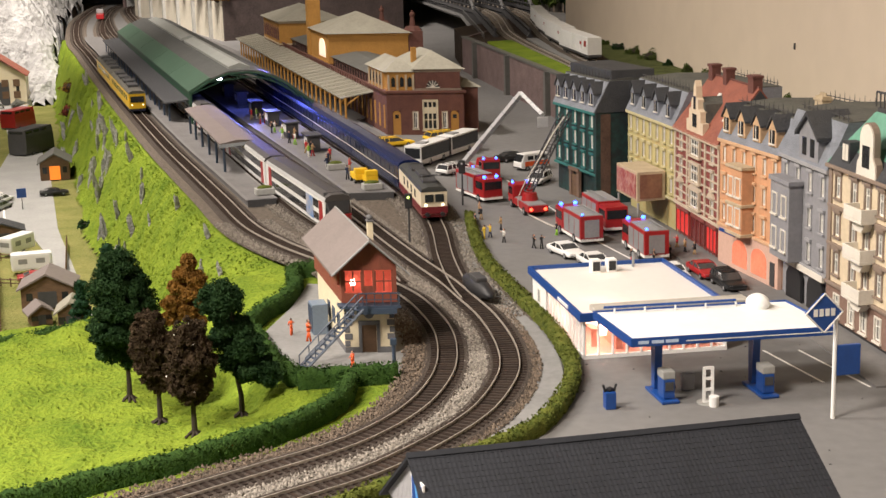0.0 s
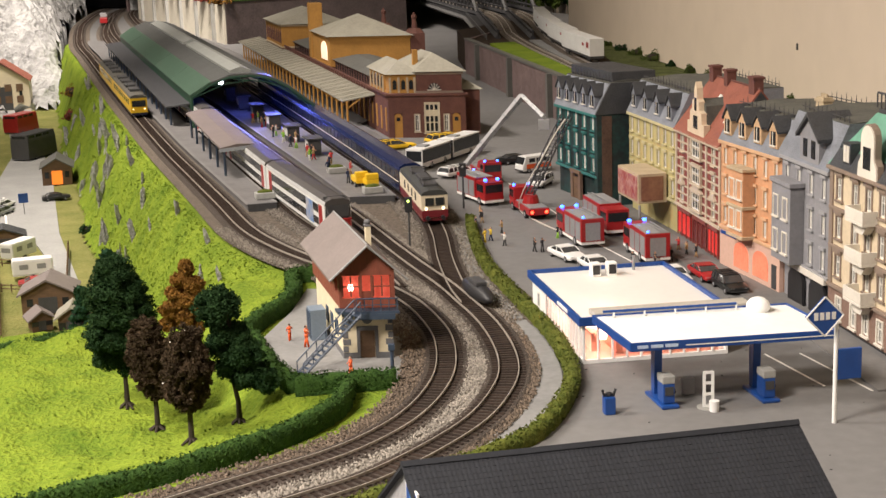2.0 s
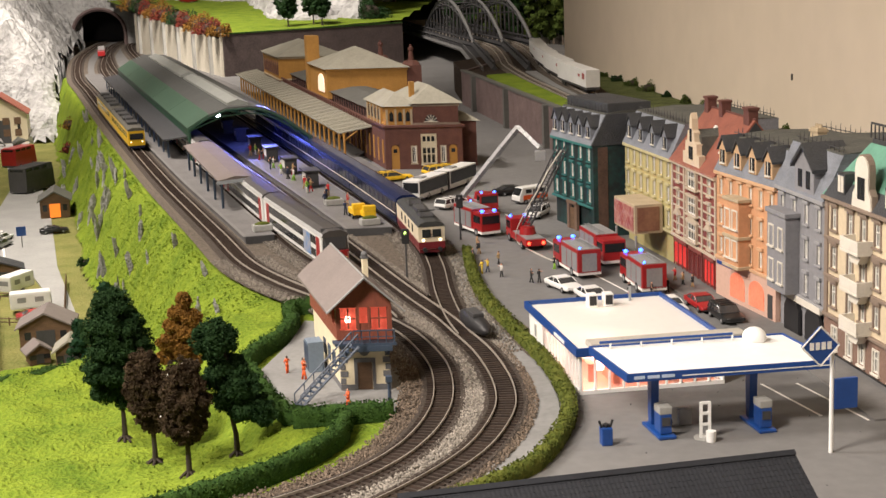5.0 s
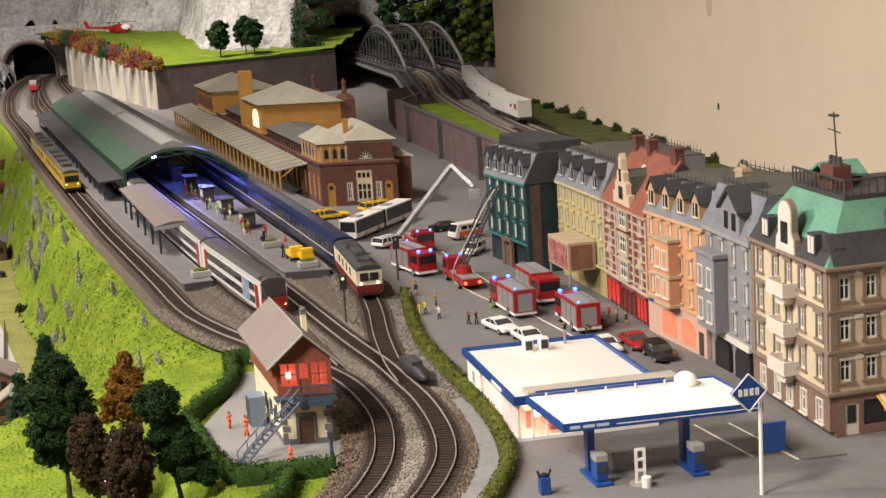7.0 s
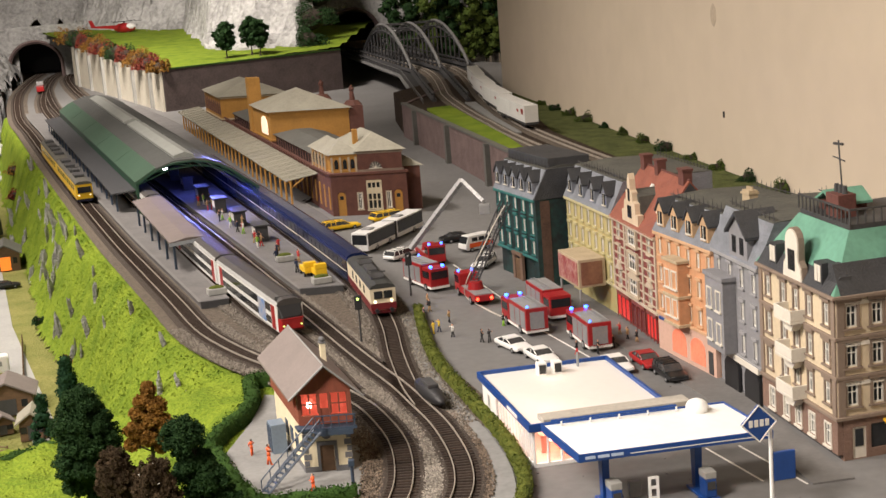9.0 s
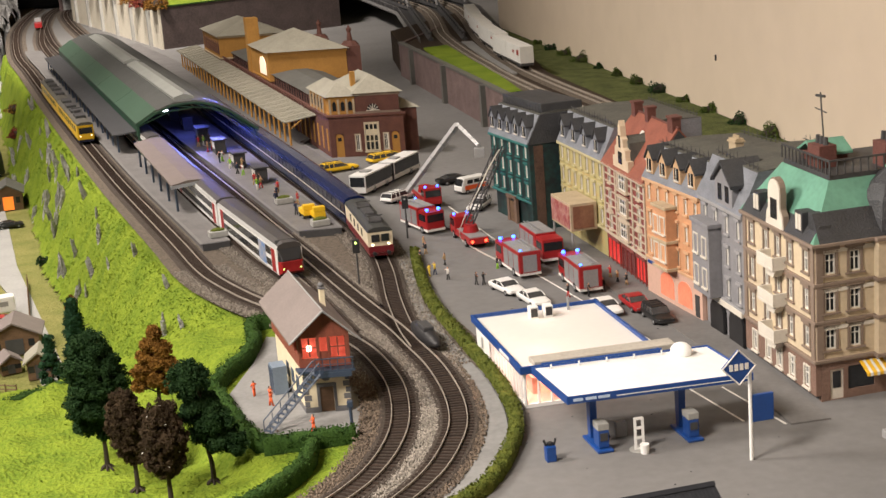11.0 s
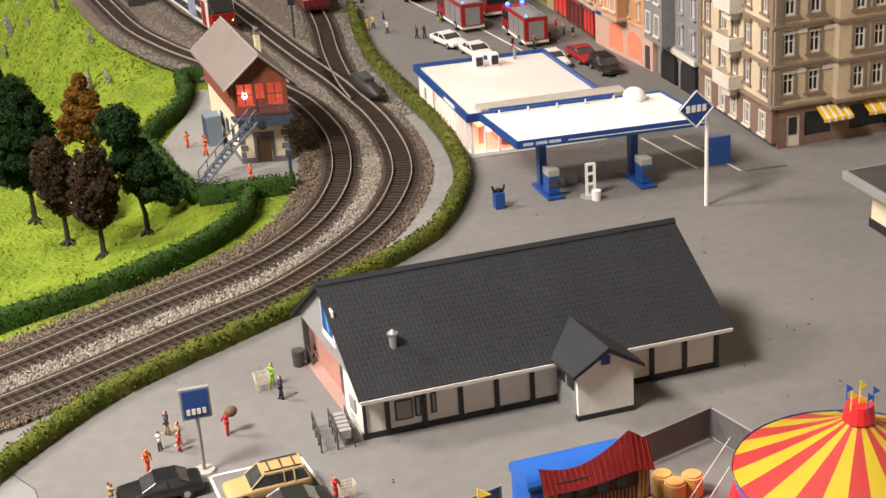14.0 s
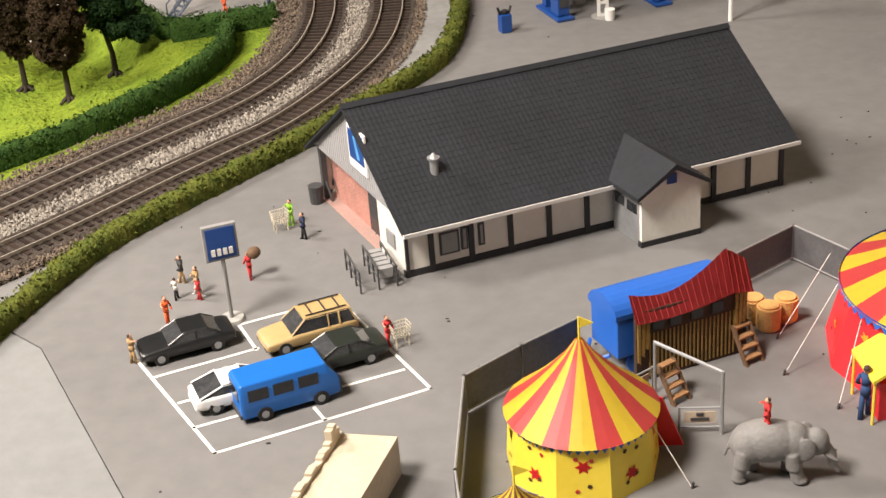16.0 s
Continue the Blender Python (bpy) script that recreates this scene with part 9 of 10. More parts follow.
part("road_line", bm, LINE, None, "white line on the village lane", kind="structure")


def hut(x, y, z, rz, w, d, h, rise, wall, roofm, label, name="garden_hut", open_front=None):
    ob = thing(name, x, y, z, rz, label, "hut", "village huts")
    bm = M()
    B(bm, -w / 2, -d / 2, 0, w / 2, d / 2, h)
    PR(bm, [(-w / 2, h), (w / 2, h), (0, h + rise * 0.9)], "y", -d / 2, d / 2)
    part("wall", bm, wall, ob)
    bm = M()
    PR(bm, [(-w / 2 - 0.5, h - 0.3), (0, h + rise), (w / 2 + 0.5, h - 0.3), (w / 2 + 0.5, h - 0.1), (0, h + rise + 0.25), (-w / 2 - 0.5, h - 0.1)], "y", -d / 2 - 0.5, d / 2 + 0.5)
    part("roof", bm, roofm, ob)
    bm = M()
    B(bm, -w * 0.18, -d / 2 - 0.06, 0.1, w * 0.18, -d / 2, h * 0.8)
    part("door", bm, open_front or DARK, ob)
    bm = M()
    for s in (-1, 1):
        B(bm, s * w * 0.34 - 0.4, -d / 2 - 0.05, h * 0.4, s * w * 0.34 + 0.4, -d / 2, h * 0.75)
    parts("hut_window", bm, GLASS, ob)
    return ob


def caravan(x, y, rz, label, w=2.4):
    ob = thing("caravan", x, y, VILLAGE + 0.1, rz, label, "caravan", "caravans")
    bm = M()
    B(bm, -2.8, -w / 2, 0.5, 2.8, w / 2, 2.9, 0.35)
    part("body", bm, CARWHITE, ob)
    bm = M()
    for x0 in (-1.8, 0.6):
        for s in (-1, 1):
            B(bm, x0, s * w / 2 - 0.03, 1.5, x0 + 1.2, s * w / 2 + 0.03, 2.2)
    B(bm, -2.85, -0.8, 1.5, -2.78, 0.8, 2.2)
    part("window", bm, GREY, ob)
    wheels(ob, [(0, -w / 2 + 0.1), (0, w / 2 - 0.1)], 0.35)


V = VILLAGE + 0.12
ch_ = hut(-133, 388, V, 15, 14, 12, 8, 5, CREAM, TILE_RED, "cream village house with a red tiled roof", "village_house")
bm = M()
for z in (2, 5.2):
    for x in (-4.5, -1.5, 1.5, 4.5):
        B(bm, x - 0.9, -6.1, z, x + 0.9, -6.0, z + 1.9)
parts("shuttered_window", bm, WOOD, ch_)
bus_van("delivery_truck", "small red delivery van on the village lane", -112, 338.5, 75, REDP, 9, 4.2, 4.6, V, "village vehicles", "van")
tk = bus_van("box_truck", "dark grey box truck on the lane", -95.5, 298, 75, DARK, 11, 4.5, 5.5, V, "village vehicles", "truck")
hut(-80.5, 266, V, 16, 5.5, 8, 3.4, 1.6, WOOD, ZINC_D, "dark wooden kiosk with an orange-lit front", "market_kiosk", mat("orange_lit", (0.8, 0.2, 0.02), 0.5, glow=(1.0, 0.25, 0.03), power=0.8))
car("sedan", "small black car on the village lane", -74.8, 246.5, 20, CARBLACK, 5.0, 2.4, z=V, group="village vehicles")
car("sedan", "white car parked in the village", -82.5, 240, 80, CARWHITE, 5.6, 2.6, "suv", V, "village vehicles")
car("sedan", "silver car parked in the village", -80.6, 234, 80, STEEL, 5.6, 2.6, "suv", V, "village vehicles")
ps = thing("parking_sign", -76.3, 233.4, V, 20, "small blue parking sign on a post", "sign")
bm = M()
C(bm, 0, 0, 0, 3, 0.1, 0.1, 6)
part("post", bm, GREY, ps)
bm = M()
B(bm, -0.8, -0.1, 2.0, 0.8, 0.1, 3.6)
part("plate", bm, BLUE, ps)
caravan(-65.5, 198.5, 70, "white caravan on a garden plot")
caravan(-59.3, 186.2, 20, "white caravan with grey windows on a plot")
car("sedan", "dark red car beside the caravan", -56.8, 181.3, 20, REDP, 5.6, 2.3, z=V, group="village vehicles")
hut(-51.2, 168.5, V, 12, 6.5, 5.5, 2.8, 1.6, WOOD, BROOF, "brown timber garden hut with grey roof")
hut(-44.8, 157, V, 12, 3.0, 4.0, 2.4, 1.1, WOOD, ZINC, "small brown shed with pale corrugated roof")
hut(-70.5, 206.5, V, 20, 6, 4, 2.2, 1.0, WOOD, SLATE_D, "dark flat garden shed")
hut(-49.5, 159, V, 30, 2.5, 2.5, 1.6, 0.9, WOOD, BROOF, "little timber hutch in the garden")
for a, b in (((-73, 208), (-62, 180)), ((-62, 180), (-52, 152)), ((-60, 205), (-52, 178)), ((-68, 194), (-58, 191)), ((-61, 178), (-52, 176)), ((-52, 152), (-46, 150))):
    f = thing("garden_fence", *a, V, 0, "low dark wooden garden fence", "fence", "garden fences", axes=((1, 0), (0, 1)))
    d = Vector((b[0] - a[0], b[1] - a[1], 0))
    n = int(d.length / 1.5)
    bm = M()
    for k in range(n + 1):
        p = d * (k / n)
        BAR(bm, p, p + Vector((0, 0, 1.2)), 0.1, 4)
    parts("post", bm, WOOD, f)
    bm = M()
    for z in (0.5, 1.0):
        BAR(bm, (0, 0, z), (d.x, d.y, z), 0.08, 4)
    part("rail", bm, WOOD, f)
hc = thing("helicopter", -118.5, 566, 16.2, 160, "red and white toy rescue helicopter on the plateau", "helicopter")
bm = M()
BALL(bm, 0, 0, 2.4, 5.0, 2.2, 2.0, 2)
loft(bm, [(3.5, [(-0.8, 2.2), (0.8, 2.2), (0.8, 3.6), (-0.8, 3.6)]), (14, [(-0.25, 3.0), (0.25, 3.0), (0.25, 3.6), (-0.25, 3.6)])])
PR(bm, [(13, 3), (15, 3), (16, 6), (14.5, 6)], "y", -0.15, 0.15)
part("fuselage", bm, REDP, hc)
bm = M()
BALL(bm, -2.6, 0, 2.8, 2.4, 1.9, 1.4, 2)
part("cockpit_glass", bm, CARWHITE, hc)
bm = M()
for s in (-1.6, 1.6):
    BAR(bm, (-4, s, 0.2), (4, s, 0.2), 0.15)
    for x in (-2, 2):
        BAR(bm, (x, s, 0.2), (x, s * 0.5, 1.5), 0.12)
part("skid", bm, GREY, hc)
bm = M()
C(bm, 0, 0, 4.2, 5.0, 0.3, 0.3, 8)
B(bm, -8, -0.3, 4.9, 8, 0.3, 5.05)
B(bm, -0.3, -8, 4.9, 0.3, 8, 5.05)
part("rotor", bm, DARK, hc)

# ---- circus ----
TY = mat("tent_yellow", (0.80, 0.63, 0.06), 0.45, var=0.05, s=0.4, bump=0.02)
TR = mat("tent_red", (0.72, 0.025, 0.035), 0.45, var=0.06, s=0.4, bump=0.02)
TP = mat("tent_coral", (0.68, 0.085, 0.085), 0.45, var=0.06, s=0.4, bump=0.02)
TB = mat("tent_blue", (0.022, 0.12, 0.5), 0.4, var=0.06, s=0.4, bump=0.02)


def tent(x, y, r, wall_h, top, n, wall_mat, stripe_a, stripe_b, label, star=None, seed=0, sag=0.55, flare=1.05, hem=0.985):
    ob = thing("circus_tent", x, y, 0, 0, label, "tent", "circus tents")
    m = n // 2
    for k in range(m):
        a0, a1 = 2 * math.pi * k / m, 2 * math.pi * (k + 1) / m
        bm = M()
        v = [bm.verts.new((r * q * math.cos(a), r * q * math.sin(a), z)) for z, k0, k1 in ((0, flare, flare - 0.05), (wall_h, 0.985, 0.935)) for a, q in ((a0, k0), (a1, k0), (a1, k1), (a0, k1))]
        for f in ((0, 1, 2, 3), (7, 6, 5, 4), (0, 4, 5, 1), (1, 5, 6, 2), (2, 6, 7, 3), (3, 7, 4, 0)):
            bm.faces.new([v[i] for i in f])
        bmesh.ops.recalc_face_normals(bm, faces=bm.faces)
        part("wall_panel", bm, wall_mat, ob)
    prof = [(1.0, 0.0), (0.8, 0.13), (0.6, 0.29), (0.4, 0.48), (0.2, 0.72), (0.04, 1.0)]
    for k in range(n):
        a0, a1 = 2 * math.pi * (k + 0.5) / n, 2 * math.pi * (k + 1.5) / n
        bm = M()
        rows = []
        for f, g in prof:
            z = wall_h - 0.1 + (top - wall_h) * (g * sag + (1 - f) * (1 - sag))
            rows.append([bm.verts.new((r * 1.04 * f * math.cos(a), r * 1.04 * f * math.sin(a), z)) for a in (a0, (a0 + a1) / 2, a1)])
        for p, q in zip(rows, rows[1:]):
            for i in (0, 1):
                bm.faces.new((p[i], p[i + 1], q[i + 1], q[i]))
        bmesh.ops.solidify(bm, geom=bm.faces[:], thickness=0.04)
        part("roof_stripe", bm, stripe_a if k % 2 else stripe_b, ob)
    bm = M()
    k2 = n * 3
    for k in range(k2):
        a0, a1 = 2 * math.pi * k / k2, 2 * math.pi * (k + 1) / k2
        am = (a0 + a1) / 2
        v = [bm.verts.new((r * hem * math.cos(a), r * hem * math.sin(a), z)) for a, z in ((a0, wall_h), (a1, wall_h), (a1, wall_h - 0.16), (am, wall_h - 0.42), (a0, wall_h - 0.14))]
        bm.faces.new(v)
    bmesh.ops.solidify(bm, geom=bm.faces[:], thickness=0.03)
    part("scalloped_edge", bm, TB, ob, "blue scalloped edge")
    if star:
        rs2 = random.Random(seed)
        for k in range(m):
            a = 2 * math.pi * (k + 0.5) / m
            rr = r * math.cos(math.pi / m)
            for j in range(5):
                big = j == 0
                da, zz = ((0, wall_h * 0.62), (-0.12, wall_h * 0.75), (0.13, wall_h * 0.72), (0.1, wall_h * 0.3), (-0.1, wall_h * 0.22))[j]
                if big and k % 2:
                    zz = wall_h * 0.35
                size = 0.34 if big else 0.1
                bm = M()
                t = Vector((-math.sin(a), math.cos(a), 0))
                rz = rr * (flare + (0.985 - flare) * zz / wall_h)
                c = Vector((rz * math.cos(a), rz * math.sin(a), zz)) + t * da * r * 0.8
                nn = Vector((math.cos(a), math.sin(a), 0))
                pts = []
                for i in range(12 if big else 6):
                    q = (size if i % 2 == 0 or not big else size * 0.5)
                    an = 2 * math.pi * i / (12 if big else 6)
                    pts.append(bm.verts.new(c + nn * 0.03 + t * q * math.cos(an) + Vector((0, 0, q * math.sin(an)))))
                bm.faces.new(pts)
                bmesh.ops.solidify(bm, geom=bm.faces[:], thickness=0.03)
                part("star" if big else "dot", bm, star if big else (TP if rs2.random() < 0.5 else WOOD), ob)
    bm = M()
    C(bm, 0, 0, top - 0.3, top + 0.75, 0.05, 0.04, 6)
    PR(bm, [(0.03, top + 0.3), (0.55, top + 0.45), (0.03, top + 0.75)], "y", -0.03, 0.03)
    part("flag", bm, TY, ob)
    return ob


tent(11.6, 35.2, 2.85, 2.6, 5.6, 18, TY, TP, TY, "yellow circus tent with coral striped pointed roof", TR, 3)
bt = tent(28.9, 39.4, 5.35, 3.3, 6.3, 24, TR, TY, TP, "big red circus tent with yellow striped roof", TY, 4, 0.3, 1.13, 1.035)
bm = M()
C(bm, 0, 0, 5.9, 6.7, 0.75, 0.6, 14)
part("top_drum", bm, TR, bt)
fl = thing("tent_flap", 13.9, 35.6, 0, -20, "red canvas entrance flap beside the yellow tent", "canvas")
bm = M()
PR(bm, [(0, 0), (1.7, 0.25), (0.9, 2.3), (0, 2.6)], "y", -0.05, 0.05)
part("canvas", bm, TR, fl)
for k in range(5):
    a = k * 1.256
    bm = M()
    C(bm, 0.6 * math.cos(a), 0.6 * math.sin(a), 6.5, 7.5, 0.04, 0.03, 5)
    PR(bm, [(0.6 * math.cos(a), 7.1), (0.6 * math.cos(a) + 0.3, 7.25), (0.6 * math.cos(a), 7.5)], "y", 0.6 * math.sin(a) - 0.03, 0.6 * math.sin(a) + 0.03)
    part("pennant", bm, TY if k % 2 else TB, bt)
bm = M()
PR(bm, [(-6.0, 1.9), (-4.6, 2.7), (-4.6, 2.85), (-6.0, 2.05)], "y", -4.4, -2.0)
part("entrance_awning", bm, TY, bt, "yellow entrance awning")
bm = M()
B(bm, -5.6, -4.1, 0, -4.2, -2.2, 1.7)
part("entrance", bm, TR, bt)
bm = M()
for s in (-4.3, -2.1):
    BAR(bm, (-5.9, s, 0), (-5.9, s, 1.95), 0.06)
parts("awning_pole", bm, TY, bt)
for p, q in (((23.4, 40.6, 3.2), (20.8, 39.2, 0)), ((23.7, 38.4, 3.2), (22.1, 36.4, 0)), ((24.0, 43.2, 3.2), (21.4, 42.0, 0)), ((13.9, 34.0, 2.4), (15.2, 32.6, 0))):
    rp = thing("guy_rope", 0, 0, 0, 0, "thin white tent guy rope and peg", "rope", "guy ropes")
    bm = M()
    BAR(bm, p, q, 0.018, 5)
    part("rope", bm, LINE, rp)
    bm = M()
    BAR(bm, (q[0], q[1], 0), (q[0] + 0.05, q[1], 0.25), 0.06, 5)
    part("peg", bm, DARK, rp)
tent(8.3, 30.3, 1.5, 1.5, 3.0, 16, TY, mat("tent_brown", (0.25, 0.09, 0.06), 0.5), TY, "small brown striped tent top")

ww = thing("circus_wagon", 14.62, 40.2, 0, 0, "blue circus wagon with red pagoda awning and striped curtains", "wagon", axes=((0.867, 0.243), (-0.335, 0.94)))
bm = M()
B(bm, -0.4, 0.4, 0.9, 5.4, 2.5, 2.8, 0.05)
PR(bm, [(0.35, 2.75), (2.55, 2.75)] + [(1.45 + 1.15 * math.cos(a), 2.75 + 0.85 * math.sin(a)) for a in [math.pi * k / 12 for k in range(1, 12)]], "x", -0.5, 5.45)
part("body", bm, TB, ww)
wheels_at = [(0.6, 0.6), (0.6, 2.5), (4.4, 0.6), (4.4, 2.5)]
for x, y in wheels_at:
    bm = M()
    bmesh.ops.create_cone(bm, cap_ends=True, segments=14, radius1=0.42, radius2=0.42, depth=0.2, matrix=Matrix.Translation((x, y, 0.42)) @ Matrix.Rotation(math.pi / 2, 4, "X"))
    part("wheel", bm, TB, ww)
bm = M()
BAR(bm, (-0.6, 0.7, 1.0), (-1.4, 1.5, 0.4), 0.09)
BAR(bm, (-0.6, 2.3, 1.0), (-1.4, 1.5, 0.4), 0.09)
C(bm, -1.3, 1.5, 0, 0.4, 0.08, 0.08, 6)
part("tow_bar", bm, TB, ww)
CURT = mat("curtain_brown", (0.04, 0.022, 0.014), 0.8, var=0.25, s=0.8)
CURT_O = mat("curtain_ochre", (0.26, 0.165, 0.04), 0.7, var=0.4, s=1.5)
bm = M()
B(bm, 0.1, -0.3, 0.0, 5.9, -0.1, 3.3)
cf = part("curtain_front", bm, CURT, ww, "brown and ochre striped curtain front")
for k in range(22):
    bm = M()
    x = 0.75 + k * 0.21
    B(bm, x, -0.33, 0.15, x + 0.07, -0.3, 2.2)
    part("stripe", bm, CURT_O, cf)
for x0 in (0.12, 5.2):
    for k in range(3):
        bm = M()
        PR(bm, [(x0 + k * 0.2, 1.0 + 0.3 * k), (x0 + k * 0.2 + 0.14, 0.9 + 0.3 * k), (x0 + k * 0.24 + 0.16, 3.0), (x0 + k * 0.22, 3.0)], "y", -0.4, -0.34)
        part("drape", bm, CURT_O, cf)
for x0 in (0.9, 1.8, 2.9, 4.0):
    bm = M()
    B(bm, x0, -0.36, 2.35, x0 + 0.6, -0.3, 2.85)
    part("window", bm, GLASS, cf)


def eave_lift(u):
    """The pagoda awning's upper edge: low at one end, a peak near the other."""
    if u < 0.3:
        return 0.35 * (1 - u / 0.3) ** 2
    return 1.35 * ((u - 0.3) / 0.52) ** 1.7 if u < 0.82 else 1.35 - 0.8 * (u - 0.82) / 0.18


bm = M()
rows = []
for k in range(17):
    u = k / 16
    x = -0.05 + 6.1 * u
    lift = eave_lift(u)
    rows.append([bm.verts.new((x, yy, z + lift * t)) for yy, z, t in ((-0.55, 2.85, 0.25), (-0.35, 3.1, 0.5), (-0.12, 3.45, 0.8), (0.05, 3.7, 1.0))])
for a, b in zip(rows, rows[1:]):
    for i in range(3):
        bm.faces.new((a[i], a[i + 1], b[i + 1], b[i]))
bmesh.ops.solidify(bm, geom=bm.faces[:], thickness=0.06)
part("pagoda_awning", bm, mat("awning_red", (0.30, 0.02, 0.022), 0.6, var=0.15, s=0.8), ww, "dark red curved awning")
for k in range(20):
    bm = M()
    u = (k + 0.5) / 20
    x = -0.05 + 6.1 * u
    lift = eave_lift(u)
    BAR(bm, (x, -0.55, 2.88 + lift * 0.25), (x, 0.04, 3.72 + lift), 0.02, 4)
    part("awning_rib", bm, MATS["awning_red"], ww)
for x, y, rz in ((16.0, 38.6, 30), (19.7, 40.8, 24)):
    st = thing("wooden_steps", x, y, 0, rz, "brown wooden wagon steps", "steps", "wagon steps")
    for s in (-0.42, 0.42):
        bm = M()
        PR(bm, [(-0.6, 0), (-0.35, 0), (0.55, 1.5), (0.3, 1.5)], "x", s - 0.05, s + 0.05)
        part("side", bm, WOOD, st)
    for k in range(4):
        bm = M()
        B(bm, -0.42, -0.5 + k * 0.25, 0.25 + k * 0.38, 0.42, -0.2 + k * 0.25, 0.33 + k * 0.38)
        part("tread", bm, mat("wood_light", (0.30, 0.16, 0.07), 0.7, var=0.2, s=1), st)
for x, y in ((20.85, 43.75), (21.3, 42.95), (22.25, 43.5)):
    b = thing("straw_bale", x, y, 0, 0, "round straw-yellow bale on the ground", "bale", "straw bales")
    bm = M()
    C(bm, 0, 0, 0, 1.2, 0.53, 0.53, 20)
    bmesh.ops.bevel(bm, geom=[e for e in bm.edges if abs(e.verts[0].co.z - e.verts[1].co.z) < 0.01], offset=0.1, segments=2, affect="EDGES")
    part("bale", bm, mat("straw", (0.60, 0.33, 0.11), 0.85, var=0.14, s=1.6, bump=0.3, fine=5), b)
FEN = mat("fence_grey", (0.13, 0.13, 0.135), 0.6, 0.3, var=0.2, s=0.8)
for a, b in (((6.5, 33.0), (7.6, 39.2)), ((7.6, 39.2), (10.2, 41.0)), ((10.2, 41.0), (12.9, 42.6)), ((20.3, 46.2), (24.2, 48.6)), ((24.2, 48.6), (26.3, 44.8)), ((6.3, 27), (6.5, 33))):
    f = thing("mesh_fence", *a, 0, 0, "grey wire mesh fence panel", "fence", "circus fence")
    d = Vector((b[0] - a[0], b[1] - a[1], 0))
    bm = M()
    for t in (0, 1):
        BAR(bm, d * t, d * t + Vector((0, 0, 1.9)), 0.07, 6)
    for z in (0.15, 1.85):
        BAR(bm, (0, 0, z), (d.x, d.y, z), 0.05, 5)
    part("frame", bm, GREY, f)
    bm = M()
    n = int(d.length / 0.16)
    for k in range(1, n):
        BAR(bm, d * (k / n) + Vector((0, 0, 0.15)), d * (k / n) + Vector((0, 0, 1.85)), 0.022, 3)
    for k in range(1, 12):
        BAR(bm, (0, 0, 0.15 + k * 0.145), (d.x, d.y, 0.15 + k * 0.145), 0.02, 3)
    part("mesh", bm, FEN, f, kind="stuff")
    bm = M()
    q = d.normalized()
    nn = Vector((-q.y, q.x, 0)) * 0.02
    PR(bm, [(nn.x, nn.y), (d.x + nn.x, d.y + nn.y), (d.x - nn.x, d.y - nn.y), (-nn.x, -nn.y)], "z", 0.2, 1.8)
    part("screen", bm, FEN, f)
gt_ = thing("circus_gate", 0, 0, 0, 0, "grey entrance gate with sign panels", "gate")
bm = M()
BAR(bm, (17.2, 35.7, 0), (17.2, 35.7, 2.9), 0.07)
BAR(bm, (15.2, 38.4, 0), (15.2, 38.4, 2.9), 0.07)
BAR(bm, (17.2, 35.7, 2.85), (15.2, 38.4, 2.85), 0.08)
part("gate_frame", bm, STEEL, gt_)
for x, y, rz in ((16.4, 36.0, -10), (14.6, 38.8, 30)):
    bm = M()
    c, s = math.cos(radians(rz)), math.sin(radians(rz))
    for o in (-0.8, 0.8):
        BAR(bm, (x + o * c, y + o * s, 0), (x + o * c, y + o * s, 1.2), 0.05)
    for z in (0.25, 1.15):
        BAR(bm, (x - 0.8 * c, y - 0.8 * s, z), (x + 0.8 * c, y + 0.8 * s, z), 0.05)
    pn = part("gate_panel", bm, STEEL, gt_)
    bm = M()
    PR(bm, [(x - 0.6 * c, y - 0.6 * s), (x + 0.6 * c, y + 0.6 * s), (x + 0.6 * c - s * 0.05, y + 0.6 * s + c * 0.05), (x - 0.6 * c - s * 0.05, y - 0.6 * s + c * 0.05)], "z", 0.45, 0.95)
    pp = part("panel_plate", bm, TRIM_C, pn)
    for zz, wd in ((0.78, 0.14), (0.56, 0.36)):
        bm = M()
        PR(bm, [(x - wd * c + s * 0.03, y - wd * s - c * 0.03), (x + wd * c + s * 0.03, y + wd * s - c * 0.03), (x + wd * c, y + wd * s), (x - wd * c, y - wd * s)], "z", zz, zz + 0.13)
        part("lettering_bar", bm, DARK, pp)

es = thing("elephant_statue", 18.4, 32.7, 0, -14, "grey plastic elephant toy", "toy elephant")
bm = M()
BALL(bm, -0.35, 0, 1.75, 1.5, 0.85, 0.95, 3)
BALL(bm, -1.1, 0, 1.6, 0.85, 0.8, 0.9, 3)
BALL(bm, 0.65, 0, 1.75, 0.75, 0.72, 0.85, 3)
BALL(bm, 1.6, 0, 1.75, 0.55, 0.5, 0.62, 3)
BALL(bm, 1.25, 0, 1.75, 0.5, 0.45, 0.55, 3)
for x, s_, dx in ((-1.35, -0.45, -0.25), (-1.2, 0.45, 0.2), (0.6, -0.45, 0.3), (0.75, 0.45, -0.25)):
    BAR(bm, (x, s_, 1.5), (x + dx * 0.4, s_, 0.75), 0.37, 12)
    BAR(bm, (x + dx * 0.4, s_, 0.85), (x + dx, s_, 0.12), 0.29, 12)
    BALL(bm, x + dx + 0.05, s_, 0.16, 0.36, 0.33, 0.18, 2)
trunk = [(1.95, 0, 1.6), (2.25, 0, 1.1), (2.3, 0.05, 0.65), (2.55, 0.05, 0.35)]
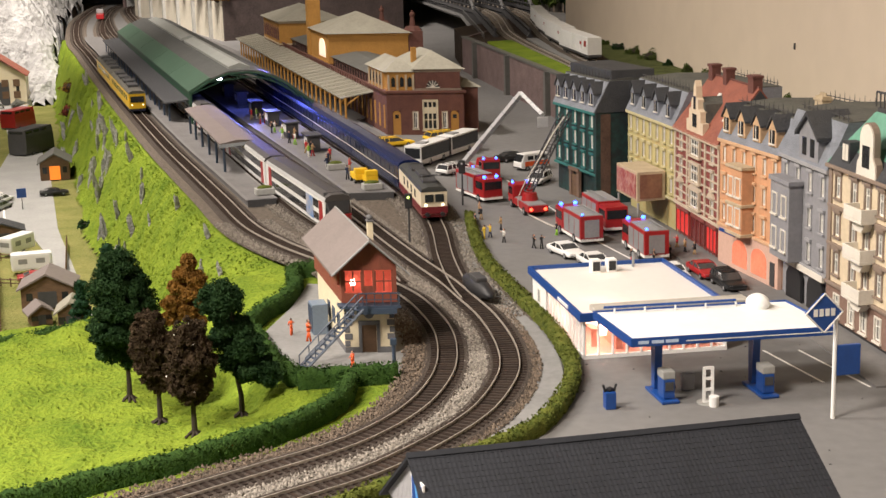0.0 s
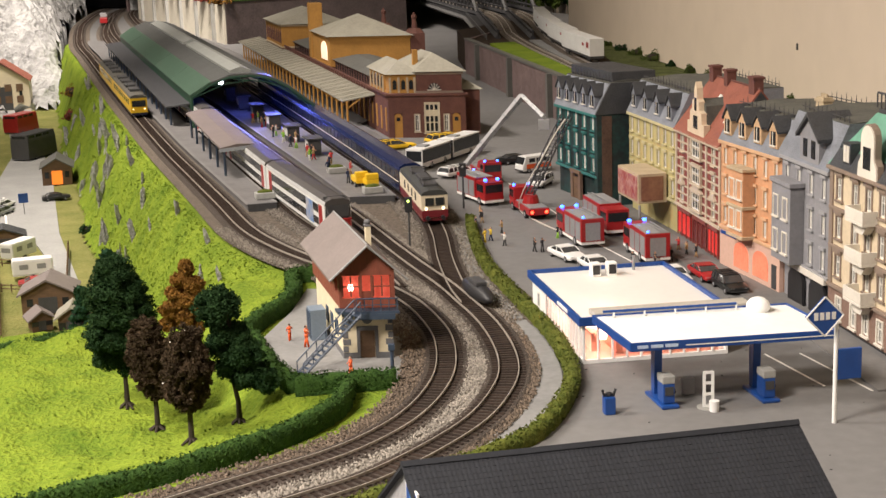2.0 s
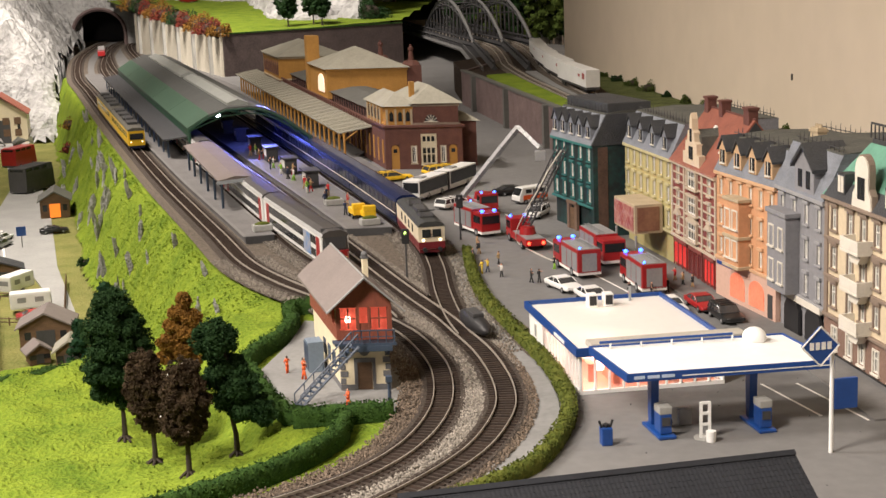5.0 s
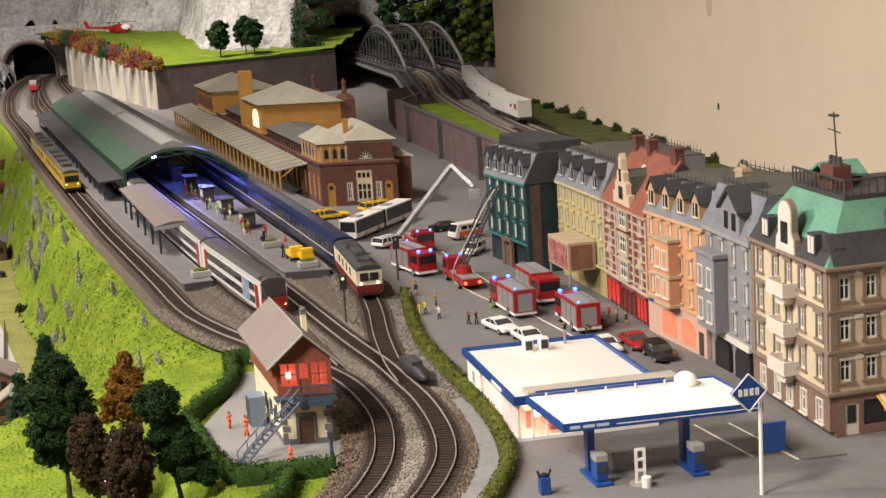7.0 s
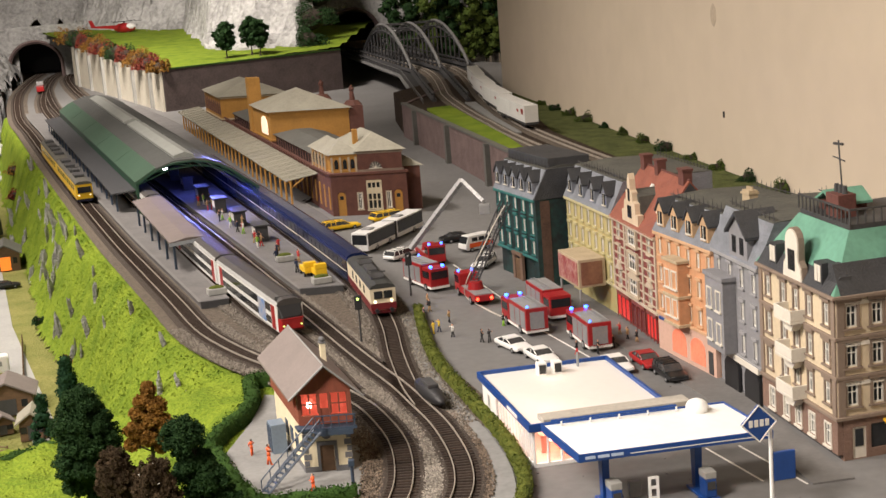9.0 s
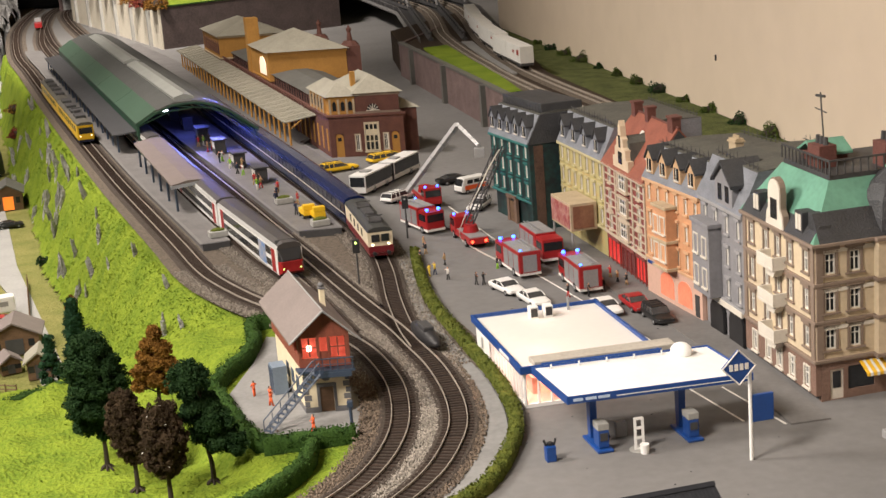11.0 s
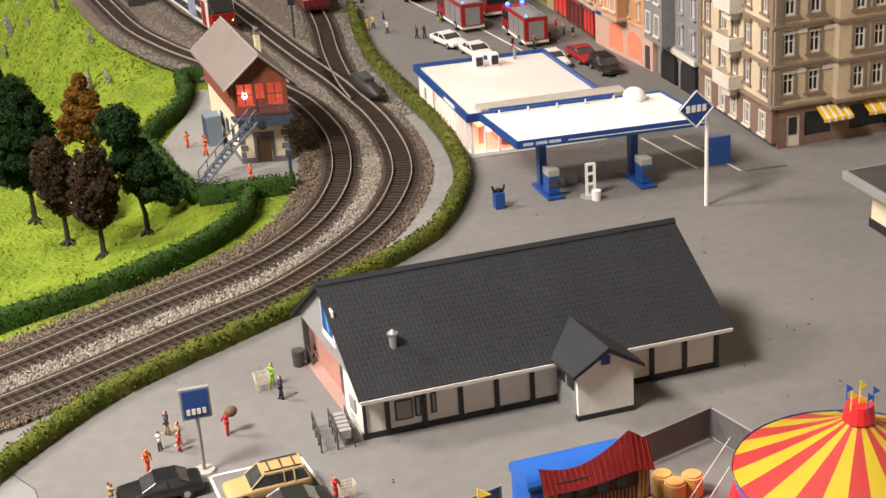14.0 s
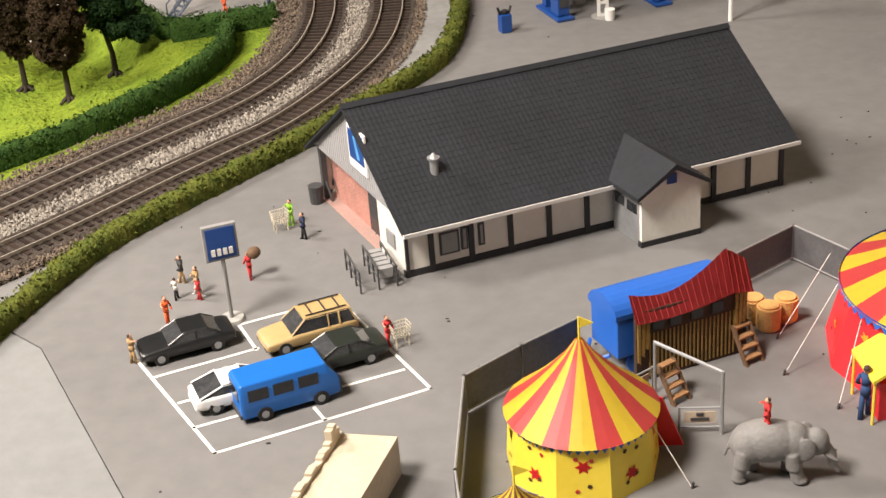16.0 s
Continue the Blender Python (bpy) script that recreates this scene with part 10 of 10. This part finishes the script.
for (a, b), r in zip(zip(trunk, trunk[1:]), (0.24, 0.18, 0.13)):
    BAR(bm, a, b, r, 10)
    BALL(bm, *b, r, sub=2)
for s_ in (-1, 1):
    BALL(bm, 1.15, s_ * 0.6, 1.72, 0.42, 0.13, 0.58, 2)
    BAR(bm, (1.95, s_ * 0.28, 1.3), (2.5, s_ * 0.36, 1.05), 0.075, 8)
BAR(bm, (-1.85, 0, 1.9), (-2.15, 0.05, 0.95), 0.08, 6)
bmesh.ops.scale(bm, vec=(0.88, 0.9, 0.92), verts=bm.verts)
el = part("statue", bm, mat("elephant_grey", (0.2, 0.195, 0.19), 0.7, var=0.16, s=0.9, bump=0.15), es, smooth=True)
join = el.modifiers.new("join", "REMESH")
join.mode, join.voxel_size, join.use_smooth_shade = "VOXEL", 0.055 * K, True
cs = thing("castle_wall_block", 1.2, 34.0, 0, 0, "cream plastic castle wall piece with battlements", "toy castle", axes=((0.97, -0.24), (0.42, 0.91)))
CST = mat("cream_castle", (0.52, 0.45, 0.34), 0.75, var=0.1, s=0.6, bump=0.2)
bm = M()
PR(bm, [(0.3, 0), (2.45, 0), (2.45, 1.75), (0.3, 1.85)], "y", -4, 2.5)
part("block", bm, CST, cs)
for k in range(26):
    y0 = -4 + k * 0.25
    top = 1.95 + 0.22 * abs(math.sin(k * 0.75)) + (0.5 if k in (22, 23) else 0.25 if k in (21, 24) else 0)
    bm = M()
    B(bm, 0.05, y0, 0, 0.35, y0 + 0.25, top, 0.04)
    part("battlement", bm, CST, cs)

# ---- signs and figures ----
pl = thing("shop_sign", -2.05, 49.1, 0, 14, "blue square shop sign on a grey post", "sign")
bm = M()
C(bm, 0, 0, 0, 0.18, 0.62, 0.55, 18)
part("base", bm, CONCRETE, pl)
bm = M()
C(bm, 0, 0, 0.15, 3.4, 0.1, 0.1, 10)
part("post", bm, GREY, pl)
bm = M()
B(bm, -0.78, -0.13, 3.2, 0.78, 0.13, 4.95, 0.04)
sgn = part("sign_box", bm, GREY, pl)
bm = M()
B(bm, -0.66, -0.16, 3.32, 0.66, -0.12, 4.83)
part("sign_face", bm, BLUE, sgn)
bm = M()
for k in range(4):
    B(bm, -0.5 + k * 0.27, -0.21, 3.5, -0.32 + k * 0.27, -0.17, 3.82)
parts("sign_bar", bm, LINE, sgn)


def figurine(x, y, coat, legs, label, z=0.0, rz=0, h=1.8, lean=0.0, load=None):
    ob = thing("figurine", x, y, z, rz + 7 * ((x * 13 + y * 7) % 50), label, "figurine", "toy figures")
    bm = M()
    s = h / 1.8
    step = 0.1 + 0.12 * ((x * 5 + y * 3) % 1.0)
    arm = -0.5 + 1.3 * ((x * 7 + y * 11) % 1.0)
    for o in (-1, 1):
        BAR(bm, (o * 0.09 * s, o * step * s, 0.0), (o * 0.08 * s, 0, 0.88 * s), 0.085 * s, 7)
        BALL(bm, o * 0.09 * s, o * step * s + 0.05 * s, 0.05 * s, 0.07 * s, 0.14 * s, 0.06 * s, 1)
    n1 = len(bm.faces)
    C(bm, 0, 0, 0.8 * s, 1.12 * s, 0.17 * s, 0.14 * s, 9)
    C(bm, 0, 0, 1.12 * s, 1.46 * s, 0.14 * s, 0.19 * s, 9)
    BALL(bm, 0, 0, 1.44 * s, 0.2 * s, 0.13 * s, 0.1 * s, 1)
    BAR(bm, (-0.2 * s, 0, 1.42 * s), (-0.27 * s, 0.05 * s, 1.12 * s), 0.06 * s, 6)
    BAR(bm, (-0.27 * s, 0.05 * s, 1.14 * s), (-0.22 * s, 0.25 * s, 0.98 * s), 0.052 * s, 6)
    BAR(bm, (0.2 * s, 0, 1.42 * s), (0.3 * s, 0.1 * s, (1.3 + arm * 0.2) * s), 0.06 * s, 6)
    BAR(bm, (0.3 * s, 0.1 * s, (1.3 + arm * 0.2) * s), (0.3 * s, 0.28 * s, (1.2 + arm * 0.4) * s), 0.052 * s, 6)
    n2 = len(bm.faces)
    C(bm, 0, 0, 1.46 * s, 1.55 * s, 0.06 * s, 0.06 * s, 7)
    BALL(bm, 0, 0.01 * s, 1.63 * s, 0.115 * s, 0.125 * s, 0.15 * s, 2)
    n3 = len(bm.faces)
    BALL(bm, 0, -0.03 * s, 1.68 * s, 0.125 * s, 0.125 * s, 0.12 * s, 1)
    if load:
        BALL(bm, 0.3, -0.1, 1.35, 0.36, 0.3, 0.32, 2)
    bm.faces.ensure_lookup_table()
    for i, f in enumerate(bm.faces):
        f.material_index = 1 if i < n1 else 0 if i < n2 else 2 if i < n3 else 3
    o = part("figure", bm, coat, ob, smooth=True)
    for m in (legs, FACE, HAIR if not load else WOOD):
        o.data.materials.append(m)
    return ob


FACE = mat("flesh_tone_paint", (0.55, 0.3, 0.2), 0.7)
HAIR = mat("brown_paint", (0.05, 0.03, 0.02), 0.7)
NAVYC = mat("navy_cloth", (0.02, 0.03, 0.07), 0.8)
REDC = mat("red_cloth", (0.5, 0.03, 0.03), 0.8)
TANC = mat("tan_cloth", (0.4, 0.26, 0.12), 0.8)
LIME = mat("lime_cloth", (0.25, 0.5, 0.04), 0.8)
WHITEC = mat("white_cloth", (0.7, 0.68, 0.64), 0.8)
BLACKC = mat("black_cloth", (0.02, 0.02, 0.022), 0.8)
YELC = mat("yellow_cloth", (0.7, 0.5, 0.05), 0.8)
for x, y, c, l, lab in ((-9.3, 103.4, ORANGE, ORANGE, "orange railway worker figure in the yard"), (-3.1, 93.7, ORANGE, ORANGE, "orange railway worker figure by the hedge"),
                        (-1.2, 52.9, REDC, REDC, "red costumed toy figure carrying a brown sack"), (-4.5, 53.3, DARK, TANC, "toy figure in dark jacket"), (-3.7, 52.0, TANC, WHITEC, "toy figure in tan jacket"),
                        (-4.7, 51.7, WHITEC, BLACKC, "small toy figure in a white shirt"), (-3.6, 51.4, REDC, REDC, "small toy figure in red"), (-5.0, 49.4, ORANGE, ORANGE, "orange toy figure by the black saloon"),
                        (-6.35, 46.3, TANC, TANC, "ochre toy figure by the parking bay"), (0.9, 58.2, LIME, LIME, "lime green toy figure by the supermarket"), (1.5, 56.5, NAVYC, BLACKC, "toy figure in dark blue coat"),
                        (4.9, 45.3, REDC, REDC, "toy figure in dark red dress"), (22.9, 35.7, mat("denim_cloth", (0.02, 0.055, 0.15), 0.8), mat("denim_cloth", (0.02, 0.055, 0.15), 0.8), "tall toy figure in blue stilts trousers"), (18.0, 32.7, REDC, REDC, "red toy rider on the elephant"),
                        (11.1, 134.8, BLACKC, BLACKC, "toy figure in black uniform"), (11.9, 134.6, BLACKC, BLACKC, "toy figure in black uniform"), (8.0, 137.8, WHITEC, BLACKC, "toy figure in white coat"),
                        (7.6, 144.2, TANC, BLACKC, "toy bystander in brown coat"), (4.7, 146.3, NAVYC, BLACKC, "toy bystander in blue coat"), (5.3, 150, BLACKC, TANC, "toy bystander in dark coat"),
                        (5.0, 153, TANC, BLACKC, "toy bystander in tan coat"), (5.9, 139.8, YELC, YELC, "toy bystander in yellow coat"), (6.5, 140.4, YELC, NAVYC, "toy bystander in yellow jacket"),
                        (24.4, 128.9, BLACKC, BLACKC, "toy fire fighter figure in dark kit"), (20.6, 127.6, BLACKC, REDC, "toy fire fighter figure in dark kit"), (22.7, 127.2, BLACKC, BLACKC, "toy fire fighter figure in dark kit"),
                        (14.6, 143.5, BLACKC, BLACKC, "toy fire fighter figure beside the hose"), (13.6, 141, BLACKC, LIME, "toy fire fighter figure with yellow bands"), (20.0, 149.5, BLACKC, NAVYC, "toy figure near the billboard"), (21.2, 146.6, TANC, BLACKC, "toy figure near the billboard"),
                        (26.2, 131.5, TANC, BLACKC, "toy shopper figure on the pavement"), (27.0, 130.2, BLACKC, TANC, "toy shopper figure on the pavement"), (25.6, 133.5, REDC, TANC, "toy shopper figure on the pavement")):
    tall = x == 22.9
    up = 2.05 if (x, y) == (18.0, 32.7) else 0
    figurine(x, y, c, l, lab, up, 0, 2.4 if tall else (1.2 if (x, y) in ((-4.7, 51.7), (-3.6, 51.4)) else 1.5), load=(x, y) == (-1.2, 52.9))
figurine(-6.9, 97.0, ORANGE, ORANGE, "orange worker figure on the stair", 1.3)
rs = np.random.RandomState(33)
COATS = [NAVYC, REDC, TANC, BLACKC, WHITEC, LIME]
for k in range(44):
    y = rs.uniform(166, 235) if k < 22 else rs.uniform(172, 245)
    p, d = along(P_OUT, y)
    if k < 22:
        o = rs.uniform(3.2, 6.0)
    else:
        o = -rs.uniform(3.4, 7.0)
    figurine(p.x + d.y * o, p.y - d.x * o, COATS[k % 6], COATS[(k * 5 + 3) % 6], "small toy passenger waiting on the platform", 0.87, 0, 1.9)
# platform carts, benches, planters
for x, y, m, lab in ((-9.3, 169.5, YELLOW, "yellow electric luggage cart on the platform"), (-10.8, 171.2, YELLOW, "yellow luggage trailer on the platform")):
    ct = thing("luggage_cart", x, y, 0.87, 110, lab, "cart", "carts")
    bm = M()
    B(bm, -1.5, -0.8, 0.45, 1.5, 0.8, 1.2, 0.1)
    B(bm, -1.5, -0.8, 1.2, -0.6, 0.8, 1.9, 0.1)
    part("body", bm, m, ct)
    wheels(ct, [(-1, -0.75), (-1, 0.75), (1, -0.75), (1, 0.75)], 0.3)
for x, y in ((-21.6, 163.5), (-8.6, 165.6), (-15, 181)):
    pt = thing("planter", x, y, 0.87, 20, "pale concrete planter on the platform", "planter", "planters")
    bm = M()
    B(bm, -1.2, -0.8, 0, 1.2, 0.8, 0.8, 0.12)
    part("tub", bm, CONCRETE, pt)
    bm = M()
    BALL(bm, 0, 0, 0.8, 1.0, 0.6, 0.35, 2)
    part("plant", bm, HEDGE2, pt)
for k in range(6):
    p, d = along(P_OUT, 196 + k * 14)
    kb = thing("platform_kiosk", p.x + d.y * 5.2, p.y - d.x * 5.2, 0.87, 18, "small dark platform kiosk with notice boards", "kiosk", "platform kiosks")
    bm = M()
    B(bm, -0.9, -1.8, 0, 0.9, 1.8, 2.3, 0.1)
    part("kiosk_body", bm, DARK, kb)
    bm = M()
    B(bm, -1.2, -2.1, 2.3, 1.2, 2.1, 2.5)
    part("kiosk_roof", bm, DARK, kb)
    bm = M()
    B(bm, -0.95, -1.2, 0.9, -0.9, 1.2, 2.0)
    part("notice_board", bm, WHITEC, kb)
for x, y, col in ((2.9, 158.2, None), (-1.9, 137.4, 1)):
    sg2 = thing("railway_signal", x, y, 0.1, 0, "dark colour-light signal on a slim mast", "signal", "signals")
    bm = M()
    C(bm, 0, 0, 0, 4.6, 0.12, 0.09, 8)
    part("mast", bm, DARK, sg2)
    bm = M()
    B(bm, -0.4, -0.2, 3.8, 0.4, 0.15, 5.4, 0.1)
    hd = part("signal_head", bm, BLACK, sg2)
    bm = M()
    BALL(bm, 0, -0.24, 5.0, 0.16, sub=1)
    part("signal_lens", bm, MATS["green_marker_glow"] if col else GREY, hd)
# corner kiosk with flat roof
kq = thing("flat_roof_kiosk", 42.4, 67.5, 0, 0, "small cream kiosk with an overhanging flat grey roof", "kiosk", axes=((0.97, 0.24), (-0.24, 0.97)))
bm = M()
B(bm, 0.3, 0, 0.6, 9, 8, 3.3)
part("wall", bm, CREAMW, kq)
bm = M()
B(bm, 0.2, -0.1, 0, 9.1, 8.1, 0.6)
part("plinth", bm, BLACK, kq)
bm = M()
C(bm, 0.1, 0.0, 0, 3.4, 0.16, 0.16, 8)
part("downpipe", bm, GREY, kq)
bm = M()
B(bm, -1.5, -1.2, 3.4, 10, 9, 4.0, 0.05)
part("roof_edge", bm, GREY, kq)
bm = M()
B(bm, -1.2, -0.9, 3.95, 9.7, 8.7, 4.06)
part("roof_top", bm, DARK, kq)
# bin and bench by the supermarket, porch barrow
bn2 = thing("litter_bin", 2.3, 60.6, 0, 0, "dark grey round litter bin", "bin")
bm = M()
C(bm, 0, 0, 0, 1.0, 0.35, 0.4, 12)
part("bin_body", bm, DARK, bn2)
bk = thing("bicycle_rack", 2.9, 60.9, 0, 30, "dark metal bicycle rack under the porch", "rack")
for k in range(3):
    bm = M()
    BAR(bm, (k * 0.5, -0.5, 0), (k * 0.5, 0, 1.0), 0.07)
    BAR(bm, (k * 0.5, 0, 1.0), (k * 0.5, 0.5, 0), 0.07)
    part("hoop", bm, DARK, bk)
for x, y in ((0.35, 57.8), (5.45, 45.2)):
    tl_ = thing("shopping_trolley", x, y, 0, 20, "pale wire shopping trolley", "trolley", "trolleys")
    bm = M()
    for k in range(7):
        u = -0.36 + k * 0.12
        for v in (-0.28, 0.28):
            BAR(bm, (u, v * 0.85, 0.5), (u * 1.2, v, 1.05), 0.018, 4)
        BAR(bm, (u, -0.24, 0.5), (u, 0.24, 0.5), 0.018, 4)
    for z, f in ((0.5, 1.0), (0.7, 1.07), (0.88, 1.13), (1.05, 1.2)):
        q = [(0.36 * f, 0.24 * f), (-0.36 * f, 0.24 * f), (-0.36 * f, -0.24 * f), (0.36 * f, -0.24 * f)]
        for p0, p1 in zip(q, q[1:] + q[:1]):
            BAR(bm, (*p0, z), (*p1, z), 0.02, 4)
    for q in ((-0.3, -0.22), (-0.3, 0.22), (0.3, -0.22), (0.3, 0.22)):
        C(bm, q[0], q[1], 0, 0.5, 0.04, 0.04, 6)
    part("basket", bm, mat("cream_wire", (0.55, 0.5, 0.38), 0.6), tl_)
# specks of dirt on the street
sp3 = thing("street_specks", 0, 0, 0, 0, "tiny dark crumbs scattered over the street", "dirt", "", "stuff")
rs = np.random.RandomState(8)
bm = M()
for k in range(170):
    x, y = rs.uniform(-5, 34), rs.uniform(30, 125)
    if beside(np.array([x]), np.array([y]))[0] < -9 - (y > 100) * 4:
        BALL(bm, x, y, 0.02, rs.uniform(0.03, 0.12), rs.uniform(0.03, 0.08), 0.04, 1)
part("specks", bm, BLACK, sp3, kind="stuff")
# marks on the wall
nm = thing("wall_mark", 48.75, 199, 14.2, -79, "small dark chip in the wall paint", "mark")
bm = M()
B(bm, -0.12, -0.2, -0.45, 0.12, 0.2, 0.45, 0.05)
part("chip", bm, DARK, nm)
nm = thing("wall_mark", 48.2, 202, 28.5, -79, "faint pale brown scuff on the wall paint", "mark")
bm = M()
BALL(bm, 0, 0, 0, 1.2, 0.06, 1.7, 2)
part("scuff", bm, mat("scuffed_paint", (0.52, 0.43, 0.33), 0.8, var=0.2, s=1.5), nm)
